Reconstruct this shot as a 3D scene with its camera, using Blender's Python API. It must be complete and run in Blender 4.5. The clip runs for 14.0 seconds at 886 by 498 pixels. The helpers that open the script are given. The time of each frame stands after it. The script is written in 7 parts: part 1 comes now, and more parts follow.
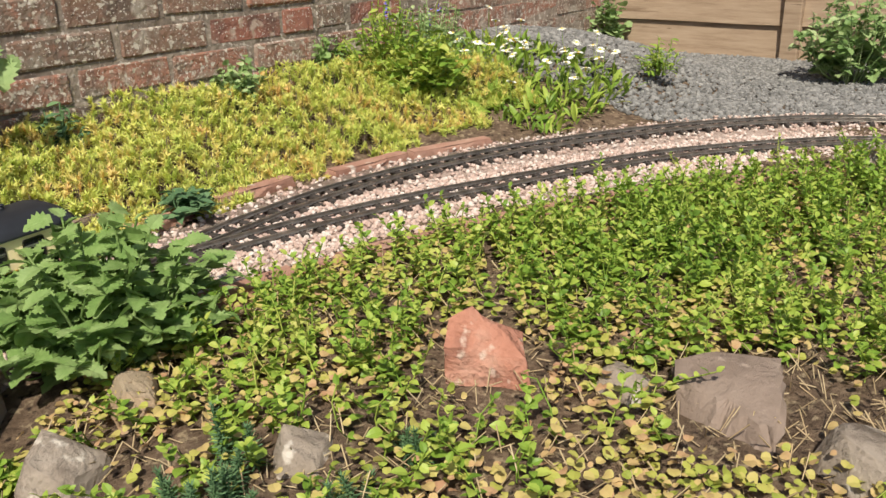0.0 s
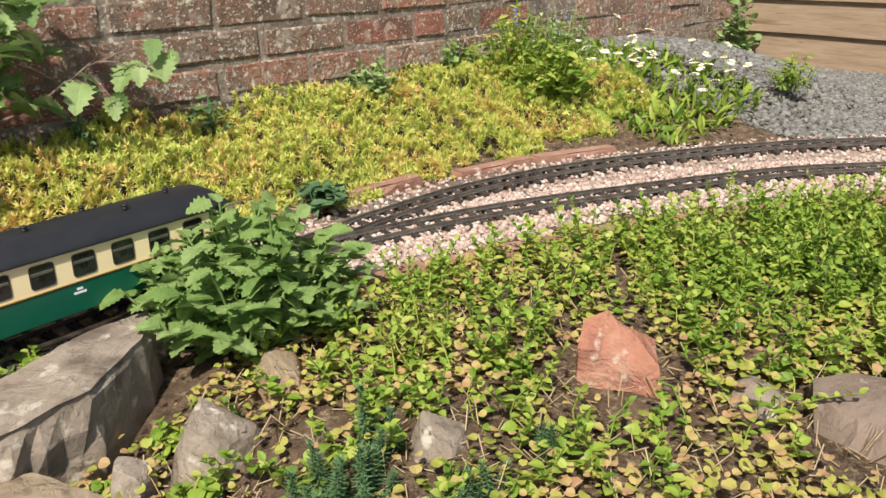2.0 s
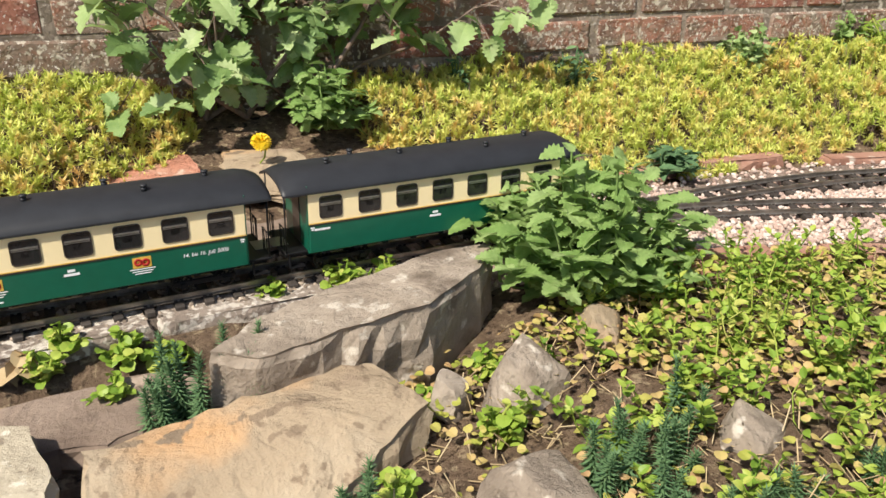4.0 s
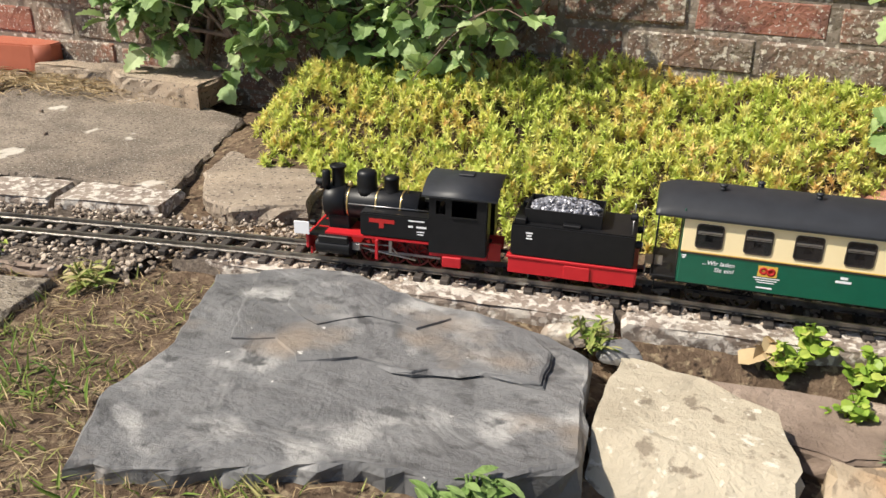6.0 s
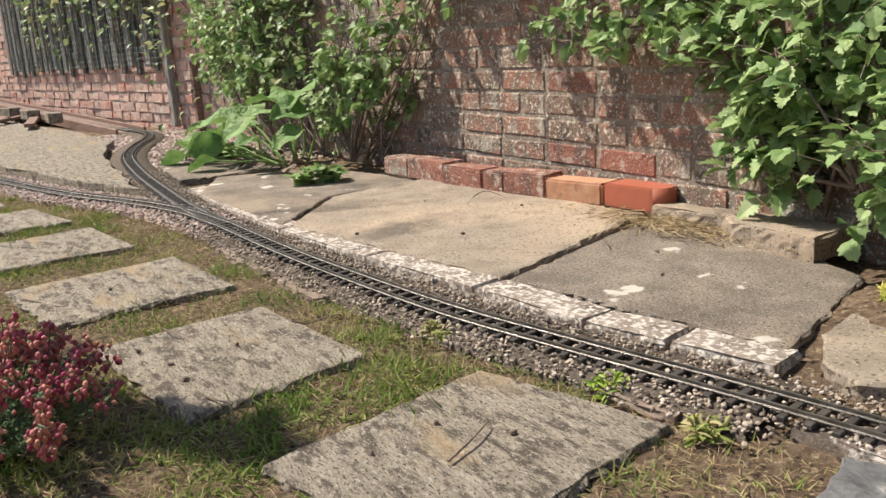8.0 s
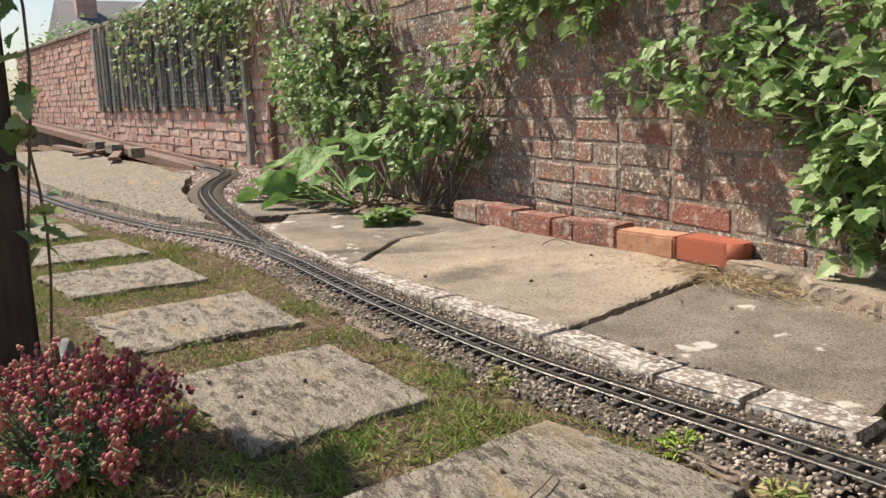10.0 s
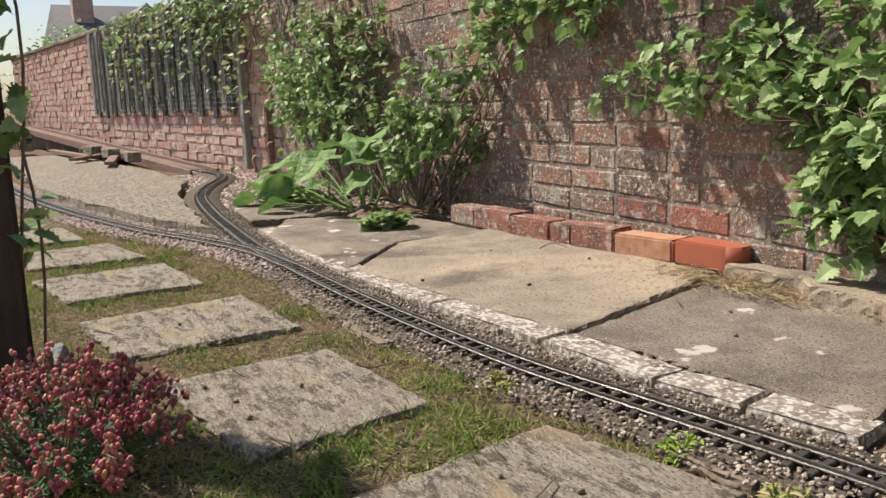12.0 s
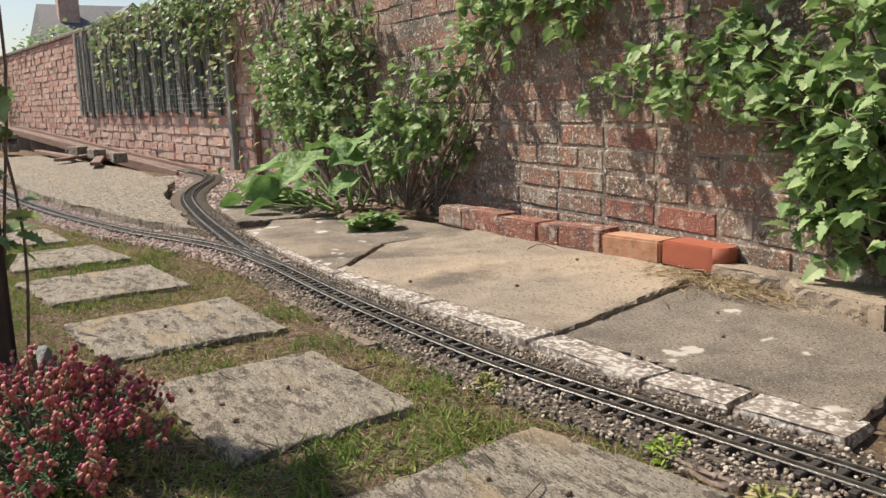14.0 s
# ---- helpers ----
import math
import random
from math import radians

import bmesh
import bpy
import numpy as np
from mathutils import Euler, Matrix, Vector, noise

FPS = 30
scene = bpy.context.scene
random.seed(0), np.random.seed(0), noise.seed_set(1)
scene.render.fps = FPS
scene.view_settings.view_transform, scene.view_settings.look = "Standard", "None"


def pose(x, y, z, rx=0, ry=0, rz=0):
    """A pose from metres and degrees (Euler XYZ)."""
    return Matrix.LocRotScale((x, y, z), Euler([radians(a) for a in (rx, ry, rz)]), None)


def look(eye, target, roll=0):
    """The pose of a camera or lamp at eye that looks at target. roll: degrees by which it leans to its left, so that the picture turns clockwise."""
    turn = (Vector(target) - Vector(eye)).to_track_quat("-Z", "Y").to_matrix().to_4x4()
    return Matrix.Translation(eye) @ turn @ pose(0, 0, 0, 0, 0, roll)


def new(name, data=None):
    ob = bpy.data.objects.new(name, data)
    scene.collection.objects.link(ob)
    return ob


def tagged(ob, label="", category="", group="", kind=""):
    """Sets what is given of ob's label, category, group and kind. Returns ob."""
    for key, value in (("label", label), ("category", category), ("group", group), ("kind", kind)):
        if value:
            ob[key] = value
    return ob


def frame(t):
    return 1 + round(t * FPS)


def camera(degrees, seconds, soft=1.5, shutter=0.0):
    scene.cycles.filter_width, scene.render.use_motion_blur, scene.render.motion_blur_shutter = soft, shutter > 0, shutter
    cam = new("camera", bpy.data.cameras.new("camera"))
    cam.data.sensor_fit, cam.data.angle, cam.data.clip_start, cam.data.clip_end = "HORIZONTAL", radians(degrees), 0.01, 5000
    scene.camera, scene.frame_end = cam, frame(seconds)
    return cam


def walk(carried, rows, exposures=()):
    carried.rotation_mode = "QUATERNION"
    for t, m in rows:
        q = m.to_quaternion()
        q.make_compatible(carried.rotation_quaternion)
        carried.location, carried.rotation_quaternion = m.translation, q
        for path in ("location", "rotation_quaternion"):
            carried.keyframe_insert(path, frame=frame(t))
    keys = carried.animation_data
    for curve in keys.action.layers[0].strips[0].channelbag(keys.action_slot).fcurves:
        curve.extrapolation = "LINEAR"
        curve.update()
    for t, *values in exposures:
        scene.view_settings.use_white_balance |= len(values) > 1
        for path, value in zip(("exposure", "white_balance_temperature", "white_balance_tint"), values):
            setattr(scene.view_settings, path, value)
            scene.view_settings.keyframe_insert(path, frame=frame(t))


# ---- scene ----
cam = camera(55.9, 14.0, soft=1.5, shutter=0.0)
PATH = [
    (0, (2.175, -1.78, 0.395), (3.677, -0.667, -0.316), -1.4),
    (0.5, (2.164, -1.773, 0.398), (3.637, -0.617, -0.305), -1.4),
    (1, (2.145, -1.766, 0.403), (3.592, -0.573, -0.291), -1.0),
    (1.5, (2.128, -1.762, 0.401), (3.535, -0.52, -0.29), -0.8),
    (2, (2.12, -1.759, 0.398), (3.475, -0.463, -0.296), -0.6),
    (2.2, (2.116, -1.759, 0.398), (3.448, -0.44, -0.299), -0.6),
    (4.3, (2.102, -1.763, 0.399), (2.609, -0.001, -0.4), 1.4),
    (4.5, (2.08, -1.764, 0.395), (2.45, 0.029, -0.409), 1.6),
    (5, (2.024, -1.766, 0.395), (2.047, 0.058, -0.425), 1.9),
    (5.5, (1.971, -1.768, 0.385), (1.652, 0.025, -0.44), 1.5),
    (6, (1.91, -1.765, 0.387), (1.26, -0.049, -0.407), 1.4),
    (6.5, (1.864, -1.77, 0.393), (0.863, -0.201, -0.34), 0.4),
    (7, (1.829, -1.781, 0.403), (0.512, -0.425, -0.251), -0.8),
    (7.5, (1.811, -1.792, 0.419), (0.26, -0.66, -0.142), -2.7),
    (8, (1.815, -1.801, 0.423), (0.144, -0.811, -0.056), -3.5),
    (8.5, (1.822, -1.818, 0.426), (0.094, -0.909, -0.008), -3.3),
    (9, (1.818, -1.819, 0.423), (0.063, -0.947, 0.025), -2.5),
    (9.2, (1.815, -1.819, 0.424), (0.056, -0.948, 0.044), -2.1),
    (11.3, (1.799, -1.814, 0.418), (0.04, -0.931, 0.062), -1.9),
    (11.5, (1.797, -1.814, 0.418), (0.039, -0.929, 0.063), -1.9),
    (12, (1.797, -1.813, 0.418), (0.038, -0.93, 0.063), -1.9),
    (12.5, (1.793, -1.813, 0.417), (0.038, -0.926, 0.055), -2.0),
    (13, (1.793, -1.813, 0.416), (0.044, -0.915, 0.047), -2.0),
    (13.5, (1.794, -1.81, 0.419), (0.048, -0.906, 0.053), -1.9),
    (14, (1.793, -1.809, 0.418), (0.047, -0.901, 0.064), -1.8),
]
walk(cam, [(t, look(eye, target, roll)) for t, eye, target, roll in PATH],
     exposures=[(0, 0.25), (2.2, 0.29), (4.3, 0.5), (6, 0.57), (7.5, 0.56), (9.2, 0.54), (11.3, 0.38), (14, 0.38)])

# ---- light ----
SUN_EL, SUN_AZ = radians(51), radians(-123)   # azimuth from +y towards +x
world = bpy.data.worlds.new("sky")
scene.world = world
world.use_nodes = True
wn = world.node_tree
sky = wn.nodes.new("ShaderNodeTexSky")
sky.sky_type, sky.sun_disc = "NISHITA", False
sky.dust_density = 1.6
sky.sun_elevation, sky.sun_rotation = SUN_EL, SUN_AZ
wn.links.new(sky.outputs[0], wn.nodes["Background"].inputs[0])
wn.nodes["Background"].inputs[1].default_value = 0.092
sun_data = bpy.data.lights.new("sun", "SUN")
sun_data.energy, sun_data.angle, sun_data.color = 4.9, radians(1.6), (1.0, 0.93, 0.81)
sun = new("sun", sun_data)
sun_dir = Vector((math.sin(SUN_AZ) * math.cos(SUN_EL), math.cos(SUN_AZ) * math.cos(SUN_EL), math.sin(SUN_EL)))
sun.matrix_world = look(sun_dir * 20, (0, 0, 0))

# ---- materials ----
def material(name, stops, scale=20.0, detail=6.0, rough=0.8, bump=0.0, bump_scale=None, by="", metal=0.0, spots=None, wet=0.5, stretch=(1, 1, 1), mix=0.5, translucent=0.0, coarse=(0, 1)):
    """stops: colours of a ramp; by: '' noise alone, 'object' or 'island' adds a random tone. spots: (colour, scale, low, high) speckles or stains."""
    m = bpy.data.materials.new(name)
    m.use_nodes = True
    nt = m.node_tree
    N, L = nt.nodes, nt.links
    bsdf = N["Principled BSDF"]
    bsdf.inputs["Roughness"].default_value = rough
    bsdf.inputs["Metallic"].default_value = metal
    bsdf.inputs["Specular IOR Level"].default_value = wet
    co = N.new("ShaderNodeTexCoord")
    geo = N.new("ShaderNodeNewGeometry")
    mp = N.new("ShaderNodeMapping")
    mp.inputs["Scale"].default_value = stretch
    L.new(geo.outputs["Position"], mp.inputs["Vector"])
    nz = N.new("ShaderNodeTexNoise")
    nz.inputs["Scale"].default_value, nz.inputs["Detail"].default_value = scale, detail
    nz.inputs["Roughness"].default_value = 0.65
    L.new(mp.outputs[0], nz.inputs["Vector"])
    ramp = N.new("ShaderNodeValToRGB")
    cr = ramp.color_ramp
    while len(cr.elements) < len(stops):
        cr.elements.new(0.5)
    for n, (e, c) in enumerate(zip(cr.elements, stops)):
        e.position = (n / max(1, len(stops) - 1)) if by else 0.25 + 0.5 * n / max(1, len(stops) - 1)
        e.color = (*c, 1)
    if by:
        if by == "object":
            src = N.new("ShaderNodeObjectInfo").outputs["Random"]
        else:
            src = geo.outputs["Random Per Island"]
        a = N.new("ShaderNodeMix")
        a.inputs["Factor"].default_value = mix
        L.new(src, a.inputs["A"])
        st = N.new("ShaderNodeMapRange")
        st.inputs["From Min"].default_value, st.inputs["From Max"].default_value = 0.3, 0.7
        L.new(nz.outputs["Fac"], st.inputs["Value"])
        L.new(st.outputs[0], a.inputs["B"])
        L.new(a.outputs["Result"], ramp.inputs["Fac"])
    else:
        L.new(nz.outputs["Fac"], ramp.inputs["Fac"])
    colour = ramp.outputs["Color"]
    for c, sc, lo, hi in spots or ():
        n2 = N.new("ShaderNodeTexNoise")
        n2.inputs["Scale"].default_value, n2.inputs["Detail"].default_value = sc, 5.0
        L.new(mp.outputs[0], n2.inputs["Vector"])
        r2 = N.new("ShaderNodeMapRange")
        r2.inputs["From Min"].default_value, r2.inputs["From Max"].default_value = lo, hi
        L.new(n2.outputs["Fac"], r2.inputs["Value"])
        mx = N.new("ShaderNodeMix")
        mx.data_type = "RGBA"
        L.new(r2.outputs[0], mx.inputs["Factor"])
        L.new(colour, mx.inputs["A"])
        mx.inputs["B"].default_value = (*c, 1)
        colour = mx.outputs["Result"]
    L.new(colour, bsdf.inputs["Base Color"])
    if bump:
        n3 = N.new("ShaderNodeTexNoise")
        n3.inputs["Scale"].default_value, n3.inputs["Detail"].default_value = bump_scale or scale * 4, 8.0
        n3.inputs["Roughness"].default_value = 0.7
        L.new(mp.outputs[0], n3.inputs["Vector"])
        b = N.new("ShaderNodeBump")
        b.inputs["Strength"].default_value, b.inputs["Distance"].default_value = 1.0, bump
        L.new(n3.outputs["Fac"], b.inputs["Height"])
        if coarse[0]:
            n4 = N.new("ShaderNodeTexNoise")
            n4.inputs["Scale"].default_value, n4.inputs["Detail"].default_value = coarse[1], 3.0
            n4.inputs["Distortion"].default_value = 1.5
            L.new(mp.outputs[0], n4.inputs["Vector"])
            b4 = N.new("ShaderNodeBump")
            b4.inputs["Strength"].default_value, b4.inputs["Distance"].default_value = 1.0, coarse[0]
            L.new(n4.outputs["Fac"], b4.inputs["Height"])
            L.new(b4.outputs["Normal"], b.inputs["Normal"])
        L.new(b.outputs["Normal"], bsdf.inputs["Normal"])
    if translucent:
        tr = N.new("ShaderNodeBsdfTranslucent")
        L.new(colour, tr.inputs["Color"])
        ms = N.new("ShaderNodeMixShader")
        ms.inputs["Fac"].default_value = translucent
        L.new(bsdf.outputs[0], ms.inputs[1])
        L.new(tr.outputs[0], ms.inputs[2])
        L.new(ms.outputs[0], N["Material Output"].inputs["Surface"])
    return m


M = {
    "soil": material("soil", [(0.08, 0.054, 0.037), (0.17, 0.118, 0.08), (0.3, 0.215, 0.145)], 34, bump=0.014, bump_scale=90, rough=0.98, wet=0.08, spots=[((0.36, 0.28, 0.18), 80, 0.56, 0.66), ((0.035, 0.025, 0.02), 60, 0.58, 0.68)]),
    "brick": material("brick", [(0.16, 0.115, 0.09), (0.27, 0.165, 0.12), (0.22, 0.168, 0.13), (0.37, 0.18, 0.125), (0.31, 0.23, 0.18), (0.19, 0.135, 0.105)], 18, by="object", bump=0.008, bump_scale=110, rough=0.95, wet=0.1, spots=[((0.085, 0.07, 0.06), 1.4, 0.52, 0.7), ((0.12, 0.095, 0.08), 7, 0.54, 0.7), ((0.4, 0.345, 0.28), 11, 0.54, 0.66), ((0.58, 0.52, 0.43), 60, 0.56, 0.63), ((0.68, 0.63, 0.56), 170, 0.6, 0.66)], coarse=(0.011, 26)),
    "brick_far": material("brick_far", [(0.16, 0.115, 0.09), (0.27, 0.165, 0.12), (0.22, 0.168, 0.13), (0.37, 0.18, 0.125), (0.31, 0.23, 0.18), (0.19, 0.135, 0.105)], 18, by="island", bump=0.008, bump_scale=110, rough=0.95, wet=0.1, spots=[((0.085, 0.07, 0.06), 1.4, 0.52, 0.7), ((0.12, 0.095, 0.08), 7, 0.54, 0.7), ((0.4, 0.345, 0.28), 11, 0.54, 0.66), ((0.58, 0.52, 0.43), 60, 0.56, 0.63), ((0.68, 0.63, 0.56), 170, 0.6, 0.66)], coarse=(0.011, 26)),
    "brick_pink": material("brick_pink", [(0.44, 0.2, 0.16), (0.62, 0.33, 0.26), (0.56, 0.4, 0.33), (0.7, 0.47, 0.385), (0.64, 0.28, 0.2)], 6, by="island", bump=0.008, bump_scale=50, rough=0.95, wet=0.1, spots=[((0.3, 0.19, 0.155), 4, 0.56, 0.74), ((0.66, 0.55, 0.47), 9, 0.56, 0.68), ((0.24, 0.16, 0.13), 26, 0.61, 0.7)], coarse=(0.02, 14)),
    "brick_red": material("brick_red", [(0.22, 0.1, 0.08), (0.33, 0.145, 0.105), (0.4, 0.205, 0.15)], 24, bump=0.008, bump_scale=110, rough=0.93, wet=0.12, spots=[((0.15, 0.1, 0.085), 9, 0.48, 0.64), ((0.48, 0.37, 0.3), 26, 0.56, 0.66), ((0.62, 0.56, 0.5), 150, 0.6, 0.66)], coarse=(0.009, 24)),
    "brick_orange": material("brick_orange", [(0.4, 0.2, 0.11), (0.52, 0.28, 0.17), (0.56, 0.36, 0.24)], 30, bump=0.003, bump_scale=120, rough=0.9, wet=0.25, spots=[((0.25, 0.16, 0.11), 25, 0.6, 0.72)]),
    "brick_smooth": material("brick_smooth", [(0.36, 0.1, 0.055), (0.42, 0.125, 0.07)], 20, bump=0.0008, bump_scale=200, rough=0.6, wet=0.4, spots=[((0.25, 0.11, 0.08), 12, 0.55, 0.8)]),
    "mortar": material("mortar", [(0.16, 0.13, 0.1), (0.28, 0.23, 0.185), (0.43, 0.365, 0.3)], 14, bump=0.008, bump_scale=80, rough=0.95, wet=0.1, spots=[((0.09, 0.075, 0.065), 1.4, 0.5, 0.68), ((0.14, 0.11, 0.09), 6, 0.52, 0.68), ((0.6, 0.54, 0.47), 70, 0.57, 0.65)], coarse=(0.01, 24)),
    "mortar_pale": material("mortar_pale", [(0.36, 0.28, 0.235), (0.5, 0.41, 0.35), (0.62, 0.53, 0.46)], 14, bump=0.008, bump_scale=60, rough=0.95, wet=0.1, spots=[((0.24, 0.18, 0.15), 5, 0.55, 0.7)]),
    "concrete": material("concrete", [(0.17, 0.14, 0.112), (0.27, 0.222, 0.178), (0.38, 0.315, 0.25)], 9, bump=0.006, bump_scale=230, rough=0.95, wet=0.12, spots=[((0.12, 0.1, 0.083), 3.0, 0.5, 0.66), ((0.38, 0.3, 0.225), 2.6, 0.5, 0.66), ((0.1, 0.085, 0.072), 150, 0.55, 0.63), ((0.5, 0.44, 0.37), 210, 0.6, 0.66), ((0.64, 0.58, 0.5), 8, 0.645, 0.675)], coarse=(0.006, 11)),
    "sandy": material("sandy", [(0.25, 0.2, 0.155), (0.34, 0.277, 0.215), (0.43, 0.352, 0.27)], 9, bump=0.005, bump_scale=230, rough=0.95, wet=0.12, spots=[((0.48, 0.37, 0.27), 1.7, 0.47, 0.6), ((0.17, 0.14, 0.112), 3.6, 0.54, 0.68), ((0.14, 0.115, 0.095), 130, 0.57, 0.66), ((0.54, 0.46, 0.37), 200, 0.61, 0.67)], coarse=(0.006, 10)),
    "flag": material("flag", [(0.21, 0.175, 0.135), (0.355, 0.302, 0.235), (0.48, 0.415, 0.325)], 14, bump=0.007, bump_scale=110, rough=0.95, wet=0.12, spots=[((0.14, 0.115, 0.092), 22, 0.5, 0.62), ((0.52, 0.455, 0.37), 60, 0.55, 0.66), ((0.1, 0.083, 0.07), 120, 0.55, 0.63), ((0.42, 0.31, 0.19), 4.5, 0.58, 0.75), ((0.6, 0.55, 0.46), 220, 0.62, 0.67)], stretch=(1, 2.4, 1), coarse=(0.009, 18)),
    "kerb": material("kerb", [(0.19, 0.15, 0.122), (0.29, 0.235, 0.195), (0.38, 0.32, 0.265)], 14, bump=0.006, bump_scale=110, rough=0.95, wet=0.12, spots=[((0.13, 0.1, 0.082), 9, 0.56, 0.7), ((0.66, 0.6, 0.53), 90, 0.51, 0.6), ((0.62, 0.56, 0.49), 30, 0.55, 0.63)], coarse=(0.008, 20)),
    "kerb_red": material("kerb_red", [(0.24, 0.12, 0.085), (0.36, 0.2, 0.145), (0.42, 0.27, 0.2)], 14, bump=0.004, bump_scale=80, rough=0.92, wet=0.2, spots=[((0.5, 0.42, 0.35), 30, 0.62, 0.7)]),
    "slate": material("slate", [(0.085, 0.084, 0.086), (0.145, 0.143, 0.143), (0.22, 0.216, 0.212)], 9, detail=12, bump=0.004, bump_scale=60, rough=0.55, wet=0.4, spots=[((0.33, 0.32, 0.305), 14, 0.54, 0.68), ((0.085, 0.083, 0.083), 30, 0.57, 0.66), ((0.27, 0.215, 0.165), 5, 0.58, 0.72), ((0.62, 0.6, 0.56), 46, 0.72, 0.74)], stretch=(1.0, 1.25, 1), coarse=(0.014, 6.0)),
    "cream": material("cream", [(0.32, 0.275, 0.205), (0.43, 0.375, 0.285), (0.5, 0.445, 0.345)], 7, bump=0.004, bump_scale=80, rough=0.95, wet=0.12, spots=[((0.3, 0.25, 0.18), 4, 0.56, 0.72), ((0.24, 0.2, 0.15), 34, 0.61, 0.66), ((0.62, 0.57, 0.47), 60, 0.6, 0.68)], coarse=(0.006, 12)),
    "tan": material("tan", [(0.27, 0.205, 0.14), (0.37, 0.29, 0.2), (0.45, 0.37, 0.27)], 7, bump=0.005, bump_scale=60, rough=0.95, wet=0.12, spots=[((0.56, 0.32, 0.15), 4.6, 0.56, 0.72), ((0.24, 0.18, 0.125), 34, 0.57, 0.63), ((0.28, 0.21, 0.15), 9, 0.6, 0.7)], coarse=(0.012, 10)),
    "grey": material("grey_stone", [(0.2, 0.16, 0.125), (0.32, 0.265, 0.21), (0.43, 0.365, 0.295)], 11, bump=0.007, bump_scale=50, rough=0.95, wet=0.12, spots=[((0.17, 0.135, 0.105), 12, 0.56, 0.68), ((0.56, 0.5, 0.42), 34, 0.6, 0.68)], coarse=(0.012, 12)),
    "brown": material("brown_stone", [(0.17, 0.125, 0.095), (0.25, 0.19, 0.15), (0.32, 0.25, 0.2)], 9, bump=0.005, bump_scale=60, rough=0.95, wet=0.12, spots=[((0.11, 0.08, 0.065), 8, 0.55, 0.7), ((0.38, 0.3, 0.24), 26, 0.62, 0.7)], coarse=(0.008, 10)),
    "redstone": material("red_stone", [(0.34, 0.145, 0.095), (0.47, 0.22, 0.15), (0.54, 0.32, 0.235)], 16, bump=0.009, bump_scale=45, rough=0.95, wet=0.12, spots=[((0.3, 0.14, 0.1), 20, 0.58, 0.68), ((0.6, 0.44, 0.35), 40, 0.6, 0.68)], coarse=(0.014, 14)),
    "ballast_pink": material("ballast_pink", [(0.24, 0.17, 0.14), (0.42, 0.31, 0.26), (0.5, 0.36, 0.3), (0.58, 0.5, 0.44), (0.66, 0.6, 0.54)], 60, by="island", mix=0.25, rough=0.85, wet=0.3),
    "ballast_grey": material("ballast_grey", [(0.09, 0.07, 0.056), (0.2, 0.16, 0.125), (0.33, 0.265, 0.205), (0.44, 0.365, 0.29), (0.6, 0.53, 0.45)], 60, by="island", mix=0.25, rough=0.9, wet=0.2),
    "bed_grey": material("bed_grey", [(0.06, 0.048, 0.04), (0.14, 0.112, 0.09), (0.25, 0.205, 0.165)], 150, bump=0.006, bump_scale=200, rough=0.95, wet=0.1),
    "bed_pink": material("bed_pink", [(0.2, 0.145, 0.12), (0.38, 0.29, 0.24), (0.55, 0.46, 0.4)], 150, bump=0.006, bump_scale=200, rough=0.95, wet=0.1),
    "chips": material("chips", [(0.1, 0.098, 0.09), (0.18, 0.175, 0.165), (0.3, 0.29, 0.27)], 60, by="island", mix=0.25, rough=0.9, wet=0.2),
    "sleeper": material("sleeper", [(0.02, 0.016, 0.014), (0.045, 0.036, 0.03), (0.075, 0.06, 0.05)], 70, by="object", rough=0.75, bump=0.0006, bump_scale=300),
    "rail": material("rail_metal", [(0.14, 0.125, 0.11), (0.27, 0.25, 0.225), (0.42, 0.395, 0.36)], 40, rough=0.36, metal=0.8, bump=0.0002, bump_scale=400),
    "wood": material("fence_wood", [(0.25, 0.175, 0.115), (0.34, 0.25, 0.17), (0.42, 0.32, 0.225)], 9, bump=0.002, bump_scale=60, rough=0.85, wet=0.15, stretch=(1, 0.6, 7), spots=[((0.19, 0.125, 0.08), 5, 0.6, 0.75), ((0.13, 0.085, 0.055), 16, 0.7, 0.76)]),
    "wood_old": material("old_wood", [(0.13, 0.078, 0.06), (0.24, 0.15, 0.115), (0.34, 0.235, 0.185)], 20, bump=0.003, bump_scale=60, rough=0.8, wet=0.3, stretch=(0.3, 1, 5)),
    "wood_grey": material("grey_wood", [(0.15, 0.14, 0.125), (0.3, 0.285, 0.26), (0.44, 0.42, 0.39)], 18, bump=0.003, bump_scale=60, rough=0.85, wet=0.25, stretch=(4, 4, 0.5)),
    # darkened grey wood: the shade of the trellis gaps put into the colour
    "slat_gap_shade": material("slat_gap_shade", [(0.05, 0.055, 0.05), (0.1, 0.105, 0.095), (0.17, 0.17, 0.155)], 18, bump=0.002, bump_scale=60, rough=0.85, wet=0.25, stretch=(4, 4, 0.5)),
    "post": material("dark_post", [(0.03, 0.02, 0.015), (0.065, 0.045, 0.035), (0.1, 0.075, 0.055)], 20, bump=0.003, bump_scale=60, rough=0.85, stretch=(3, 3, 0.5)),
    "bark": material("bark", [(0.1, 0.065, 0.05), (0.19, 0.135, 0.105), (0.29, 0.225, 0.18)], 40, bump=0.002, bump_scale=120, rough=0.9),
    "sedum": material("sedum_leaf", [(0.28, 0.36, 0.07), (0.46, 0.54, 0.12), (0.62, 0.67, 0.17), (0.7, 0.68, 0.2), (0.76, 0.58, 0.22), (0.64, 0.33, 0.17)], 5.0, by="island", mix=0.5, rough=0.6, wet=0.2, translucent=0.35),
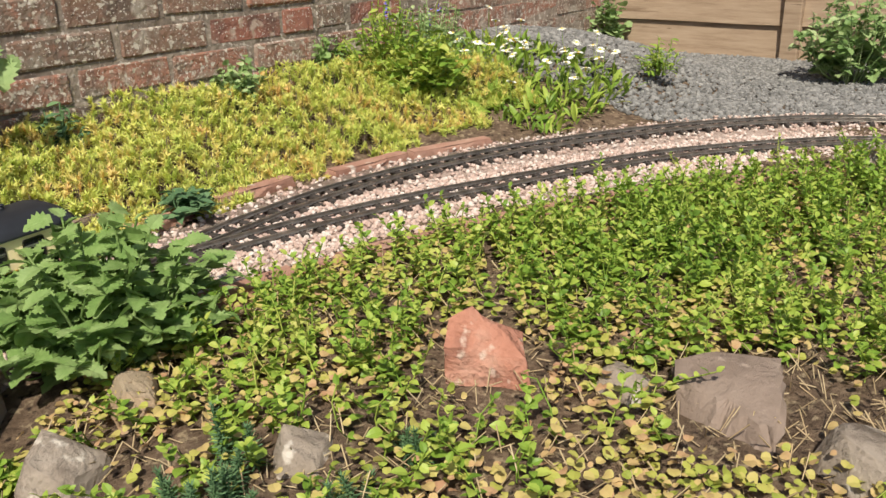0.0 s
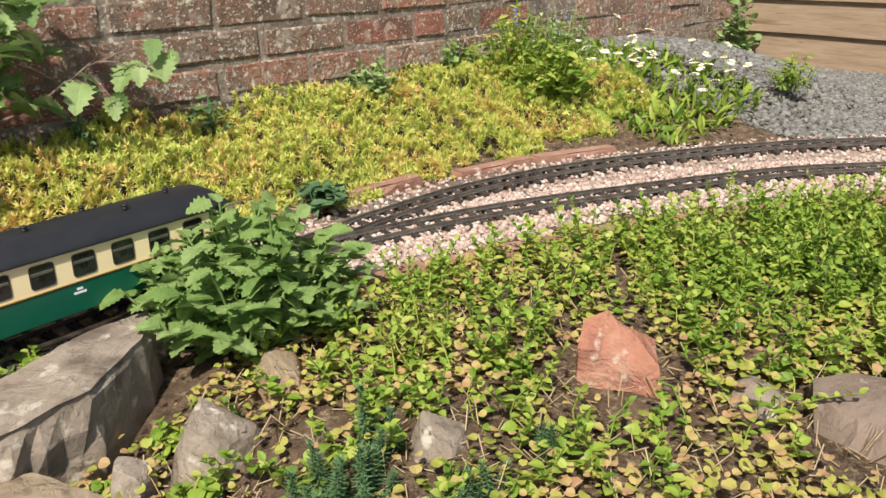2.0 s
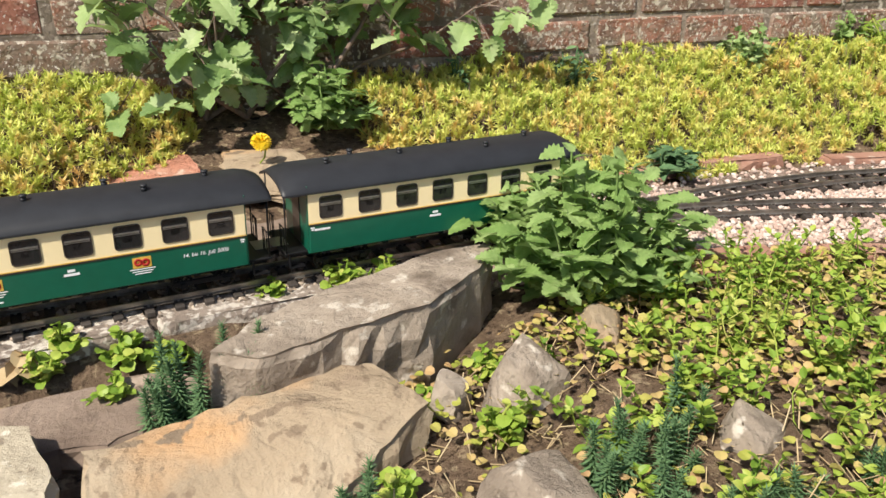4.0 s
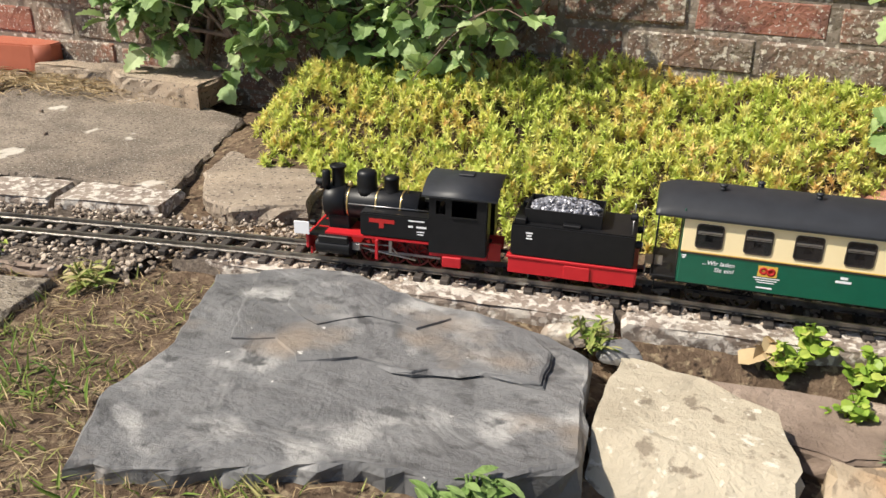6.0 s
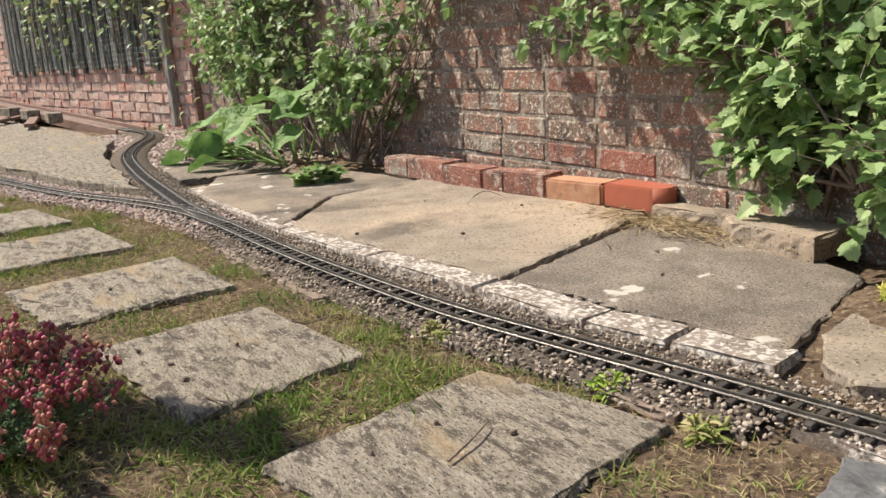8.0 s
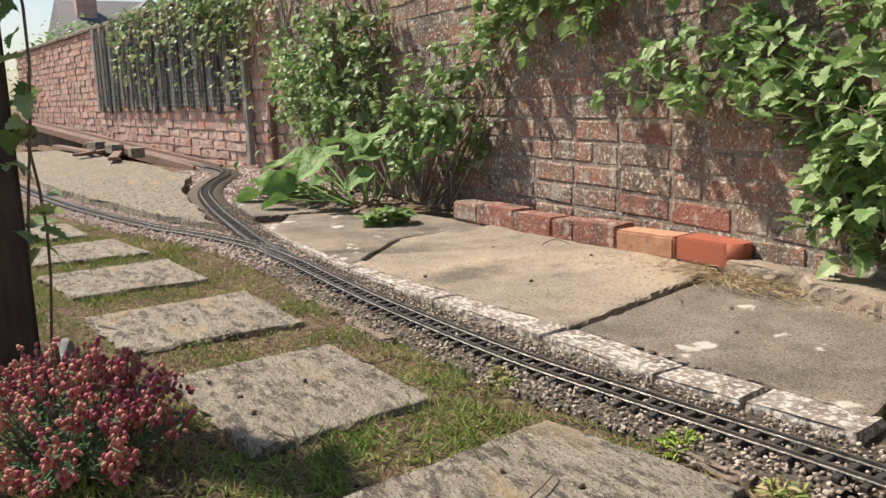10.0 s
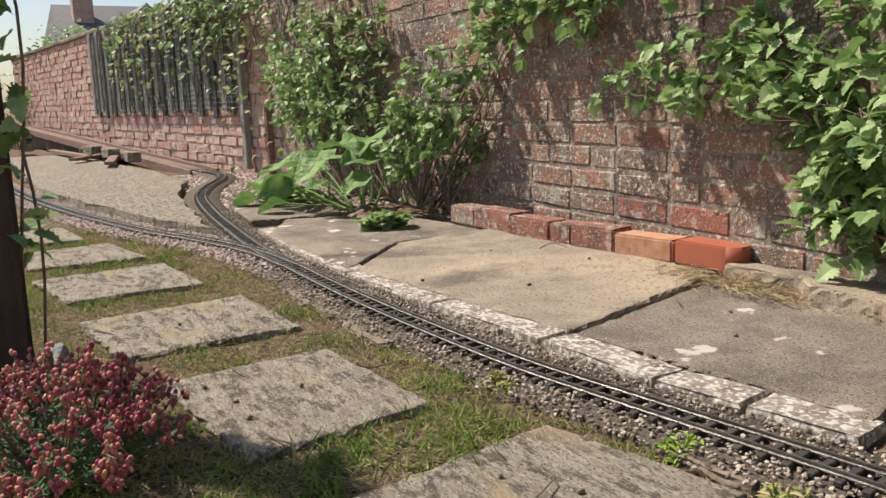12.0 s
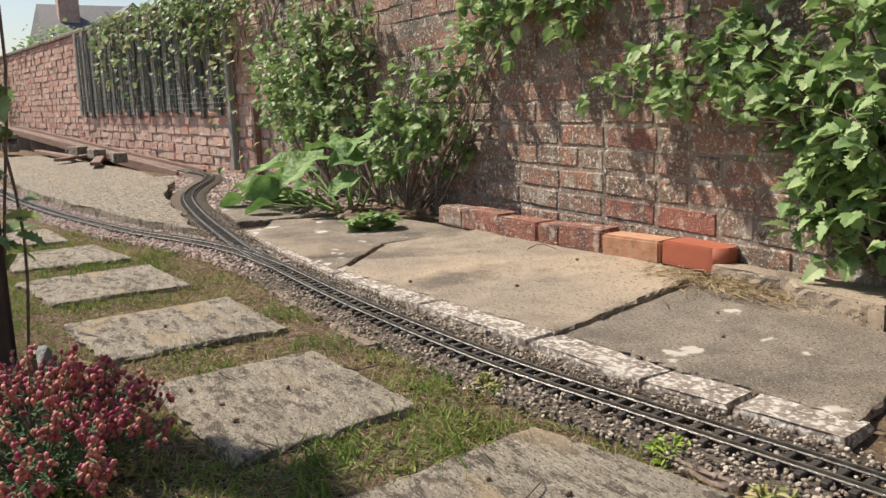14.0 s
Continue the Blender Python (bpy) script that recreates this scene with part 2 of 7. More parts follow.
    "jenny": material("round_leaf", [(0.12, 0.18, 0.03), (0.26, 0.31, 0.05), (0.42, 0.42, 0.09), (0.54, 0.43, 0.16), (0.5, 0.31, 0.17), (0.34, 0.16, 0.1)], 5, by="island", mix=0.45, rough=0.55, wet=0.25, translucent=0.28),
    "green": material("bright_leaf", [(0.075, 0.15, 0.02), (0.16, 0.27, 0.035), (0.26, 0.38, 0.055), (0.4, 0.48, 0.09), (0.54, 0.52, 0.16)], 7, by="island", mix=0.4, rough=0.45, wet=0.3, translucent=0.3),
    "balm": material("balm_leaf", [(0.14, 0.25, 0.065), (0.22, 0.35, 0.095), (0.31, 0.44, 0.15), (0.4, 0.52, 0.22)], 60, by="island", mix=0.45, rough=0.55, wet=0.25, translucent=0.3, bump=0.005, bump_scale=110),
    "shrub": material("shrub_leaf", [(0.1, 0.185, 0.055), (0.21, 0.33, 0.105), (0.34, 0.46, 0.18), (0.54, 0.62, 0.33)], 30, by="island", mix=0.3, rough=0.42, wet=0.45, translucent=0.3, bump=0.003, bump_scale=130),
    "burdock": material("burdock_leaf", [(0.09, 0.18, 0.045), (0.16, 0.29, 0.075), (0.25, 0.39, 0.12), (0.4, 0.47, 0.2)], 14, by="object", mix=0.6, rough=0.5, wet=0.35, translucent=0.25, bump=0.01, bump_scale=45, coarse=(0.03, 16)),
    "ivy": material("ivy_leaf", [(0.1, 0.155, 0.06), (0.2, 0.28, 0.11), (0.33, 0.42, 0.19), (0.46, 0.36, 0.2)], 30, by="island", mix=0.25, rough=0.5, wet=0.35, translucent=0.35),
    "spurge": material("spurge_leaf", [(0.07, 0.14, 0.065), (0.11, 0.2, 0.09), (0.17, 0.27, 0.12)], 40, by="island", mix=0.3, rough=0.65, wet=0.2, translucent=0.2),
    "grass": material("grass_blade", [(0.075, 0.14, 0.022), (0.15, 0.24, 0.042), (0.27, 0.31, 0.085), (0.45, 0.385, 0.19), (0.5, 0.39, 0.24)], 3.4, by="island", mix=0.55, rough=0.7, wet=0.15, translucent=0.25),
    "lush_grass": material("lush_grass_blade", [(0.06, 0.115, 0.02), (0.12, 0.2, 0.035), (0.21, 0.28, 0.065), (0.4, 0.38, 0.16)], 8, by="island", mix=0.3, rough=0.6, wet=0.2, translucent=0.25),
    "straw": material("dry_straw", [(0.3, 0.21, 0.11), (0.45, 0.34, 0.19), (0.55, 0.45, 0.28)], 20, by="island", mix=0.4, rough=0.8),
    "yellow": material("dandelion_yellow", [(0.75, 0.5, 0.01), (0.85, 0.62, 0.02)], 60, by="island", rough=0.6),
    "white_petal": material("white_petal", [(0.7, 0.7, 0.62), (0.82, 0.82, 0.76)], 60, by="island", rough=0.6),
    "blue_petal": material("blue_petal", [(0.12, 0.1, 0.5), (0.2, 0.18, 0.65)], 60, by="island", rough=0.6),
    "heather": material("heather_bell", [(0.2, 0.03, 0.075), (0.4, 0.075, 0.14), (0.6, 0.2, 0.2), (0.7, 0.34, 0.24), (0.72, 0.45, 0.36)], 9, by="island", mix=0.45, rough=0.6, wet=0.2, translucent=0.2),
    "roof_slate": material("roof_slate", [(0.1, 0.095, 0.1), (0.17, 0.16, 0.165)], 8, rough=0.7),
    "black": material("black_paint", [(0.006, 0.006, 0.007), (0.011, 0.011, 0.012)], 60, rough=0.42, wet=0.28),
    "wheel_red": material("wheel_red", [(0.09, 0.008, 0.008), (0.14, 0.012, 0.011)], 60, rough=0.5, wet=0.3),
    "roof_black": material("coach_roof_paint", [(0.014, 0.015, 0.018), (0.024, 0.026, 0.031)], 40, rough=0.5, wet=0.4),
    "red": material("red_paint", [(0.42, 0.011, 0.017), (0.5, 0.016, 0.022)], 60, rough=0.42),
    "dark_red": material("dark_red_paint", [(0.4, 0.012, 0.012), (0.46, 0.02, 0.018)], 60, rough=0.45),
    "coach_green": material("green_paint", [(0.004, 0.085, 0.05), (0.006, 0.105, 0.062)], 60, rough=0.34),
    "coach_cream": material("cream_paint", [(0.86, 0.71, 0.42), (0.9, 0.75, 0.46)], 60, rough=0.38),
    "window_dark": material("tinted_window", [(0.012, 0.012, 0.014), (0.02, 0.02, 0.022)], 60, rough=0.12, wet=0.6),
    "frame_dark": material("window_frame_dark", [(0.03, 0.022, 0.018), (0.04, 0.03, 0.025)], 60, rough=0.4),
    "brass": material("brass", [(0.62, 0.44, 0.18), (0.7, 0.5, 0.22)], 60, rough=0.3, metal=0.9),
    "steel": material("steel", [(0.3, 0.29, 0.28), (0.45, 0.44, 0.43)], 60, rough=0.35, metal=0.85),
    "coal": material("silver_coal", [(0.03, 0.03, 0.035), (0.2, 0.2, 0.22), (0.55, 0.55, 0.6)], 300, by="island", mix=0.3, rough=0.3, metal=0.3),
    "white": material("white_card", [(0.76, 0.76, 0.78), (0.82, 0.82, 0.84)], 30, rough=0.6),
    "gold": material("gold_paint", [(0.6, 0.36, 0.05), (0.66, 0.42, 0.08)], 60, rough=0.45),
    "mesh_wire": material("trellis_wire", [(0.05, 0.09, 0.075), (0.1, 0.15, 0.125)], 40, rough=0.6),
}

# ---- helpers of this scene ----
rng = np.random.default_rng(7)


def mesh_of(name, verts, faces, mats=(), smooth=False):
    me = bpy.data.meshes.new(name)
    me.from_pydata([tuple(map(float, v)) for v in verts], [], [tuple(map(int, f)) for f in faces])
    me.update()
    for m in mats:
        me.materials.append(m)
    if smooth:
        me.polygons.foreach_set("use_smooth", [True] * len(me.polygons))
    return me


def quick_mesh(name, verts, tris, mat, smooth=False):
    """A large triangle mesh straight from arrays."""
    me = bpy.data.meshes.new(name)
    n, k = len(verts), len(tris)
    me.vertices.add(n)
    me.vertices.foreach_set("co", np.asarray(verts, np.float32).ravel())
    me.loops.add(3 * k)
    me.loops.foreach_set("vertex_index", np.asarray(tris, np.int32).ravel())
    me.polygons.add(k)
    me.polygons.foreach_set("loop_start", np.arange(0, 3 * k, 3, dtype=np.int32))
    me.polygons.foreach_set("use_smooth", np.full(k, smooth))
    me.update(calc_edges=True)
    me.validate()
    me.materials.append(mat)
    return me


def part(name, bm, mat, parent, label=""):
    """Links a bmesh (or a mesh) as one mesh object under a thing or a part."""
    if isinstance(bm, bmesh.types.BMesh):
        me = bpy.data.meshes.new(name)
        bm.to_mesh(me)
        bm.free()
    else:
        me = bm
    if not me.materials:
        me.materials.append(mat)
    ob = new(name, me)
    ob.parent = parent
    return tagged(ob, label)


def thing(name, label, category, group="", kind="", at=None):
    ob = new(name)
    ob.empty_display_size = 0.05
    if at is not None:
        ob.matrix_world = at
    return tagged(ob, label, category, group, kind)


def solid(name, me, label, category, group="", kind="", at=None):
    ob = new(name, me)
    if at is not None:
        ob.matrix_world = at
    return tagged(ob, label, category, group, kind)


def box_bm(x0, x1, y0, y1, z0, z1, bevel=0.0, seg=1, bm=None):
    own = bm is None
    bm = bmesh.new() if own else bm
    r = bmesh.ops.create_cube(bm, size=1.0)
    for v in r["verts"]:
        v.co = Vector(((x0 + x1) / 2 + v.co.x * (x1 - x0), (y0 + y1) / 2 + v.co.y * (y1 - y0), (z0 + z1) / 2 + v.co.z * (z1 - z0)))
    if bevel:
        es = {e for v in r["verts"] for e in v.link_edges}
        bmesh.ops.bevel(bm, geom=list(es), offset=bevel, segments=seg, affect="EDGES")
    return bm


def cyl_bm(r, h, axis="z", at=(0, 0, 0), seg=20, bm=None, r2=None, bevel=0.0):
    bm = bm or bmesh.new()
    res = bmesh.ops.create_cone(bm, cap_ends=True, segments=seg, radius1=r, radius2=r if r2 is None else r2, depth=h)
    turn = {"z": Matrix(), "x": Matrix.Rotation(math.pi / 2, 4, "Y"), "y": Matrix.Rotation(-math.pi / 2, 4, "X")}[axis]
    bmesh.ops.transform(bm, matrix=Matrix.Translation(at) @ turn, verts=res["verts"])
    if bevel:
        es = [e for e in {e for v in res["verts"] for e in v.link_edges} if len(e.link_faces) == 2 and e.calc_face_angle(0) > 1.0]
        bmesh.ops.bevel(bm, geom=es, offset=bevel, segments=2, affect="EDGES")
    return bm


def lathe(profile, seg=20, axis="z", at=(0, 0, 0), bm=None):
    """Turns a list of (radius, height) round an axis."""
    bm = bm or bmesh.new()
    rings = []
    for r, h in profile:
        ring = []
        for k in range(seg):
            a = 2 * math.pi * k / seg
            p = (r * math.cos(a), r * math.sin(a), h)
            if axis == "x":
                p = (h, p[0], p[1])
            ring.append(bm.verts.new((p[0] + at[0], p[1] + at[1], p[2] + at[2])))
        rings.append(ring)
    for a, b in zip(rings, rings[1:]):
        for k in range(seg):
            f = bm.faces.new((a[k], a[(k + 1) % seg], b[(k + 1) % seg], b[k]))
            f.smooth = True
    bm.faces.new(rings[0][::-1])
    bm.faces.new(rings[-1])
    return bm


def tube(points, radius, seg=6, bm=None):
    bm = bm or bmesh.new()
    P = [Vector(p) for p in points]
    R = radius if isinstance(radius, (list, tuple)) else [radius] * len(P)
    rings = []
    for n, p in enumerate(P):
        d = (P[min(n + 1, len(P) - 1)] - P[max(n - 1, 0)]).normalized()
        q = d.to_track_quat("Z", "Y")
        rings.append([bm.verts.new(p + q @ Vector((R[n] * math.cos(2 * math.pi * k / seg), R[n] * math.sin(2 * math.pi * k / seg), 0))) for k in range(seg)])
    for a, b in zip(rings, rings[1:]):
        for k in range(seg):
            bm.faces.new((a[k], a[(k + 1) % seg], b[(k + 1) % seg], b[k])).smooth = True
    bm.faces.new(rings[0][::-1])
    bm.faces.new(rings[-1])
    return bm


def catmull(pts, step):
    """A smooth line through pts, resampled at even steps."""
    P = [np.array(p, float) for p in pts]
    P = [2 * P[0] - P[1]] + P + [2 * P[-1] - P[-2]]
    out = []
    for a, b, c, d in zip(P, P[1:], P[2:], P[3:]):
        for u in np.linspace(0, 1, 24, endpoint=False):
            out.append(0.5 * (2 * b + (c - a) * u + (2 * a - 5 * b + 4 * c - d) * u * u + (3 * b - a - 3 * c + d) * u ** 3))
    out = np.array(out + [P[-2]])
    s = np.r_[0, np.cumsum(np.linalg.norm(np.diff(out, axis=0), axis=1))]
    t = np.arange(0, s[-1], step)
    return np.stack([np.interp(t, s, out[:, k]) for k in range(out.shape[1])], -1)


def frames_random(n, tilt=0.5, seed=0):
    """n rotation matrices: any heading, tilted by up to tilt radians (about)."""
    r = np.random.default_rng(seed)
    a, t, b = r.uniform(0, 2 * np.pi, n), np.abs(r.normal(0, tilt, n)), r.uniform(0, 2 * np.pi, n)
    ca, sa, ct, st, cb, sb = np.cos(a), np.sin(a), np.cos(t), np.sin(t), np.cos(b), np.sin(b)
    z = np.zeros(n)
    o = np.ones(n)
    Rz = lambda c, s: np.stack([np.stack([c, -s, z], -1), np.stack([s, c, z], -1), np.stack([z, z, o], -1)], -2)
    Rx = np.stack([np.stack([o, z, z], -1), np.stack([z, ct, -st], -1), np.stack([z, st, ct], -1)], -2)
    return Rz(ca, sa) @ Rx @ Rz(cb, sb)


def scatter(name, tv, tf, R, T, S, mat, smooth=False):
    """One mesh of many copies of a small template."""
    tv, tf = np.asarray(tv, float), np.asarray(tf)
    n, k = len(T), len(tv)
    S = np.asarray(S, float)
    S = S[:, None, None] if S.ndim == 1 else S[:, None, :]
    V = np.einsum("nij,nkj->nki", R, tv[None] * S) + np.asarray(T)[:, None]
    F = tf[None] + (np.arange(n) * k)[:, None, None]
    return quick_mesh(name, V.reshape(-1, 3), F.reshape(-1, 3), mat, smooth)


def smoothstep(a, b, x):
    t = np.clip((x - a) / (b - a), 0, 1)
    return t * t * (3 - 2 * t)


# ---- the lie of the land ----
GROUND = -0.132
LINE_MAIN = [(4.8, -2.2), (4.74, -1.75), (4.67, -1.45), (4.55, -1.23), (4.3, -0.99), (4.01, -0.81), (3.72, -0.68), (3.42, -0.61), (3.16, -0.605), (2.93, -0.625), (2.55, -0.655), (2.17, -0.69), (1.78, -0.727), (1.47, -0.767), (1.11, -0.832), (0.69, -0.92), (0.4, -0.973), (-0.05, -1.017), (-0.4, -1.038), (-0.916, -1.052), (-1.26, -1.056), (-1.67, -1.035), (-2.41, -0.98), (-3.2, -0.88), (-3.8, -0.72), (-4.4, -0.5), (-4.9, -0.42), (-5.6, -0.5), (-6.5, -0.66)]
LINE_FRONT = [(2.62, -0.652), (2.8, -0.648), (2.95, -0.66), (3.1, -0.685), (3.27, -0.728), (3.45, -0.793), (3.63, -0.875), (3.84, -0.974), (4.04, -1.09), (4.25, -1.27), (4.4, -1.46), (4.5, -1.75), (4.54, -2.2)]
LINE_LEFT = [(-0.85, -1.052), (-1.2, -1.09), (-1.6, -1.2), (-2.1, -1.38), (-3.1, -1.62), (-4.2, -1.8), (-6.0, -2.02)]
MAIN, FRONT, LEFT = (catmull(p, 0.02) for p in (LINE_MAIN, LINE_FRONT, LINE_LEFT))
TRACKS = np.concatenate([MAIN, FRONT, LEFT])


def track_distance(x, y):
    x, y = np.atleast_1d(x), np.atleast_1d(y)
    out = np.full(x.shape, 9.0)
    sub = TRACKS[::2]
    for k in range(0, len(x.ravel()), 4000):
        d = np.hypot(x.ravel()[k:k + 4000, None] - sub[:, 0], y.ravel()[k:k + 4000, None] - sub[:, 1]).min(1)
        out.ravel()[k:k + 4000] = d
    return out


MAIN_X, MAIN_Y = MAIN[::-1, 0], MAIN[::-1, 1]


def land(x, y):
    """Height of the soil."""
    x, y = np.asarray(x, float), np.asarray(y, float)
    my = np.interp(x, MAIN_X[MAIN_X < 4.3], MAIN_Y[MAIN_X < 4.3])
    behind = smoothstep(0.1, 0.75, y - my) * smoothstep(0.75, 1.1, x)
    z = GROUND + 0.105 * behind
    rock = smoothstep(0.075, 0.14, my - y) * smoothstep(1.7, 1.95, x) * (1 - smoothstep(2.35, 2.7, x))
    z = z - 0.06 * rock
    bank = smoothstep(0.12, 0.4, my - y) * smoothstep(2.5, 2.9, x)
    z = z + bank * (0.01 + 0.02 * np.sin(3.1 * x + 1) * np.cos(4 * y))
    z = z + 0.075 * smoothstep(4.3, 4.75, x) * (1 - smoothstep(5.0, 5.7, x)) * smoothstep(-0.95, -0.5, y)
    z = z - 0.105 * smoothstep(4.9, 5.6, x) * behind
    return z


def axis_lines(lo, hi, step, far):
    near = np.arange(lo, hi + step / 2, step)
    grow = np.cumsum(np.geomspace(step, far / 2.2, 26))
    return np.r_[(lo - grow)[::-1], near, hi + grow]


def build_ground():
    xs, ys = axis_lines(-2.6, 6.0, 0.03, 300), axis_lines(-2.6, 0.3, 0.03, 300)
    X, Y = np.meshgrid(xs, ys)
    Z = land(X, Y)
    inside = (X > -2.7) & (X < 5.5) & (Y > -2.7) & (Y < 0.4)
    Z = Z + np.where(inside, 1, 0) * 0.004 * np.sin(37 * X + 5 * np.sin(11 * Y)) * np.sin(29 * Y + 4 * np.sin(13 * X))
    nx, ny = len(xs), len(ys)
    i = (np.arange(ny - 1)[:, None] * nx + np.arange(nx - 1)).ravel()
    tris = np.concatenate([np.stack([i, i + 1, i + nx + 1], -1), np.stack([i, i + nx + 1, i + nx], -1)])
    me = quick_mesh("ground", np.stack([X, Y, Z], -1).reshape(-1, 3), tris, M["soil"], True)
    solid("ground", me, "dark brown garden soil with humps and litter", "ground", kind="structure")


build_ground()

# ---- back wall: core of mortar, bricks follow at the end of the file ----
WALL_X0, WALL_X1, WALL_TOP = -4.45, 5.95, 1.3
BEND_FAR = (-15.5, -1.72)


def build_wall_core():
    bm = box_bm(WALL_X0, WALL_X1, 0.0032, 0.23, -0.4, WALL_TOP)
    ob = solid("wall_north", mesh_of("wall_north", [], []), "old weathered red brick garden wall with pale mortar", "wall", kind="structure")
    bm.to_mesh(ob.data)
    bm.free()
    ob.data.materials.append(M["mortar"])
    cop = part("coping", box_bm(WALL_X0, WALL_X1, -0.03, 0.26, WALL_TOP + 0.002, WALL_TOP + 0.06, 0.012), M["concrete"], ob)
    # the far stretch, bent a little towards the garden
    d = Vector((BEND_FAR[0] - WALL_X0, BEND_FAR[1], 0))
    n = d.length
    m = Matrix.Translation((WALL_X0, -0.0, 0)) @ Matrix.Rotation(math.atan2(-d.y, -d.x), 4, "Z")
    me = bpy.data.meshes.new("wall_west")
    bm = box_bm(-n, 0, 0.008, 0.23, -0.4, 1.34)
    bm.to_mesh(me)
    bm.free()
    me.materials.append(M["mortar_pale"])
    far = solid("wall_west", me, "pinkish red brick garden wall running away", "wall", kind="structure", at=m)
    part("coping", box_bm(-n, 0.1, -0.03, 0.26, 1.342, 1.395, 0.012), M["concrete"], far)
    return ob, far, n


wall_north, wall_west, WEST_LENGTH = build_wall_core()

# ---- tracks ----
RAIL_TOP = -0.098
GAUGE = 0.045


def along(line):
    t = np.gradient(line, axis=0)
    t /= np.linalg.norm(t, axis=1)[:, None]
    return t, np.stack([-t[:, 1], t[:, 0]], -1)


def rail_mesh(line, side):
    t, n = along(line)
    c = line + n * side * (GAUGE / 2 + 0.0015)
    prof = [(-0.0035, -0.0085), (0.0035, -0.0085), (0.0035, -0.0072), (0.0009, -0.006), (0.0009, -0.0028), (0.0016, -0.002), (0.0016, 0), (-0.0016, 0), (-0.0016, -0.002), (-0.0009, -0.0028), (-0.0009, -0.006), (-0.0035, -0.0072)]
    V, F, k = [], [], len(prof)
    for p, q in zip(c, n):
        V += [(p[0] + q[0] * a, p[1] + q[1] * a, RAIL_TOP + b) for a, b in prof]
    for s in range(len(c) - 1):
        F += [(s * k + j, s * k + (j + 1) % k, (s + 1) * k + (j + 1) % k, (s + 1) * k + j) for j in range(k)]
    F += [tuple(range(k))[::-1], tuple(range((len(c) - 1) * k, len(c) * k))]
    return mesh_of("rail", V, F, [M["rail"]])


def sleeper_mesh():
    bm = box_bm(-0.0065, 0.0065, -0.043, 0.043, -0.009, 0, 0.0015)
    for s in (-1, 1):
        for w in (-1, 1):
            box_bm(w * 0.004 - 0.0022, w * 0.004 + 0.0022, s * 0.0225 + s * 0.002 - 0.0055, s * 0.0225 + s * 0.002 + 0.0055, -0.001, 0.0018, bm=bm)
    me = bpy.data.meshes.new("sleeper")
    bm.to_mesh(me)
    bm.free()
    me.materials.append(M["sleeper"])
    return me


SLEEPER = sleeper_mesh()


def build_track(line, label):
    tr = thing("railway_track", label, "track", "garden railway tracks")
    for side in (-1, 1):
        part("rail", rail_mesh(line, side), M["rail"], tr)
    s = np.r_[0, np.cumsum(np.linalg.norm(np.diff(line, axis=0), axis=1))]
    t, _ = along(line)
    spots = np.arange(0.02, s[-1], 0.0385)[:300]
    for u in spots:
        x, y = np.interp(u, s, line[:, 0]), np.interp(u, s, line[:, 1])
        a = math.atan2(np.interp(u, s, t[:, 1]), np.interp(u, s, t[:, 0]))
        ob = part("sleeper", SLEEPER, M["sleeper"], tr)
        ob.matrix_basis = pose(x, y, RAIL_TOP - 0.0085, rz=math.degrees(a) + random.uniform(-1.5, 1.5))


build_track(MAIN, "narrow garden railway track with dark sleepers on gravel")
build_track(FRONT, "curved garden railway track branching beside gravel")
build_track(LEFT, "garden railway branch track along grass and paving")


def stone_template(seed, flat=0.7):
    r = np.random.default_rng(seed)
    bm = bmesh.new()
    bmesh.ops.create_icosphere(bm, subdivisions=1, radius=1.0)
    v = np.array([x.co[:] for x in bm.verts]) * r.uniform(0.7, 1.15, (len(bm.verts), 1)) * (1, 0.8, flat)
    f = np.array([[x.index for x in q.verts] for q in bm.faces])
    bm.free()
    return v, f


LINE_X, LINE_Y = MAIN[::-1, 0][MAIN[::-1, 0] < 4.3], MAIN[::-1, 1][MAIN[::-1, 0] < 4.3]


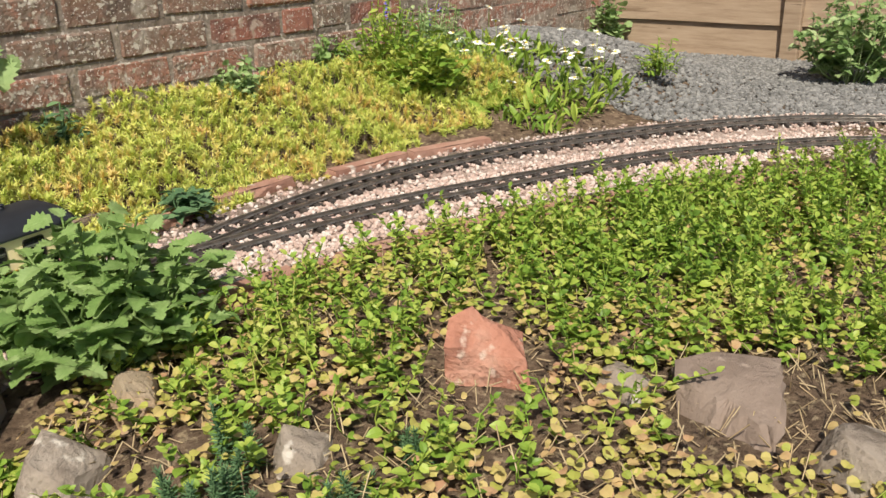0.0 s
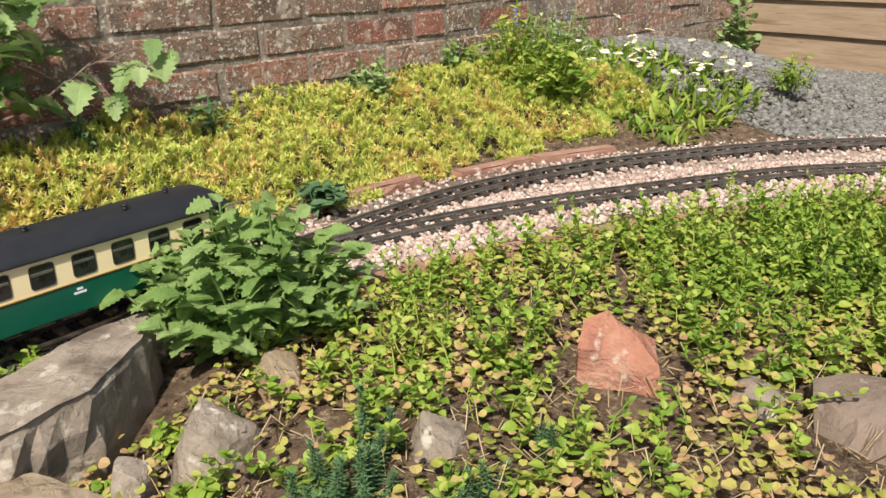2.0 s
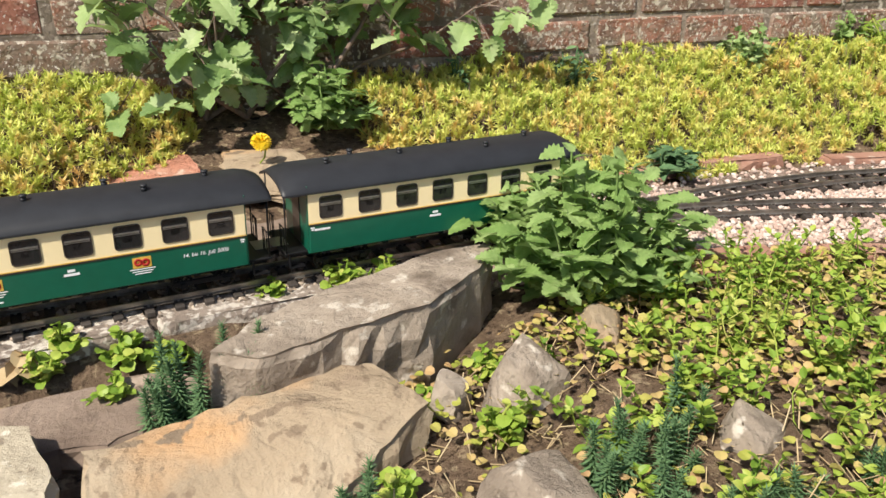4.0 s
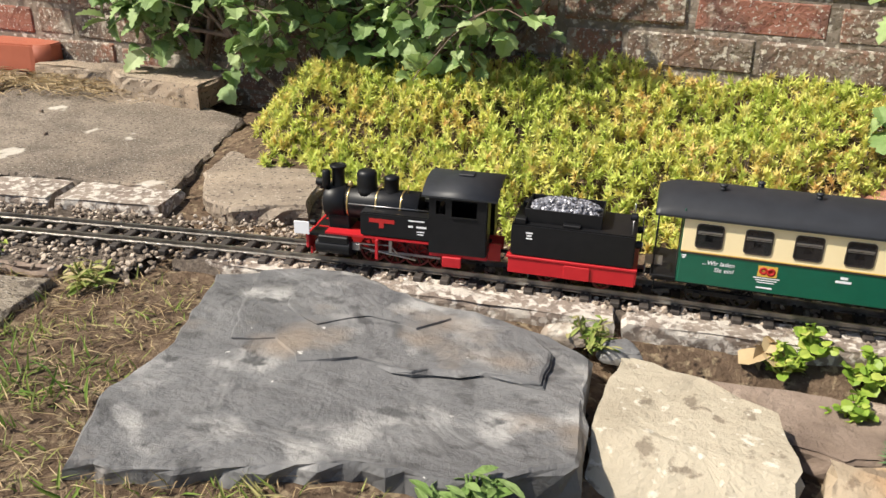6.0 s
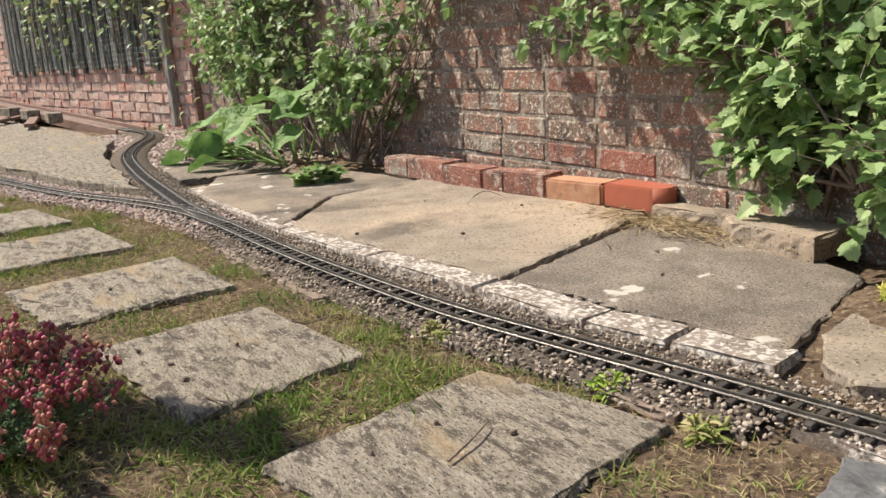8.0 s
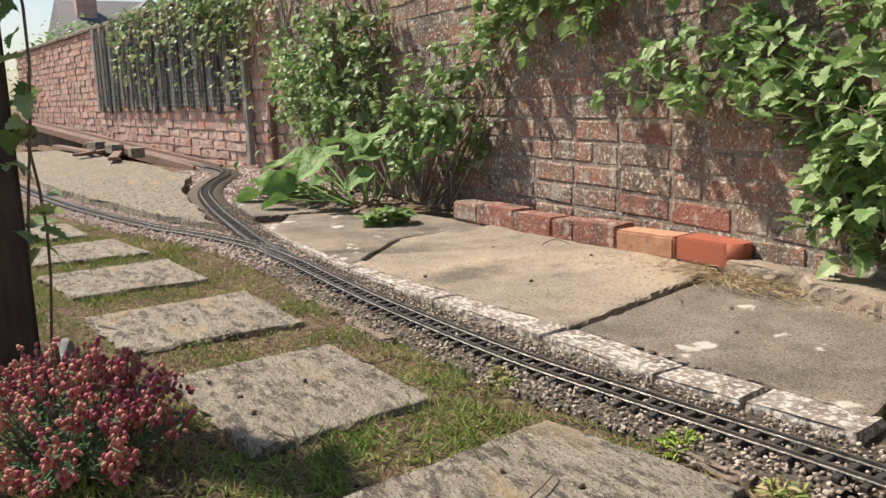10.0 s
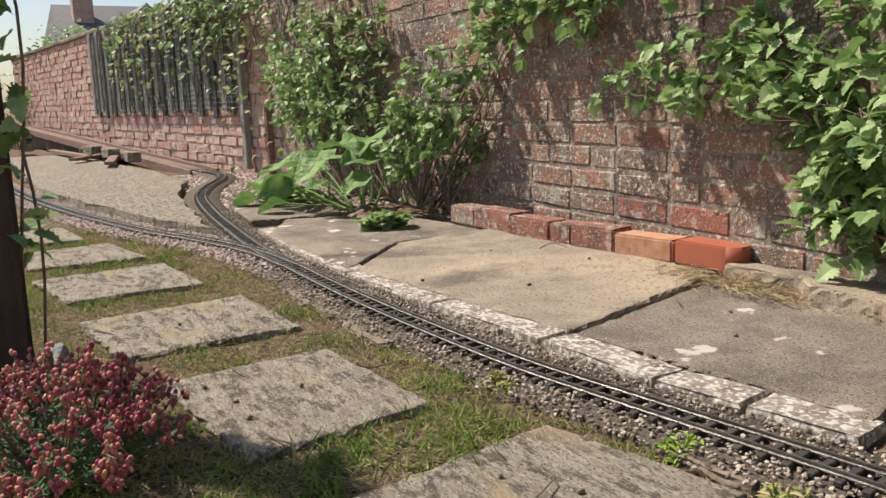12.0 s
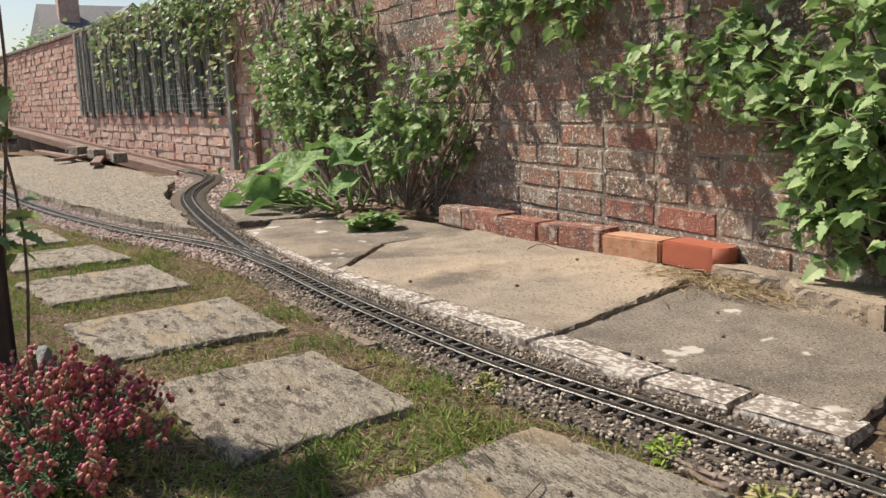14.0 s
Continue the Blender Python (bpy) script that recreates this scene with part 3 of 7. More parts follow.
def build_ballast():
    def strip(name, line, width, count, mat, label, keep, lo, hi, seed):
        r = np.random.default_rng(seed)
        t, n = along(line)
        k = r.integers(0, len(line), count)
        off = r.uniform(-width, width, count)
        p = line[k] + n[k] * off[:, None] + r.normal(0, 0.01, (count, 2))
        front = (p[:, 1] < np.interp(p[:, 0], LINE_X, LINE_Y) - 0.05) & (p[:, 0] > 1.15) & (p[:, 0] < 2.5)
        ok = keep(p[:, 0], p[:, 1]) & ~front
        p = p[ok]
        size = r.uniform(lo, hi, len(p))
        z = np.full(len(p), RAIL_TOP - 0.014) - 0.1 * np.maximum(0, np.abs(off[ok]) - 0.07) + r.uniform(-0.004, 0.002, len(p))
        z = np.maximum(z, land(p[:, 0], p[:, 1]) - 0.002)
        d = track_distance(p[:, 0], p[:, 1])
        z = np.where(d < 0.045, np.minimum(z, RAIL_TOP - 0.0115 - 0.4 * size), z)
        T = np.column_stack([p, z])
        for g in range(3):
            sel = np.arange(len(p)) % 3 == g
            v, f = stone_template(seed + g)
            me = scatter(name, v, f, frames_random(sel.sum(), 0.7, seed + 10 + g), T[sel], size[sel], mat)
            solid(name, me, label, "gravel", "track ballast", "stuff")
        # firm bed under the loose stones
    def bed(line, width, mat, label, x0, x1):
        sel = (line[:, 0] >= x0) & (line[:, 0] <= x1)
        l = line[sel][::3]
        t, n = along(l)
        V, F = [], []
        for p, q in zip(l, n):
            for a, z in ((-width - 0.012, GROUND - 0.03), (-width, RAIL_TOP - 0.019), (width, RAIL_TOP - 0.019), (width + 0.012, GROUND - 0.03)):
                V.append((p[0] + q[0] * a, p[1] + q[1] * a, z))
        for s in range(len(l) - 1):
            F += [(4 * s + j, 4 * s + j + 1, 4 * s + j + 5, 4 * s + j + 4) for j in range(3)]
        solid("ballast_bed", mesh_of("ballast_bed", V, F, [mat], True), label, "gravel bed", kind="structure")

    right = lambda x, y: x > 2.35
    left = lambda x, y: (x <= 2.5) & (x > -2.5)
    bed(MAIN, 0.11, M["bed_pink"], "pinkish granite ballast bed under the track", 2.3, 9)
    bed(FRONT, 0.11, M["bed_pink"], "pinkish granite ballast bed under the curved track", 2.3, 9)
    bed(MAIN, 0.1, M["bed_grey"], "grey brown ballast bed under the track", -9, 1.12)
    bed(MAIN, 0.05, M["bed_grey"], "narrow ballast bed between kerb and bed", 1.1, 2.35)
    bed(LEFT, 0.1, M["bed_pink"], "pale pinkish ballast bed under the branch track", -9, 9)
    strip("ballast", MAIN, 0.135, 12000, M["ballast_pink"], "loose pinkish granite chippings round the track", right, 0.0035, 0.0075, 20)
    strip("ballast", FRONT, 0.135, 12000, M["ballast_pink"], "loose pinkish granite chippings round the track", right, 0.0035, 0.0075, 40)
    strip("ballast", MAIN, 0.115, 25000, M["ballast_grey"], "loose grey and brown pebbles round the track", left, 0.0025, 0.0058, 60)
    strip("ballast", LEFT, 0.12, 7000, M["ballast_pink"], "loose pale pinkish pebbles round the branch track", lambda x, y: x > -4.5, 0.004, 0.009, 80)


build_ballast()

# ---- paving, kerbs and stones ----
def slab_mesh(name, outline, top, depth, mat, seed, rough_edge=0.0022, wave=0.0012, edge_step=0.02, bevel=0.005):
    """A flat stone from its outline: edges broken into short uneven runs, a chamfer and a slightly uneven top."""
    r = np.random.default_rng(seed)
    pts = []
    for a, b in zip(outline, outline[1:] + outline[:1]):
        a, b = np.array(a, float), np.array(b, float)
        n = max(1, int(np.linalg.norm(b - a) / edge_step))
        for k in range(n):
            p = a + (b - a) * k / n
            pts.append(p + (r.normal(0, rough_edge, 2) if k else r.normal(0, rough_edge * 0.4, 2)))
    pts = np.array(pts)
    c = pts.mean(0)
    area = sum(p[0] * q[1] - q[0] * p[1] for p, q in zip(pts, np.roll(pts, -1, 0)))
    if area < 0:
        pts = pts[::-1]
    n = len(pts)
    out = (pts - c) / np.linalg.norm(pts - c, axis=1)[:, None]
    zt = top(pts[:, 0], pts[:, 1]) if callable(top) else np.full(n, top)
    V, F = [], []
    rings = [(-bevel * 0.2, -depth), (0, -depth * 0.62), (0, -depth * 0.34), (0, -bevel * 1.3), (-bevel * 0.6, -bevel * 0.35)]
    for o, dz in rings:
        jit = r.normal(0, min(0.006, rough_edge * 1.6), n) if dz < -bevel * 1.1 else np.zeros(n)
        V += [(*(p + q * (o + j)), z + dz) for p, q, z, j in zip(pts, out, zt, jit)]
    for s in (0.975, 0.82, 0.6, 0.35, 0.12):
        q = c + (pts - c) * s
        zz = top(q[:, 0], q[:, 1]) if callable(top) else np.full(n, top)
        zz = zz + wave * (np.sin(23 * q[:, 0] + seed) * np.sin(19 * q[:, 1] + 2 * seed) + 0.5 * np.sin(61 * q[:, 0]) * np.sin(53 * q[:, 1]))
        V += [(*a, z) for a, z in zip(q, zz)]
    zc = float(top(c[0], c[1])) if callable(top) else top
    V.append((*c, zc))
    for k in range(9):
        F += [(k * n + j, k * n + (j + 1) % n, (k + 1) * n + (j + 1) % n, (k + 1) * n + j) for j in range(n)]
    F += [(9 * n + j, 9 * n + (j + 1) % n, 10 * n) for j in range(n)]
    F.append(tuple(range(n))[::-1])
    me = mesh_of(name, V, F, [mat])
    return me


def slab(name, outline, top, depth, mat, label, category, seed, group="", kind="", **kw):
    return solid(name, slab_mesh(name, outline, top, depth, mat, seed, **kw), label, category, group, kind)


FLAGS = "stepping flagstones in the grass"
slab("flagstone", [(0.79, -1.5), (0.7, -1.08), (1.04, -0.985), (1.14, -1.43)], -0.117, 0.05, M["flag"], "large grey mottled flagstone set in grass", "paving slab", 3, FLAGS)
slab("flagstone", [(0.13, -1.61), (0.08, -1.25), (0.51, -1.2), (0.58, -1.55)], -0.117, 0.05, M["flag"], "grey mottled flagstone set in grass", "paving slab", 4, FLAGS)
slab("flagstone", [(-0.49, -1.72), (-0.55, -1.28), (-0.13, -1.24), (-0.09, -1.66)], -0.117, 0.05, M["flag"], "grey flagstone set in grass", "paving slab", 5, FLAGS)
slab("flagstone", [(-1.15, -1.82), (-1.22, -1.4), (-0.78, -1.34), (-0.76, -1.73)], -0.117, 0.05, M["flag"], "grey flagstone set in dry grass", "paving slab", 6, FLAGS)
slab("flagstone", [(-1.75, -1.9), (-1.82, -1.52), (-1.39, -1.43), (-1.38, -1.82)], -0.117, 0.05, M["flag"], "grey flagstone set in dry grass", "paving slab", 7, FLAGS)
slab("flagstone", [(-2.4, -2.0), (-2.46, -1.66), (-2.0, -1.6), (-1.98, -1.95)], -0.117, 0.05, M["flag"], "grey flagstone beside the branch track", "paving slab", 8, FLAGS)

slab("slate_slab", [(1.24, -0.89), (1.34, -0.835), (1.43, -0.82), (1.56, -0.865), (1.72, -0.885), (1.775, -0.915), (1.81, -1.12), (1.72, -1.185), (1.6, -1.2), (1.44, -1.275), (1.36, -1.3), (1.31, -1.2), (1.315, -1.08)],
     lambda x, y: -0.11 + 0.004 * np.sin(9 * x - 14 * y), 0.09, M["slate"], "big dark grey riven slate slab beside the kerb", "stone slab", 11, rough_edge=0.0018, wave=0.003)

# riven layers left standing on the slate
SLATE = bpy.data.objects["slate_slab"]
for k, (outline, z) in enumerate([
        ([(1.3, -0.872), (1.36, -0.838), (1.43, -0.828), (1.56, -0.874), (1.69, -0.895), (1.735, -0.93), (1.74, -1.0), (1.66, -1.0), (1.6, -1.035), (1.53, -1.03), (1.47, -1.065), (1.42, -1.03), (1.37, -1.05), (1.335, -0.97)], -0.105),
        ([(1.36, -0.855), (1.44, -0.838), (1.54, -0.878), (1.6, -0.905), (1.57, -0.945), (1.5, -0.94), (1.45, -0.985), (1.39, -0.95)], -0.1025)]):
    part("slate_layer", slab_mesh("slate_layer", outline, z, 0.012, M["slate"], 90 + k, rough_edge=0.0022, wave=0.0006, edge_step=0.02, bevel=0.004), M["slate"], SLATE)

# flat edging stones between track and grass
for k, o in enumerate([[(0.44, -0.91), (0.43, -0.945), (0.6, -1.0), (0.75, -0.975), (0.76, -0.945)], [(0.8, -0.968), (0.795, -0.94), (1.02, -0.915), (1.03, -0.965), (0.9, -0.99)], [(-0.57, -1.12), (-0.56, -1.165), (-0.2, -1.15), (-0.19, -1.115)], [(-0.14, -1.11), (-0.13, -1.15), (0.12, -1.14), (0.13, -1.1)]]):
    slab("edging_stone", [(x, y - 0.03) for x, y in o] if k < 1 else o, -0.118, 0.04, M["brown"], "flat brown edging stone beside the ballast", "edging stone", 190 + k, "edging stones by the grass", rough_edge=0.003)

# paving between track and wall
PAVE = "concrete paving by the wall"
slab("paving_slab", [(0.335, -0.755), (0.17, -0.285), (0.11, -0.1), (0.72, -0.16), (0.83, -0.2), (0.99, -0.66)], -0.1, 0.06, M["concrete"], "weathered concrete paving slab with pale lichen spots", "paving slab", 21, PAVE, rough_edge=0.0025)
slab("paving_slab", [(0.315, -0.765), (0.15, -0.275), (0.09, -0.1), (-0.45, -0.13), (-1.0, -0.16), (-0.98, -0.6), (-0.62, -0.905)], lambda x, y: -0.098 + 0.012 * smoothstep(-0.7, -0.2, y), 0.06, M["sandy"], "sandy paving slab with a ragged edge", "paving slab", 22, PAVE, rough_edge=0.0025)
slab("paving_slab", [(-0.65, -0.92), (-1.01, -0.6), (-1.04, -0.16), (-1.75, -0.3), (-1.9, -0.75), (-1.5, -0.95)], -0.1, 0.06, M["concrete"], "old brown paving slab near the burdock", "paving slab", 23, PAVE)
slab("paving_slab", [(-1.95, -0.9), (-1.93, -0.45), (-2.5, -0.4), (-2.6, -0.85)], -0.1, 0.06, M["concrete"], "old paving slab beyond the burdock", "paving slab", 24, PAVE)
# raised terrace in the inside of the far curve
slab("terrace", [(-1.75, -1.12), (-2.6, -1.07), (-3.4, -0.98), (-4.2, -0.78), (-5.4, -0.85), (-9, -1.3), (-9, -2.0), (-4.5, -1.72), (-3.2, -1.5), (-2.2, -1.26)], -0.085, 0.12, M["flag"], "low paved terrace inside the far track curve", "terrace", 25, kind="structure", edge_step=0.15, rough_edge=0.01)

KERBS = "kerb stones along the track"


def kerb(a, b, width, z, depth, mat, label, seed):
    a, b = np.array(a), np.array(b)
    d = (b - a) / np.linalg.norm(b - a)
    n = np.array([-d[1], d[0]]) * width
    slab("kerb_stone", [tuple(a), tuple(b), tuple(b + n), tuple(a + n)], z, depth, mat, label, "kerb", seed, KERBS, rough_edge=0.0012, bevel=0.006)


KL = "lichen-spotted kerb stone along the track"
for n, (a, b) in enumerate([((1.02, -0.735), (0.835, -0.775)), ((0.825, -0.778), (0.66, -0.815)), ((0.65, -0.815), (0.33, -0.845)), ((0.32, -0.848), (-0.1, -0.9)), ((-0.11, -0.902), (-0.6, -0.948)), ((-0.61, -0.95), (-1.2, -0.96)), ((-1.21, -0.96), (-1.7, -0.94))]):
    kerb(b, a, 0.09, -0.1035, 0.07, M["kerb"], KL, 30 + n)
for n, (a, b) in enumerate([((1.2, -0.865), (1.435, -0.852)), ((1.445, -0.851), (1.785, -0.812)), ((1.795, -0.81), (2.12, -0.765)), ((2.13, -0.764), (2.5, -0.735))]):
    kerb(a, b, 0.055, -0.113, 0.09, M["kerb"], "brown kerb stone with white lichen below the rails", 40 + n)
for n, (a, b) in enumerate([((2.78, -0.79), (3.03, -0.835)), ((3.035, -0.838), (3.09, -0.86)), ((3.11, -0.862), (3.3, -0.93)), ((3.31, -0.935), (3.46, -0.99)), ((3.47, -0.995), (3.62, -1.075)), ((3.63, -1.08), (3.86, -1.225)), ((3.87, -1.235), (4.05, -1.38)), ((4.06, -1.39), (4.18, -1.6))]):
    kerb(a, b, -0.04, -0.1, 0.07, M["kerb_red"], "reddish edging brick half hidden by green leaves", 50 + n)
for n, (a, b) in enumerate([((2.62, -0.46), (2.78, -0.475)), ((2.79, -0.476), (3.0, -0.455)), ((3.01, -0.45), (3.2, -0.44)), ((3.21, -0.44), (3.42, -0.45)), ((3.5, -0.5), (3.72, -0.54)), ((3.73, -0.545), (3.95, -0.63))]):
    kerb(a, b, 0.035, -0.106, 0.06, M["kerb_red"], "worn reddish edging stone before the stonecrop", 60 + n)


def boulder(name, outline, top, depth, mat, label, seed, **kw):
    return slab(name, outline, top, depth, mat, label, "rock", seed, "rockery stones", **kw)


boulder("rock", [(1.8, -0.865), (1.9, -0.88), (1.985, -0.925), (2.005, -1.0), (2.015, -1.16), (1.9, -1.17), (1.82, -1.12), (1.8, -1.03)], lambda x, y: -0.125 - 0.1 * smoothstep(-1.02, -1.18, y), 0.12, M["cream"], "large pale cream sandstone with dark pits", 71, rough_edge=0.003, bevel=0.012)
boulder("rock", [(2.03, -0.985), (2.12, -0.955), (2.22, -0.93), (2.3, -0.905), (2.36, -0.93), (2.4, -1.02), (2.31, -1.075), (2.24, -1.13), (2.13, -1.15), (2.03, -1.1)], lambda x, y: -0.128 - 0.06 * smoothstep(-1.0, -1.12, y) + 0.008 * np.sin(17 * x), 0.12, M["tan"], "tan sandstone with an orange rust stain", 72, rough_edge=0.0035, bevel=0.012)
boulder("rock", [(2.17, -0.915), (2.22, -0.865), (2.32, -0.82), (2.5, -0.775), (2.585, -0.775), (2.57, -0.81), (2.5, -0.875), (2.44, -0.915), (2.3, -0.935), (2.22, -0.95)], lambda x, y: -0.07 + 0.01 * np.sin(8 * x), 0.12, M["grey"], "long flat grey stone beside the kerb", 73, rough_edge=0.0025, bevel=0.01)
boulder("rock", [(1.9, -0.845), (2.14, -0.82), (2.17, -0.86), (2.11, -0.93), (1.99, -0.935)], lambda x, y: -0.152 + 0.1 * (y + 0.88), 0.08, M["brown"], "flat brown stone below the kerb", 74, rough_edge=0.003)


def lump(name, at, size, mat, label, seed, turn=0, category="rock", group="rockery stones"):
    bm = bmesh.new()
    bmesh.ops.create_icosphere(bm, subdivisions=3, radius=1.0)
    off = Vector((seed * 3.7, seed * 1.3, seed * 2.1))
    for v in bm.verts:
        p = v.co.copy()
        k = 1 + 0.35 * noise.noise(p * 1.1 + off) + 0.13 * noise.noise(p * 2.7 + off)
        for axis in (Vector((0.9, 0.3, 0.2)), Vector((-0.5, 0.8, 0.3)), Vector((0.1, -0.4, 0.9)), Vector((0.2, -0.95, 0.1)), Vector((-0.9, -0.2, 0.2))):
            a = axis.normalized().dot(p) * k
            lim = 0.62 + 0.2 * noise.noise(off + axis * 5)
            if a > lim:
                p = p - axis.normalized() * (a - lim) * 0.75 / max(k, 0.1)
        v.co = p * k
    me = bpy.data.meshes.new(name)
    bmesh.ops.scale(bm, vec=size, verts=bm.verts)
    bm.to_mesh(me)
    bm.free()
    me.materials.append(mat)
    return solid(name, me, label, category, group, at=pose(*at, rz=turn))


def red_rock():
    """An angular wedge with one high corner."""
    bm = bmesh.new()
    pts = [(-0.05, -0.03, -0.03), (0.055, -0.035, -0.03), (0.06, 0.03, -0.03), (-0.05, 0.05, -0.03), (-0.052, -0.02, 0.035), (-0.042, -0.005, 0.062), (-0.016, 0.005, 0.072), (0.012, -0.002, 0.052), (0.052, -0.028, 0.014), (0.05, 0.03, 0.02), (-0.03, 0.045, 0.04)]
    vs = [bm.verts.new(p) for p in pts]
    bmesh.ops.convex_hull(bm, input=vs)
    bmesh.ops.subdivide_edges(bm, edges=bm.edges, cuts=4, use_grid_fill=True)
    for v in bm.verts:
        v.co += Vector((noise.noise(v.co * 28), noise.noise(v.co * 28 + Vector((5, 0, 0))), noise.noise(v.co * 28 + Vector((0, 5, 0))))) * 0.006
    me = bpy.data.meshes.new("red_rock")
    bm.to_mesh(me)
    bm.free()
    me.materials.append(M["redstone"])
    solid("red_rock", me, "angular salmon red sandstone among green leaves", "rock", "rockery stones", at=pose(2.945, -1.27, -0.105, rz=-53))


red_rock()
lump("rock", (2.69, -1.205, -0.135), (0.05, 0.042, 0.042), M["grey"], "pale grey rounded stone among leaves", 2, 20)
lump("rock", (3.02, -1.425, -0.135), (0.065, 0.035, 0.036), M["grey"], "small pale stone among leaves", 3, 60)
lump("rock", (2.53, -1.0, -0.16), (0.07, 0.06, 0.07), M["grey"], "grey boulder in the rockery among creeping leaves", 4, 10)
lump("rock", (2.46, -1.18, -0.17), (0.08, 0.07, 0.06), M["grey"], "rough grey boulder half under spurge", 5, 80)
lump("rock", (2.44, -0.975, -0.16), (0.03, 0.03, 0.035), M["grey"], "small grey stone in the rockery", 6, 30)
lump("rock", (3.0, -1.72, -0.15), (0.11, 0.075, 0.075), M["grey"], "rough grey rock among dry stems", 7, 40)
lump("rock", (2.87, -1.6, -0.15), (0.05, 0.035, 0.035), M["brown"], "small brown stone under the flat slab", 8, 70)
lump("rock", (3.64, -1.53, -0.15), (0.07, 0.05, 0.05), M["grey"], "grey stone showing between leaves", 13, 25)
lump("rock", (4.13, -1.5, -0.1), (0.1, 0.06, 0.06), M["grey"], "pale rock beside the gravel", 9, 50)
lump("rock", (2.66, -0.95, -0.13), (0.06, 0.04, 0.04), M["tan"], "tan stone under creeping leaves", 10, 50)
lump("pebble", (1.73, -0.868, -0.115), (0.035, 0.02, 0.016), M["grey"], "pale pink flat pebble at the kerb", 11, 5, "pebble", "pebbles at the kerb")
lump("pebble", (1.8, -0.862, -0.125), (0.035, 0.022, 0.014), M["slate"], "purple grey flat pebble at the kerb", 12, 10, "pebble", "pebbles at the kerb")
for k, (x, y, s) in enumerate([(1.83, -1.22, 0.05), (1.93, -1.24, 0.045), (1.75, -1.28, 0.04), (2.06, -1.25, 0.04), (2.2, -1.27, 0.05)]):
    lump("pebble", (x, y, float(land(x, y)) + 0.006), (s, s * 0.7, s * 0.45), M["slate"] if k % 2 else M["brown"], "grey purple stone chip below the rockery", 20 + k, 40 * k, "pebble", "stone chips")
slab("rock", [(3.07, -1.465), (3.12, -1.5), (3.165, -1.57), (3.02, -1.605), (2.955, -1.62), (2.92, -1.54), (3.0, -1.5)], lambda x, y: -0.108 - 0.035 * smoothstep(3.015, 2.985, x - 0.35 * (y + 1.56)) + 0.006 * np.sin(31 * x), 0.1, M["brown"], "flat brown sandstone slab in the leaves", "rock", 81, "rockery stones", rough_edge=0.0025, bevel=0.01)
# tiles behind the track
slab("tile", [(2.075, -0.35), (2.09, -0.24), (2.15, -0.18), (2.23, -0.2), (2.255, -0.38), (2.16, -0.42)], lambda x, y: -0.075 + 0.08 * (y + 0.4), 0.02, M["redstone"], "broken salmon red tile lying on the bed", "tile", 82, "broken tiles")
slab("tile", [(2.29, -0.2), (2.42, -0.22), (2.46, -0.36), (2.36, -0.42), (2.27, -0.38)], lambda x, y: -0.075 + 0.08 * (y + 0.4), 0.02, M["tan"], "broken tan tile behind the track", "tile", 83, "broken tiles")
slab("tile", [(2.05, -0.45), (2.24, -0.43), (2.3, -0.5), (2.5, -0.47), (2.5, -0.56), (2.05, -0.6)], -0.095, 0.025, M["brown"], "flat brown stone behind the rails", "tile", 84, "broken tiles")
slab("tile", [(2.72, -0.36), (2.84, -0.42), (2.98, -0.4), (2.95, -0.3), (2.78, -0.26)], -0.075, 0.03, M["brown"], "flat brown stone at the edge of the stonecrop", "tile", 85, "broken tiles")
slab("tile", [(0.985, -0.56), (0.955, -0.44), (1.106, -0.415), (1.19, -0.5), (1.245, -0.645), (1.137, -0.7), (1.055, -0.668)], -0.097, 0.06, M["sandy"], "narrow pale paving strip beside the stonecrop", "paving slab", 86)
slab("concrete_block", [(0.31, -0.06), (0.46, -0.17), (0.7, -0.19), (0.68, -0.02)], -0.045, 0.06, M["sandy"], "low concrete block at the foot of the wall", "block", 87, rough_edge=0.0012)
slab("paving_slab", [(0.1, -0.02), (0.12, -0.1), (0.34, -0.08), (0.33, -0.02)], -0.06, 0.05, M["sandy"], "concrete haunch at the foot of the wall", "paving slab", 88, rough_edge=0.0012)


# loose kerb bricks before the wall
def brick_bm(l, h, w, seed, bevel=0.006):
    bm = box_bm(-l / 2, l / 2, -w / 2, w / 2, 0, h, bevel, 2)
    for v in bm.verts:
        v.co += Vector((noise.noise(v.co * 30 + Vector((seed, 0, 0))), noise.noise(v.co * 30 + Vector((0, seed, 0))), noise.noise(v.co * 30 + Vector((0, 0, seed))))) * 0.004
    return bm


def loose_brick(a, b, h, mat, label, seed):
    """A brick whose front lower edge runs from a to b."""
    a, b = Vector((*a, 0)), Vector((*b, 0))
    d = b - a
    ob = solid("brick", bpy.data.meshes.new("brick"), label, "brick", "row of loose bricks before the wall", at=Matrix.Translation((a + b) / 2 + Vector((-d.y, d.x, 0)).normalized() * 0.05 + Vector((0, 0, -0.093))) @ Matrix.Rotation(math.atan2(d.y, d.x), 4, "Z"))
    bm = brick_bm(d.length - 0.006, h, 0.1, seed)
    bm.to_mesh(ob.data)
    bm.free()
    ob.data.materials.append(mat)


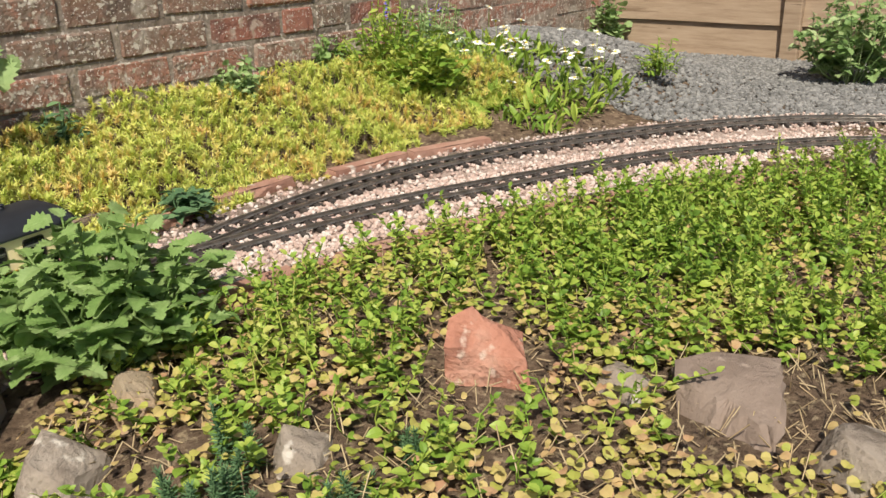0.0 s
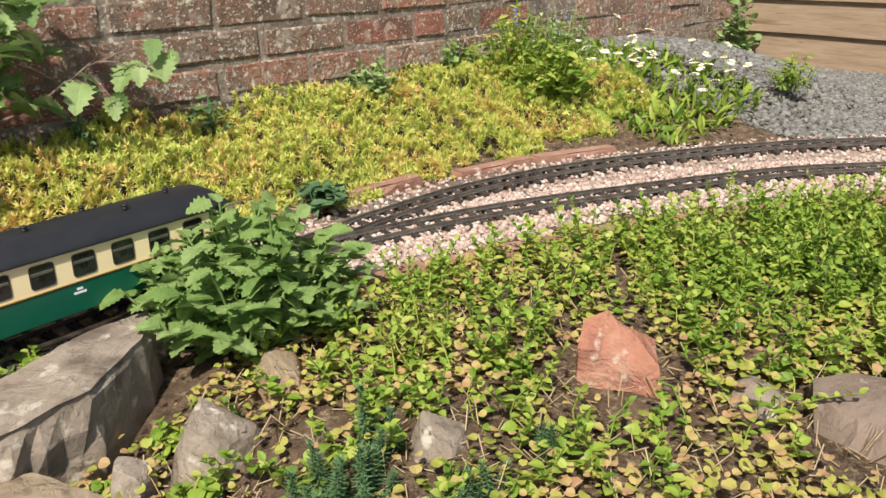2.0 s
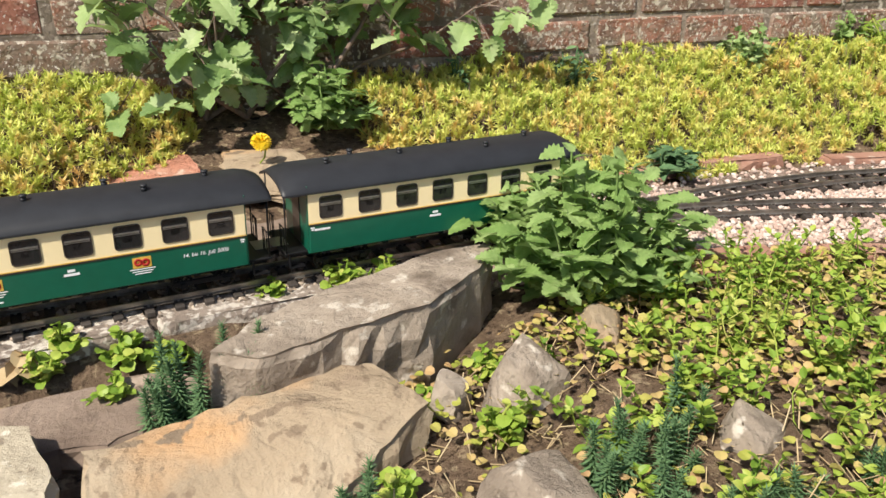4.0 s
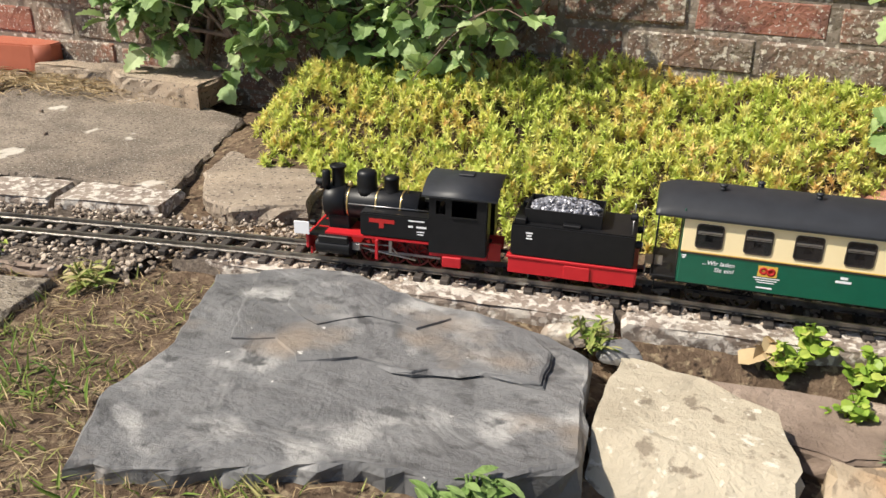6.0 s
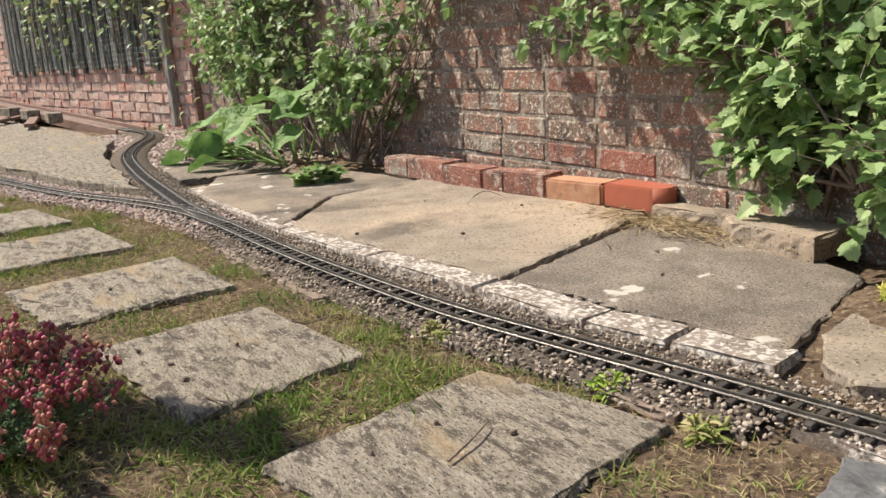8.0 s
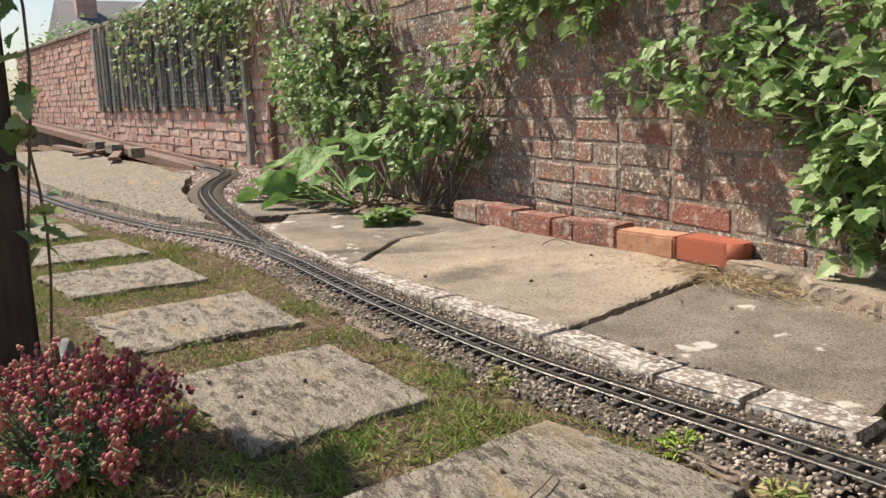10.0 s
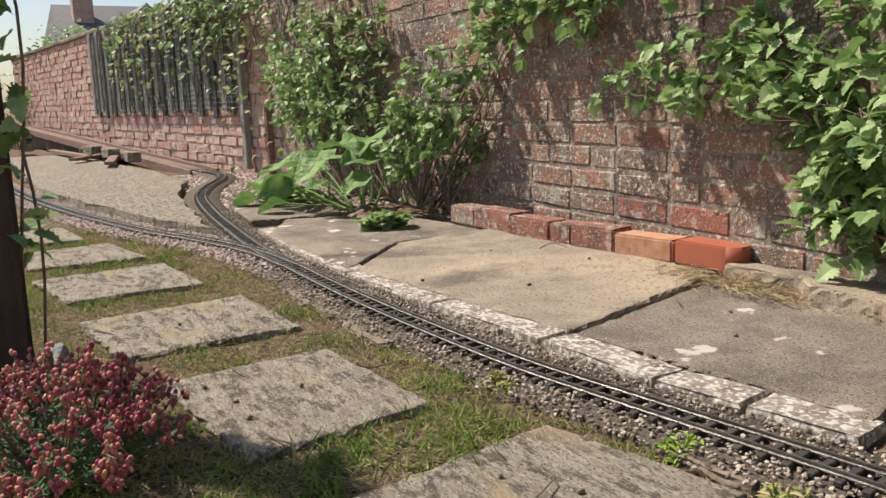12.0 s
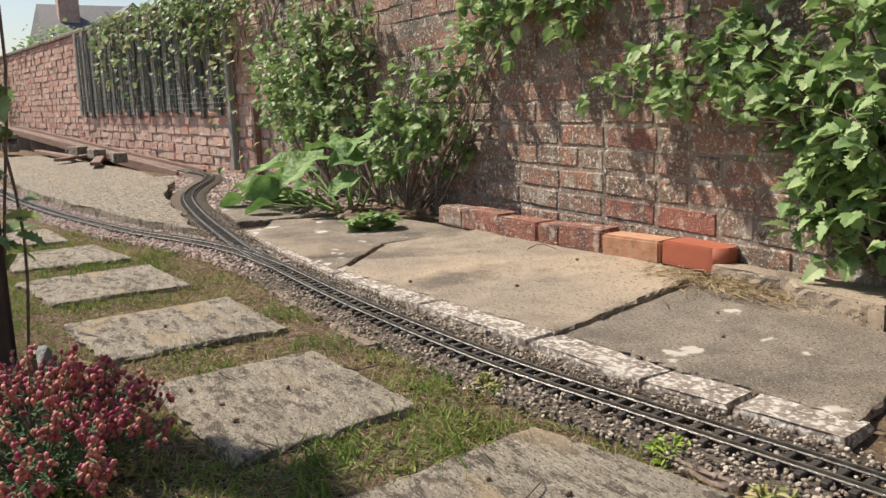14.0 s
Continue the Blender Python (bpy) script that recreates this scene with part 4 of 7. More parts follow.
loose_brick((-1.28, -0.23), (-1.1, -0.215), 0.075, M["brick"], "dark weathered brick ending the row", 1)
loose_brick((-1.1, -0.22), (-0.84, -0.205), 0.082, M["brick_red"], "red brick in the row before the wall", 2)
loose_brick((-0.84, -0.215), (-0.615, -0.185), 0.075, M["brick_red"], "worn red brick in the row before the wall", 3)
loose_brick((-0.61, -0.19), (-0.5, -0.175), 0.075, M["brick_red"], "half brick in the row before the wall", 4)
loose_brick((-0.5, -0.18), (-0.31, -0.145), 0.08, M["brick_red"], "chipped red brick in the row before the wall", 5)
loose_brick((-0.305, -0.15), (-0.085, -0.1), 0.07, M["brick_orange"], "sandy orange brick in the row before the wall", 6)


def round_brick():
    """A smooth brick with rounded right corners."""
    w, l, r, h = 0.1, 0.215, 0.045, 0.073
    out = [(0, 0)]
    for cx, cy, a0 in ((l - r, r, -90), (l - r, w - r, 0)):
        out += [(cx + r * math.cos(math.radians(a0 + k * 15)), cy + r * math.sin(math.radians(a0 + k * 15))) for k in range(7)]
    out += [(0, w)]
    bm = bmesh.new()
    f = bm.faces.new([bm.verts.new((x, y, 0)) for x, y in out])
    top = bmesh.ops.extrude_face_region(bm, geom=[f])
    bmesh.ops.translate(bm, vec=(0, 0, h), verts=[v for v in top["geom"] if isinstance(v, bmesh.types.BMVert)])
    bmesh.ops.recalc_face_normals(bm, faces=bm.faces)
    es = [e for e in bm.edges if abs(e.verts[0].co.z - e.verts[1].co.z) < 1e-4]
    bmesh.ops.bevel(bm, geom=es, offset=0.004, segments=2, affect="EDGES")
    me = bpy.data.meshes.new("bullnose_brick")
    bm.to_mesh(me)
    bm.free()
    me.materials.append(M["brick_smooth"])
    me.polygons.foreach_set("use_smooth", [len(p.vertices) == 4 and max(abs(c) for c in p.normal) < 0.985 for p in me.polygons])
    solid("bullnose_brick", me, "smooth terracotta red brick with a rounded end", "brick", "row of loose bricks before the wall", at=pose(-0.075, -0.1, -0.09, rz=5))


round_brick()


# ---- fence at the end of the wall ----
def build_fence():
    f = thing("fence", "light brown overlapping timber fence panels with a post", "fence")
    a, b = Vector((5.88, -0.03, 0)), Vector((5.72, -3.1, 0))
    d = b - a
    turn = math.atan2(d.y, d.x)
    rows = 12
    for k in range(rows):
        z = -0.14 + 0.142 * k
        l = d.length
        bm = bmesh.new()
        cols = 30
        V = []
        for j in range(cols + 1):
            x = l * j / cols
            s = 0.006 * noise.noise(Vector((x * 2.5, k * 3.1, 0)))
            V.append([bm.verts.new((x, yy, z + zz + s)) for yy, zz in ((-0.012, 0), (-0.026, 0.003), (-0.007, 0.16), (0.002, 0.16))])
        for p, q in zip(V, V[1:]):
            for m in range(4):
                bm.faces.new((p[m], q[m], q[(m + 1) % 4], p[(m + 1) % 4]))
        bm.faces.new(V[0])
        bm.faces.new(V[-1][::-1])
        bmesh.ops.recalc_face_normals(bm, faces=bm.faces)
        bmesh.ops.rotate(bm, matrix=Matrix.Rotation(turn, 3, "Z"), verts=bm.verts)
        bmesh.ops.translate(bm, vec=a, verts=bm.verts)
        part("board", bm, M["wood"], f)
    n = Vector((d.y, -d.x, 0)).normalized()
    for u in (0.275, 0.9):
        p = a + d * u + n * 0.035
        m = Matrix.Translation((p.x, p.y, 0)) @ Matrix.Rotation(turn, 4, "Z")
        bm = box_bm(-0.036, 0.036, -0.02, 0.04, -0.14, 1.5, 0.004)
        bmesh.ops.transform(bm, matrix=m, verts=bm.verts)
        part("post", bm, M["wood"], f)


build_fence()

# ---- the garden train ----
TRAIN_FRONT = 1.345
TRAIN_SCALE = 0.93
MAIN_S = np.r_[0, np.cumsum(np.linalg.norm(np.diff(MAIN[::-1], axis=0), axis=1))]
MAIN_R = MAIN[::-1]
S_FRONT = float(np.interp(TRAIN_FRONT, MAIN_R[:, 0], MAIN_S))


def on_track(s):
    return np.array([np.interp(s, MAIN_S, MAIN_R[:, 0]), np.interp(s, MAIN_S, MAIN_R[:, 1])])


def vehicle_pose(s0, length, inset):
    """Local x runs back from the front end; the wheels stand at inset from both ends."""
    a, b = on_track(S_FRONT + TRAIN_SCALE * (s0 + inset)), on_track(S_FRONT + TRAIN_SCALE * (s0 + length - inset))
    d = (b - a) / np.linalg.norm(b - a)
    o = a - d * inset * TRAIN_SCALE
    return Matrix.Translation((o[0], o[1], RAIL_TOP)) @ Matrix.Rotation(math.atan2(d[1], d[0]), 4, "Z") @ Matrix.Scale(TRAIN_SCALE, 4)


def lettering(name, text, size, x, y, z, mat, parent, lean=0.0, label=""):
    cu = bpy.data.curves.new(name, "FONT")
    cu.body, cu.size, cu.align_x, cu.shear, cu.resolution_u, cu.space_character = text, size, "CENTER", lean, 3, 1.02
    cu.offset = size * 0.012
    tmp = bpy.data.objects.new(name, cu)
    scene.collection.objects.link(tmp)
    me = bpy.data.meshes.new_from_object(tmp.evaluated_get(bpy.context.evaluated_depsgraph_get()))
    bpy.data.objects.remove(tmp)
    me.transform(Matrix.Translation((x, y, z)) @ Matrix.Rotation(math.pi / 2, 4, "X"))
    me.materials.clear()
    me.materials.append(mat)
    return part(name, me, mat, parent, label)


def wheel_bm(r, x, y, w=0.006, spokes=8):
    """A spoked wheel with a flange, its axle along y."""
    bm = bmesh.new()
    s = 1 if y > 0 else -1
    seg = 24
    prof = [(r - 0.0025, -w / 2), (r, -w / 2), (r, w / 2 - 0.0015), (r + 0.0015, w / 2 - 0.001), (r + 0.0015, w / 2), (r - 0.0025, w / 2)]
    rings = [[bm.verts.new((x + q * math.cos(2 * math.pi * k / seg), y - s * h, r + q * math.sin(2 * math.pi * k / seg))) for k in range(seg)] for q, h in prof]
    for a, b in zip(rings, rings[1:] + rings[:1]):
        for k in range(seg):
            bm.faces.new((a[k], a[(k + 1) % seg], b[(k + 1) % seg], b[k]))
    cyl_bm(r * 0.25, w, "y", (x, y, r), 10, bm)
    for k in range(spokes):
        a = 2 * math.pi * k / spokes
        g = bmesh.ops.create_cube(bm, size=1.0)["verts"]
        bmesh.ops.transform(bm, matrix=Matrix.Translation((x + math.cos(a) * r * 0.55, y, r + math.sin(a) * r * 0.55)) @ Matrix.Rotation(-a, 4, "Y") @ Matrix.Diagonal((r * 0.75, w * 0.6, 0.0016, 1)), verts=g)
    bmesh.ops.recalc_face_normals(bm, faces=bm.faces)
    return bm


def curved_roof(x0, x1, half, z, rise, thick=0.003, hip=0.0, n=12, sections=None):
    """An arched roof; hip: how far the ends drop off."""
    bm = bmesh.new()
    xs = sections or ([x0, x0 + 0.006, x0 + hip * 0.5, x0 + hip, x1 - hip, x1 - hip * 0.5, x1 - 0.006, x1] if hip else [x0, x1])
    tops, bots = [], []
    for x in xs:
        e = min(x - x0, x1 - x)
        k = 1.0 if not hip else 0.55 + 0.45 * math.sin(min(1, e / hip) * math.pi / 2)
        tr, br = [], []
        for j in range(n + 1):
            u = -1 + 2 * j / n
            y = u * half
            zz = z + rise * k * (1 - abs(u) ** 2.4)
            tr.append(bm.verts.new((x, y, zz)))
            br.append(bm.verts.new((x, y, zz - thick)))
        tops.append(tr)
        bots.append(br)
    for rows, flip in ((tops, False), (bots, True)):
        for a, b in zip(rows, rows[1:]):
            for j in range(n):
                f = (a[j], b[j], b[j + 1], a[j + 1])
                bm.faces.new(f[::-1] if flip else f).smooth = not flip
    for a, b in zip(tops, bots):
        pass
    for j in range(n):
        bm.faces.new((tops[0][j], tops[0][j + 1], bots[0][j + 1], bots[0][j]))
        bm.faces.new((tops[-1][j + 1], tops[-1][j], bots[-1][j], bots[-1][j + 1]))
    for k in range(len(xs) - 1):
        bm.faces.new((tops[k][0], bots[k][0], bots[k + 1][0], tops[k + 1][0]))
        bm.faces.new((tops[k + 1][n], bots[k + 1][n], bots[k][n], tops[k][n]))
    bmesh.ops.recalc_face_normals(bm, faces=bm.faces)
    return bm


def rounded_ring(x0, x1, z0, z1, y, r, width, depth, seg=4):
    """A window frame: a rounded rectangle ring facing -y (depth forwards) or +y."""
    bm = bmesh.new()

    def loop(o):
        pts = []
        rr = max(0.0005, r - o)
        for cx, cz, a0 in ((x1 - o - rr, z1 - o - rr, 0), (x0 + o + rr, z1 - o - rr, 90), (x0 + o + rr, z0 + o + rr, 180), (x1 - o - rr, z0 + o + rr, 270)):
            pts += [(cx + rr * math.cos(math.radians(a0 + 90 * k / seg)), cz + rr * math.sin(math.radians(a0 + 90 * k / seg))) for k in range(seg + 1)]
        return pts

    A, B = loop(0), loop(width)
    n = len(A)
    rows = [[bm.verts.new((p[0], yy, p[1])) for p in q] for q, yy in ((A, y), (A, y + depth), (B, y + depth), (B, y))]
    for a, b in zip(rows, rows[1:]):
        for k in range(n):
            bm.faces.new((a[k], a[(k + 1) % n], b[(k + 1) % n], b[k]))
    bmesh.ops.recalc_face_normals(bm, faces=bm.faces)
    return bm


def plate_bm(x0, x1, z0, z1, y, depth=0.0006, r=0.0):
    return box_bm(x0, x1, min(y, y + depth), max(y, y + depth), z0, z1)


def bars(name, x, z, widths, step, h, y, mat, parent, depth=-0.0004):
    """Small writing that cannot be read: plain bars."""
    bm = bmesh.new()
    for k, w in enumerate(widths):
        box_bm(x - w / 2, x + w / 2, min(y, y + depth), max(y, y + depth), z - k * step, z - k * step + h, bm=bm)
    part(name, bm, mat, parent)


def build_coach(s0, logos):
    L, W, H0, EAVE = 0.505, 0.056, 0.04, 0.136
    label = ("green and cream passenger coach with anniversary emblems and lettering" if logos else "plain green and cream passenger coach without emblems")
    c = thing("passenger_coach", label, "model train coach", "coaches of the garden train", at=vehicle_pose(s0, L, 0.08))
    B0, B1 = 0.036, L - 0.036
    BELT = 0.084
    lower = part("lower_body", box_bm(B0, B1, -W, W, H0, BELT, 0.0012), M["coach_green"], c, "glossy dark green lower panels")
    part("upper_body", box_bm(B0 + 0.0002, B1 - 0.0002, -W + 0.0006, W - 0.0006, BELT, EAVE - 0.004, 0.0006), M["coach_cream"], c, "cream yellow window band")
    part("end_panel", box_bm(B0 - 0.0012, B0 - 0.0001, -W + 0.001, W - 0.001, H0, EAVE + 0.008), M["coach_green"], c)
    part("end_panel", box_bm(B1 + 0.0001, B1 + 0.0012, -W + 0.001, W - 0.001, H0, EAVE + 0.008), M["coach_green"], c)
    part("cornice", box_bm(B0 - 0.001, B1 + 0.001, -W - 0.0008, W + 0.0008, EAVE - 0.0045, EAVE + 0.002), M["coach_green"], c)
    part("roof", curved_roof(-0.002, L + 0.002, W + 0.005, EAVE, 0.026, 0.003, hip=0.03), M["roof_black"], c, "smooth matt dark grey arched roof")
    for x, y in ((0.08, -0.012), (0.13, 0.022), (0.2, -0.008), (0.3, 0.02), (0.345, -0.022), (0.43, 0.0)):
        z = EAVE + 0.026 * (1 - abs(y / (W + 0.005)) ** 2.4) - 0.001
        part("roof_vent", lathe([(0.0042, 0), (0.0042, 0.0045), (0.0028, 0.005), (0.0028, 0.006), (0.0052, 0.0065), (0.005, 0.0085), (0.002, 0.0095)], 12, at=(x, y, z)), M["roof_black"], c)
    for side in (-1, 1):
        y = side * W
        part("waist_rail", box_bm(B0, B1, min(y, y + side * 0.0008), max(y, y + side * 0.0008), BELT - 0.0008, BELT + 0.0012), M["frame_dark"], c)
        part("lining", box_bm(B0, B1, min(y, y + side * 0.0005), max(y, y + side * 0.0005), BELT + 0.0016, BELT + 0.0028), M["gold"], c)
        for k in range(7):
            x = B0 + 0.034 + k * (B1 - B0 - 0.068) / 6
            w0, w1, z0, z1 = x - 0.0175, x + 0.0175, 0.0925, 0.1265
            yy = side * (W - 0.0006)
            win = part("window", rounded_ring(w0, w1, z0, z1, yy, 0.005, 0.0016, side * 0.0012), M["frame_dark"], c)
            part("pane", rounded_ring(w0 + 0.0014, w1 - 0.0014, z0 + 0.0014, z1 - 0.0014, yy, 0.004, 0.0145, side * 0.0003), M["window_dark"], win)
            part("pane", box_bm(w0 + 0.012, w1 - 0.012, min(yy, yy + side * 0.0003), max(yy, yy + side * 0.0003), z0 + 0.01, z1 - 0.01), M["window_dark"], win)
            part("bar", box_bm(w0 + 0.002, w1 - 0.002, min(yy, yy + side * 0.0016), max(yy, yy + side * 0.0016), z0 + 0.0215, z0 + 0.0237), M["steel"], win)
            part("bar", box_bm(w0 + 0.002, w1 - 0.002, min(yy, yy + side * 0.0012), max(yy, yy + side * 0.0012), z0 + 0.0195, z0 + 0.0203), M["steel"], win)
    yf = -W - 0.0001
    if logos:
        lettering("lettering", "...Wir laden", 0.0085, B0 + 0.05, yf - 0.0004, 0.0705, M["white"], c, 0.15)
        lettering("lettering", "Sie ein!", 0.0085, B0 + 0.058, yf - 0.0004, 0.0615, M["white"], c, 0.15)
        lettering("lettering", "14. bis 16. Juli 2006", 0.0078, B1 - 0.058, yf - 0.0004, 0.0675, M["white"], c, 0.2)
        for x in (0.148, 0.327):
            e = part("emblem", plate_bm(x - 0.012, x + 0.012, 0.0632, 0.0786, yf, -0.0004), M["gold"], c, "orange and red oval emblem with white waves")
            for dx, dz, r in ((-0.005, 0.0715, 0.0055), (0.0045, 0.0705, 0.0058)):
                part("ring", lathe([(r, 0), (r, 0.0003), (r * 0.4, 0.0003), (r * 0.4, 0)], 16), M["dark_red"], e).matrix_basis = pose(x + dx, yf - 0.0004, dz, rx=90)
            for k in range(3):
                part("stripe", plate_bm(x - 0.0165 + 0.003 * k, x + 0.0165 - 0.003 * k, 0.0608 - 0.0032 * k, 0.0619 - 0.0032 * k, yf, -0.0004), M["white"], e)
        bars("small_print", 0.147, 0.0465, [0.02], 0.003, 0.002, yf, M["white"], c)
    else:
        bars("small_print", B0 + 0.02, 0.075, [0.024], 0.003, 0.003, yf, M["white"], c)
    bars("mark", 0.24, 0.0735, [0.009, 0.019], 0.0055, 0.0034, yf, M["white"], c)
    for x in (B0 + 0.005, B1 - 0.006):
        bars("corner_mark", x, 0.079, [0.006, 0.004], 0.003, 0.002, yf, M["white"], c)
    # underframe and platforms
    part("underframe", box_bm(0.004, L - 0.004, -0.036, 0.036, 0.03, 0.04, 0.001), M["black"], c)
    for k in range(9):
        x = B0 + 0.02 + k * 0.048
        part("step_bracket", box_bm(x, x + 0.009, -W + 0.002, W - 0.002, 0.036, 0.0399), M["black"], c)
    for x0, x1, xe in ((0.0, B0 - 0.0014, 0.003), (B1 + 0.0014, L, L - 0.003)):
        part("platform", box_bm(x0, x1, -W + 0.006, W - 0.006, 0.0401, 0.0435, 0.0008), M["black"], c)
        for y in (-W + 0.008, W - 0.008):
            part("roof_post", tube([(xe, y, 0.0435), (xe, y, EAVE + 0.004)], 0.0012), M["black"], c)
            part("railing", tube([(xe, y, 0.079), (xe, y * 0.35, 0.079)], 0.0011), M["black"], c)
            for u in (1.0, 0.75, 0.5, 0.35):
                part("baluster", tube([(xe, y * u, 0.0435), (xe, y * u, 0.079)], 0.0008, 5), M["black"], c)
            part("step", box_bm(x0 + 0.006, x1 - 0.006, y - 0.006, y + 0.006, 0.02, 0.0215), M["black"], c)
            part("step_hanger", box_bm(x0 + 0.006, x0 + 0.0075, y - 0.004, y + 0.004, 0.0216, 0.04), M["black"], c)
        part("door", box_bm(B0 - 0.0024 if xe < 0.1 else B1 + 0.0014, B0 - 0.0014 if xe < 0.1 else B1 + 0.0024, -0.017, 0.017, 0.0436, 0.125), M["frame_dark"], c)
        part("gangway_plate", box_bm(xe - 0.012, xe + 0.012, -0.017, 0.017, 0.0437, 0.0447), M["steel"], c)
        part("coupling", tube([(xe, 0, 0.028), (xe + (0.018 if xe > 0.1 else -0.018), 0, 0.026)], 0.003), M["black"], c)
    for xc in (0.095, L - 0.095):
        bog = part("bogie", box_bm(xc - 0.045, xc + 0.045, -0.006, 0.006, 0.016, 0.029, 0.001), M["black"], c)
        for side in (-1, 1):
            part("side_frame", box_bm(xc - 0.044, xc + 0.044, side * 0.034 - 0.002, side * 0.034 + 0.002, 0.015, 0.023, 0.001), M["black"], bog)
            for dx in (-0.03, 0.03):
                part("wheel", wheel_bm(0.0145, xc + dx, side * 0.0245), M["black"], bog)
                part("axle_box", box_bm(xc + dx - 0.005, xc + dx + 0.005, side * 0.036 - 0.003, side * 0.036 + 0.003, 0.012, 0.02, 0.001), M["black"], bog)
    return c


def build_locomotive(s0):
    L = 0.3
    c = thing("steam_locomotive", "black model steam locomotive with red frame and brass bands", "model locomotive", at=vehicle_pose(s0, L, 0.08))
    bz, br = 0.083, 0.0245
    part("boiler", lathe([(br - 0.001, 0.052), (br, 0.053), (br, 0.165), (br - 0.001, 0.166)], 28, "x", (0, 0, bz)), M["black"], c, "glossy black boiler")
    part("smokebox", lathe([(0.006, 0.014), (0.016, 0.0155), (0.0235, 0.019), (0.0262, 0.022), (0.0262, 0.052), (0.0245, 0.0525)], 28, "x", (0, 0, bz)), M["black"], c)
    part("smokebox_door_handle", tube([(0.0125, -0.008, bz), (0.0125, 0.008, bz)], 0.0009), M["steel"], c)
    for x in (0.056, 0.1, 0.138):
        part("boiler_band", lathe([(br + 0.0003, x), (br + 0.0008, x + 0.0004), (br + 0.0008, x + 0.0022), (br + 0.0003, x + 0.0026)], 28, "x", (0, 0, bz)), M["brass"], c, "thin brass boiler band")
    top = bz + br
    ch = part("chimney", lathe([(0.0125, top - 0.006), (0.0105, top - 0.001), (0.0095, top + 0.006), (0.0095, top + 0.026), (0.012, top + 0.0275), (0.012, top + 0.031), (0.0105, top + 0.032), (0.0075, top + 0.032), (0.007, top + 0.02)], 22, at=(0.037, 0, 0)), M["black"], c)
    part("cap", lathe([(0.0122, top + 0.0285), (0.0128, top + 0.029), (0.0128, top + 0.031), (0.0122, top + 0.0315)], 22, at=(0.037, 0, 0)), M["black"], ch)
    part("feedwater_heater", lathe([(0.005, -0.012), (0.006, -0.0115), (0.006, 0.013), (0.0045, 0.014)], 14, at=(0.022, -0.012, top + 0.012)), M["black"], c)
    part("bell", lathe([(0.0048, 0), (0.0042, 0.003), (0.003, 0.006), (0.0012, 0.008)], 12, at=(0.057, -0.004, top + 0.002)), M["brass"], c)
    part("steam_dome", lathe([(0.0185, top - 0.008), (0.0158, top - 0.002), (0.0152, top + 0.004), (0.0152, top + 0.021), (0.0138, top + 0.0255), (0.009, top + 0.028), (0.003, top + 0.0288)], 24, at=(0.082, 0, 0)), M["black"], c)
    part("sand_dome", lathe([(0.0135, top - 0.007), (0.0112, top - 0.001), (0.0108, top + 0.016), (0.0115, top + 0.0165), (0.0112, top + 0.0195), (0.007, top + 0.022), (0.002, top + 0.0225)], 22, at=(0.12, 0, 0)), M["black"], c)
    part("whistle", tube([(0.147, -0.006, top - 0.002), (0.147, -0.006, top + 0.011)], 0.0014), M["brass"], c)
    for side in (-1, 1):
        y = side * 0.047
        t = part("side_tank", box_bm(0.085, 0.19, min(y, y - side * 0.022), max(y, y - side * 0.022), 0.05, 0.086, 0.0015, 2), M["black"], c)
        part("name_plate", plate_bm(0.099, 0.137, 0.072, 0.078, y + side * 0.0001, side * 0.0006), M["dark_red"], t, "dark red name plate")
        part("emblem", plate_bm(0.114, 0.121, 0.064, 0.0718, y + side * 0.0001, side * 0.0006), M["dark_red"], t)
        for dx, w in ((-0.0105, 0.007), (0.0055, 0.015)):
            bars("number_bar", 0.172 + dx, 0.0695, [w], 0.004, 0.0028, y + side * 0.0001, M["white"], t, side * 0.0004)
        bars("small_print", 0.17, 0.079, [0.024], 0.004, 0.0018, y + side * 0.0001, M["white"], t, side * 0.0004)
        bars("small_print", 0.176, 0.063, [0.011, 0.009], 0.004, 0.0015, y + side * 0.0001, M["white"], t, side * 0.0004)
        part("handrail", tube([(0.06, side * 0.0265, bz + 0.006), (0.19, side * 0.0265, bz + 0.006)], 0.0009), M["steel"], c)
        part("running_board", box_bm(0.03, 0.205, min(y, y - side * 0.02), max(y, y - side * 0.02), 0.0455, 0.0485), M["red"], c, "bright red running board")
        cyl = part("cylinder", cyl_bm(0.0125, 0.05, "x", (0.045, side * 0.045, 0.0275), 18), M["black"], c)
        part("valve_chest", box_bm(0.022, 0.068, side * 0.045 - 0.011, side * 0.045 + 0.011, 0.034, 0.046, 0.0015), M["black"], cyl)
        part("cover", cyl_bm(0.009, 0.004, "x", (0.0185, side * 0.045, 0.0275), 14), M["black"], cyl)
        for x in (0.098, 0.132, 0.166, 0.2):
            part("wheel", wheel_bm(0.0195, x, side * 0.0245, spokes=10), M["wheel_red"], c)
        part("coupling_rod", box_bm(0.095, 0.203, side * 0.032 - 0.001, side * 0.032 + 0.001, 0.0175, 0.0215, 0.0006), M["steel"], c)
        part("connecting_rod", tube([(0.07, side * 0.0375, 0.0275), (0.168, side * 0.0375, 0.0145)], 0.0015), M["steel"], c)
        part("crosshead", box_bm(0.07, 0.083, side * 0.04 - 0.003, side * 0.04 + 0.003, 0.022, 0.033, 0.001), M["steel"], c)
        part("slide_bar", box_bm(0.068, 0.112, side * 0.041 - 0.0012, side * 0.041 + 0.0012, 0.0325, 0.0345), M["steel"], c)
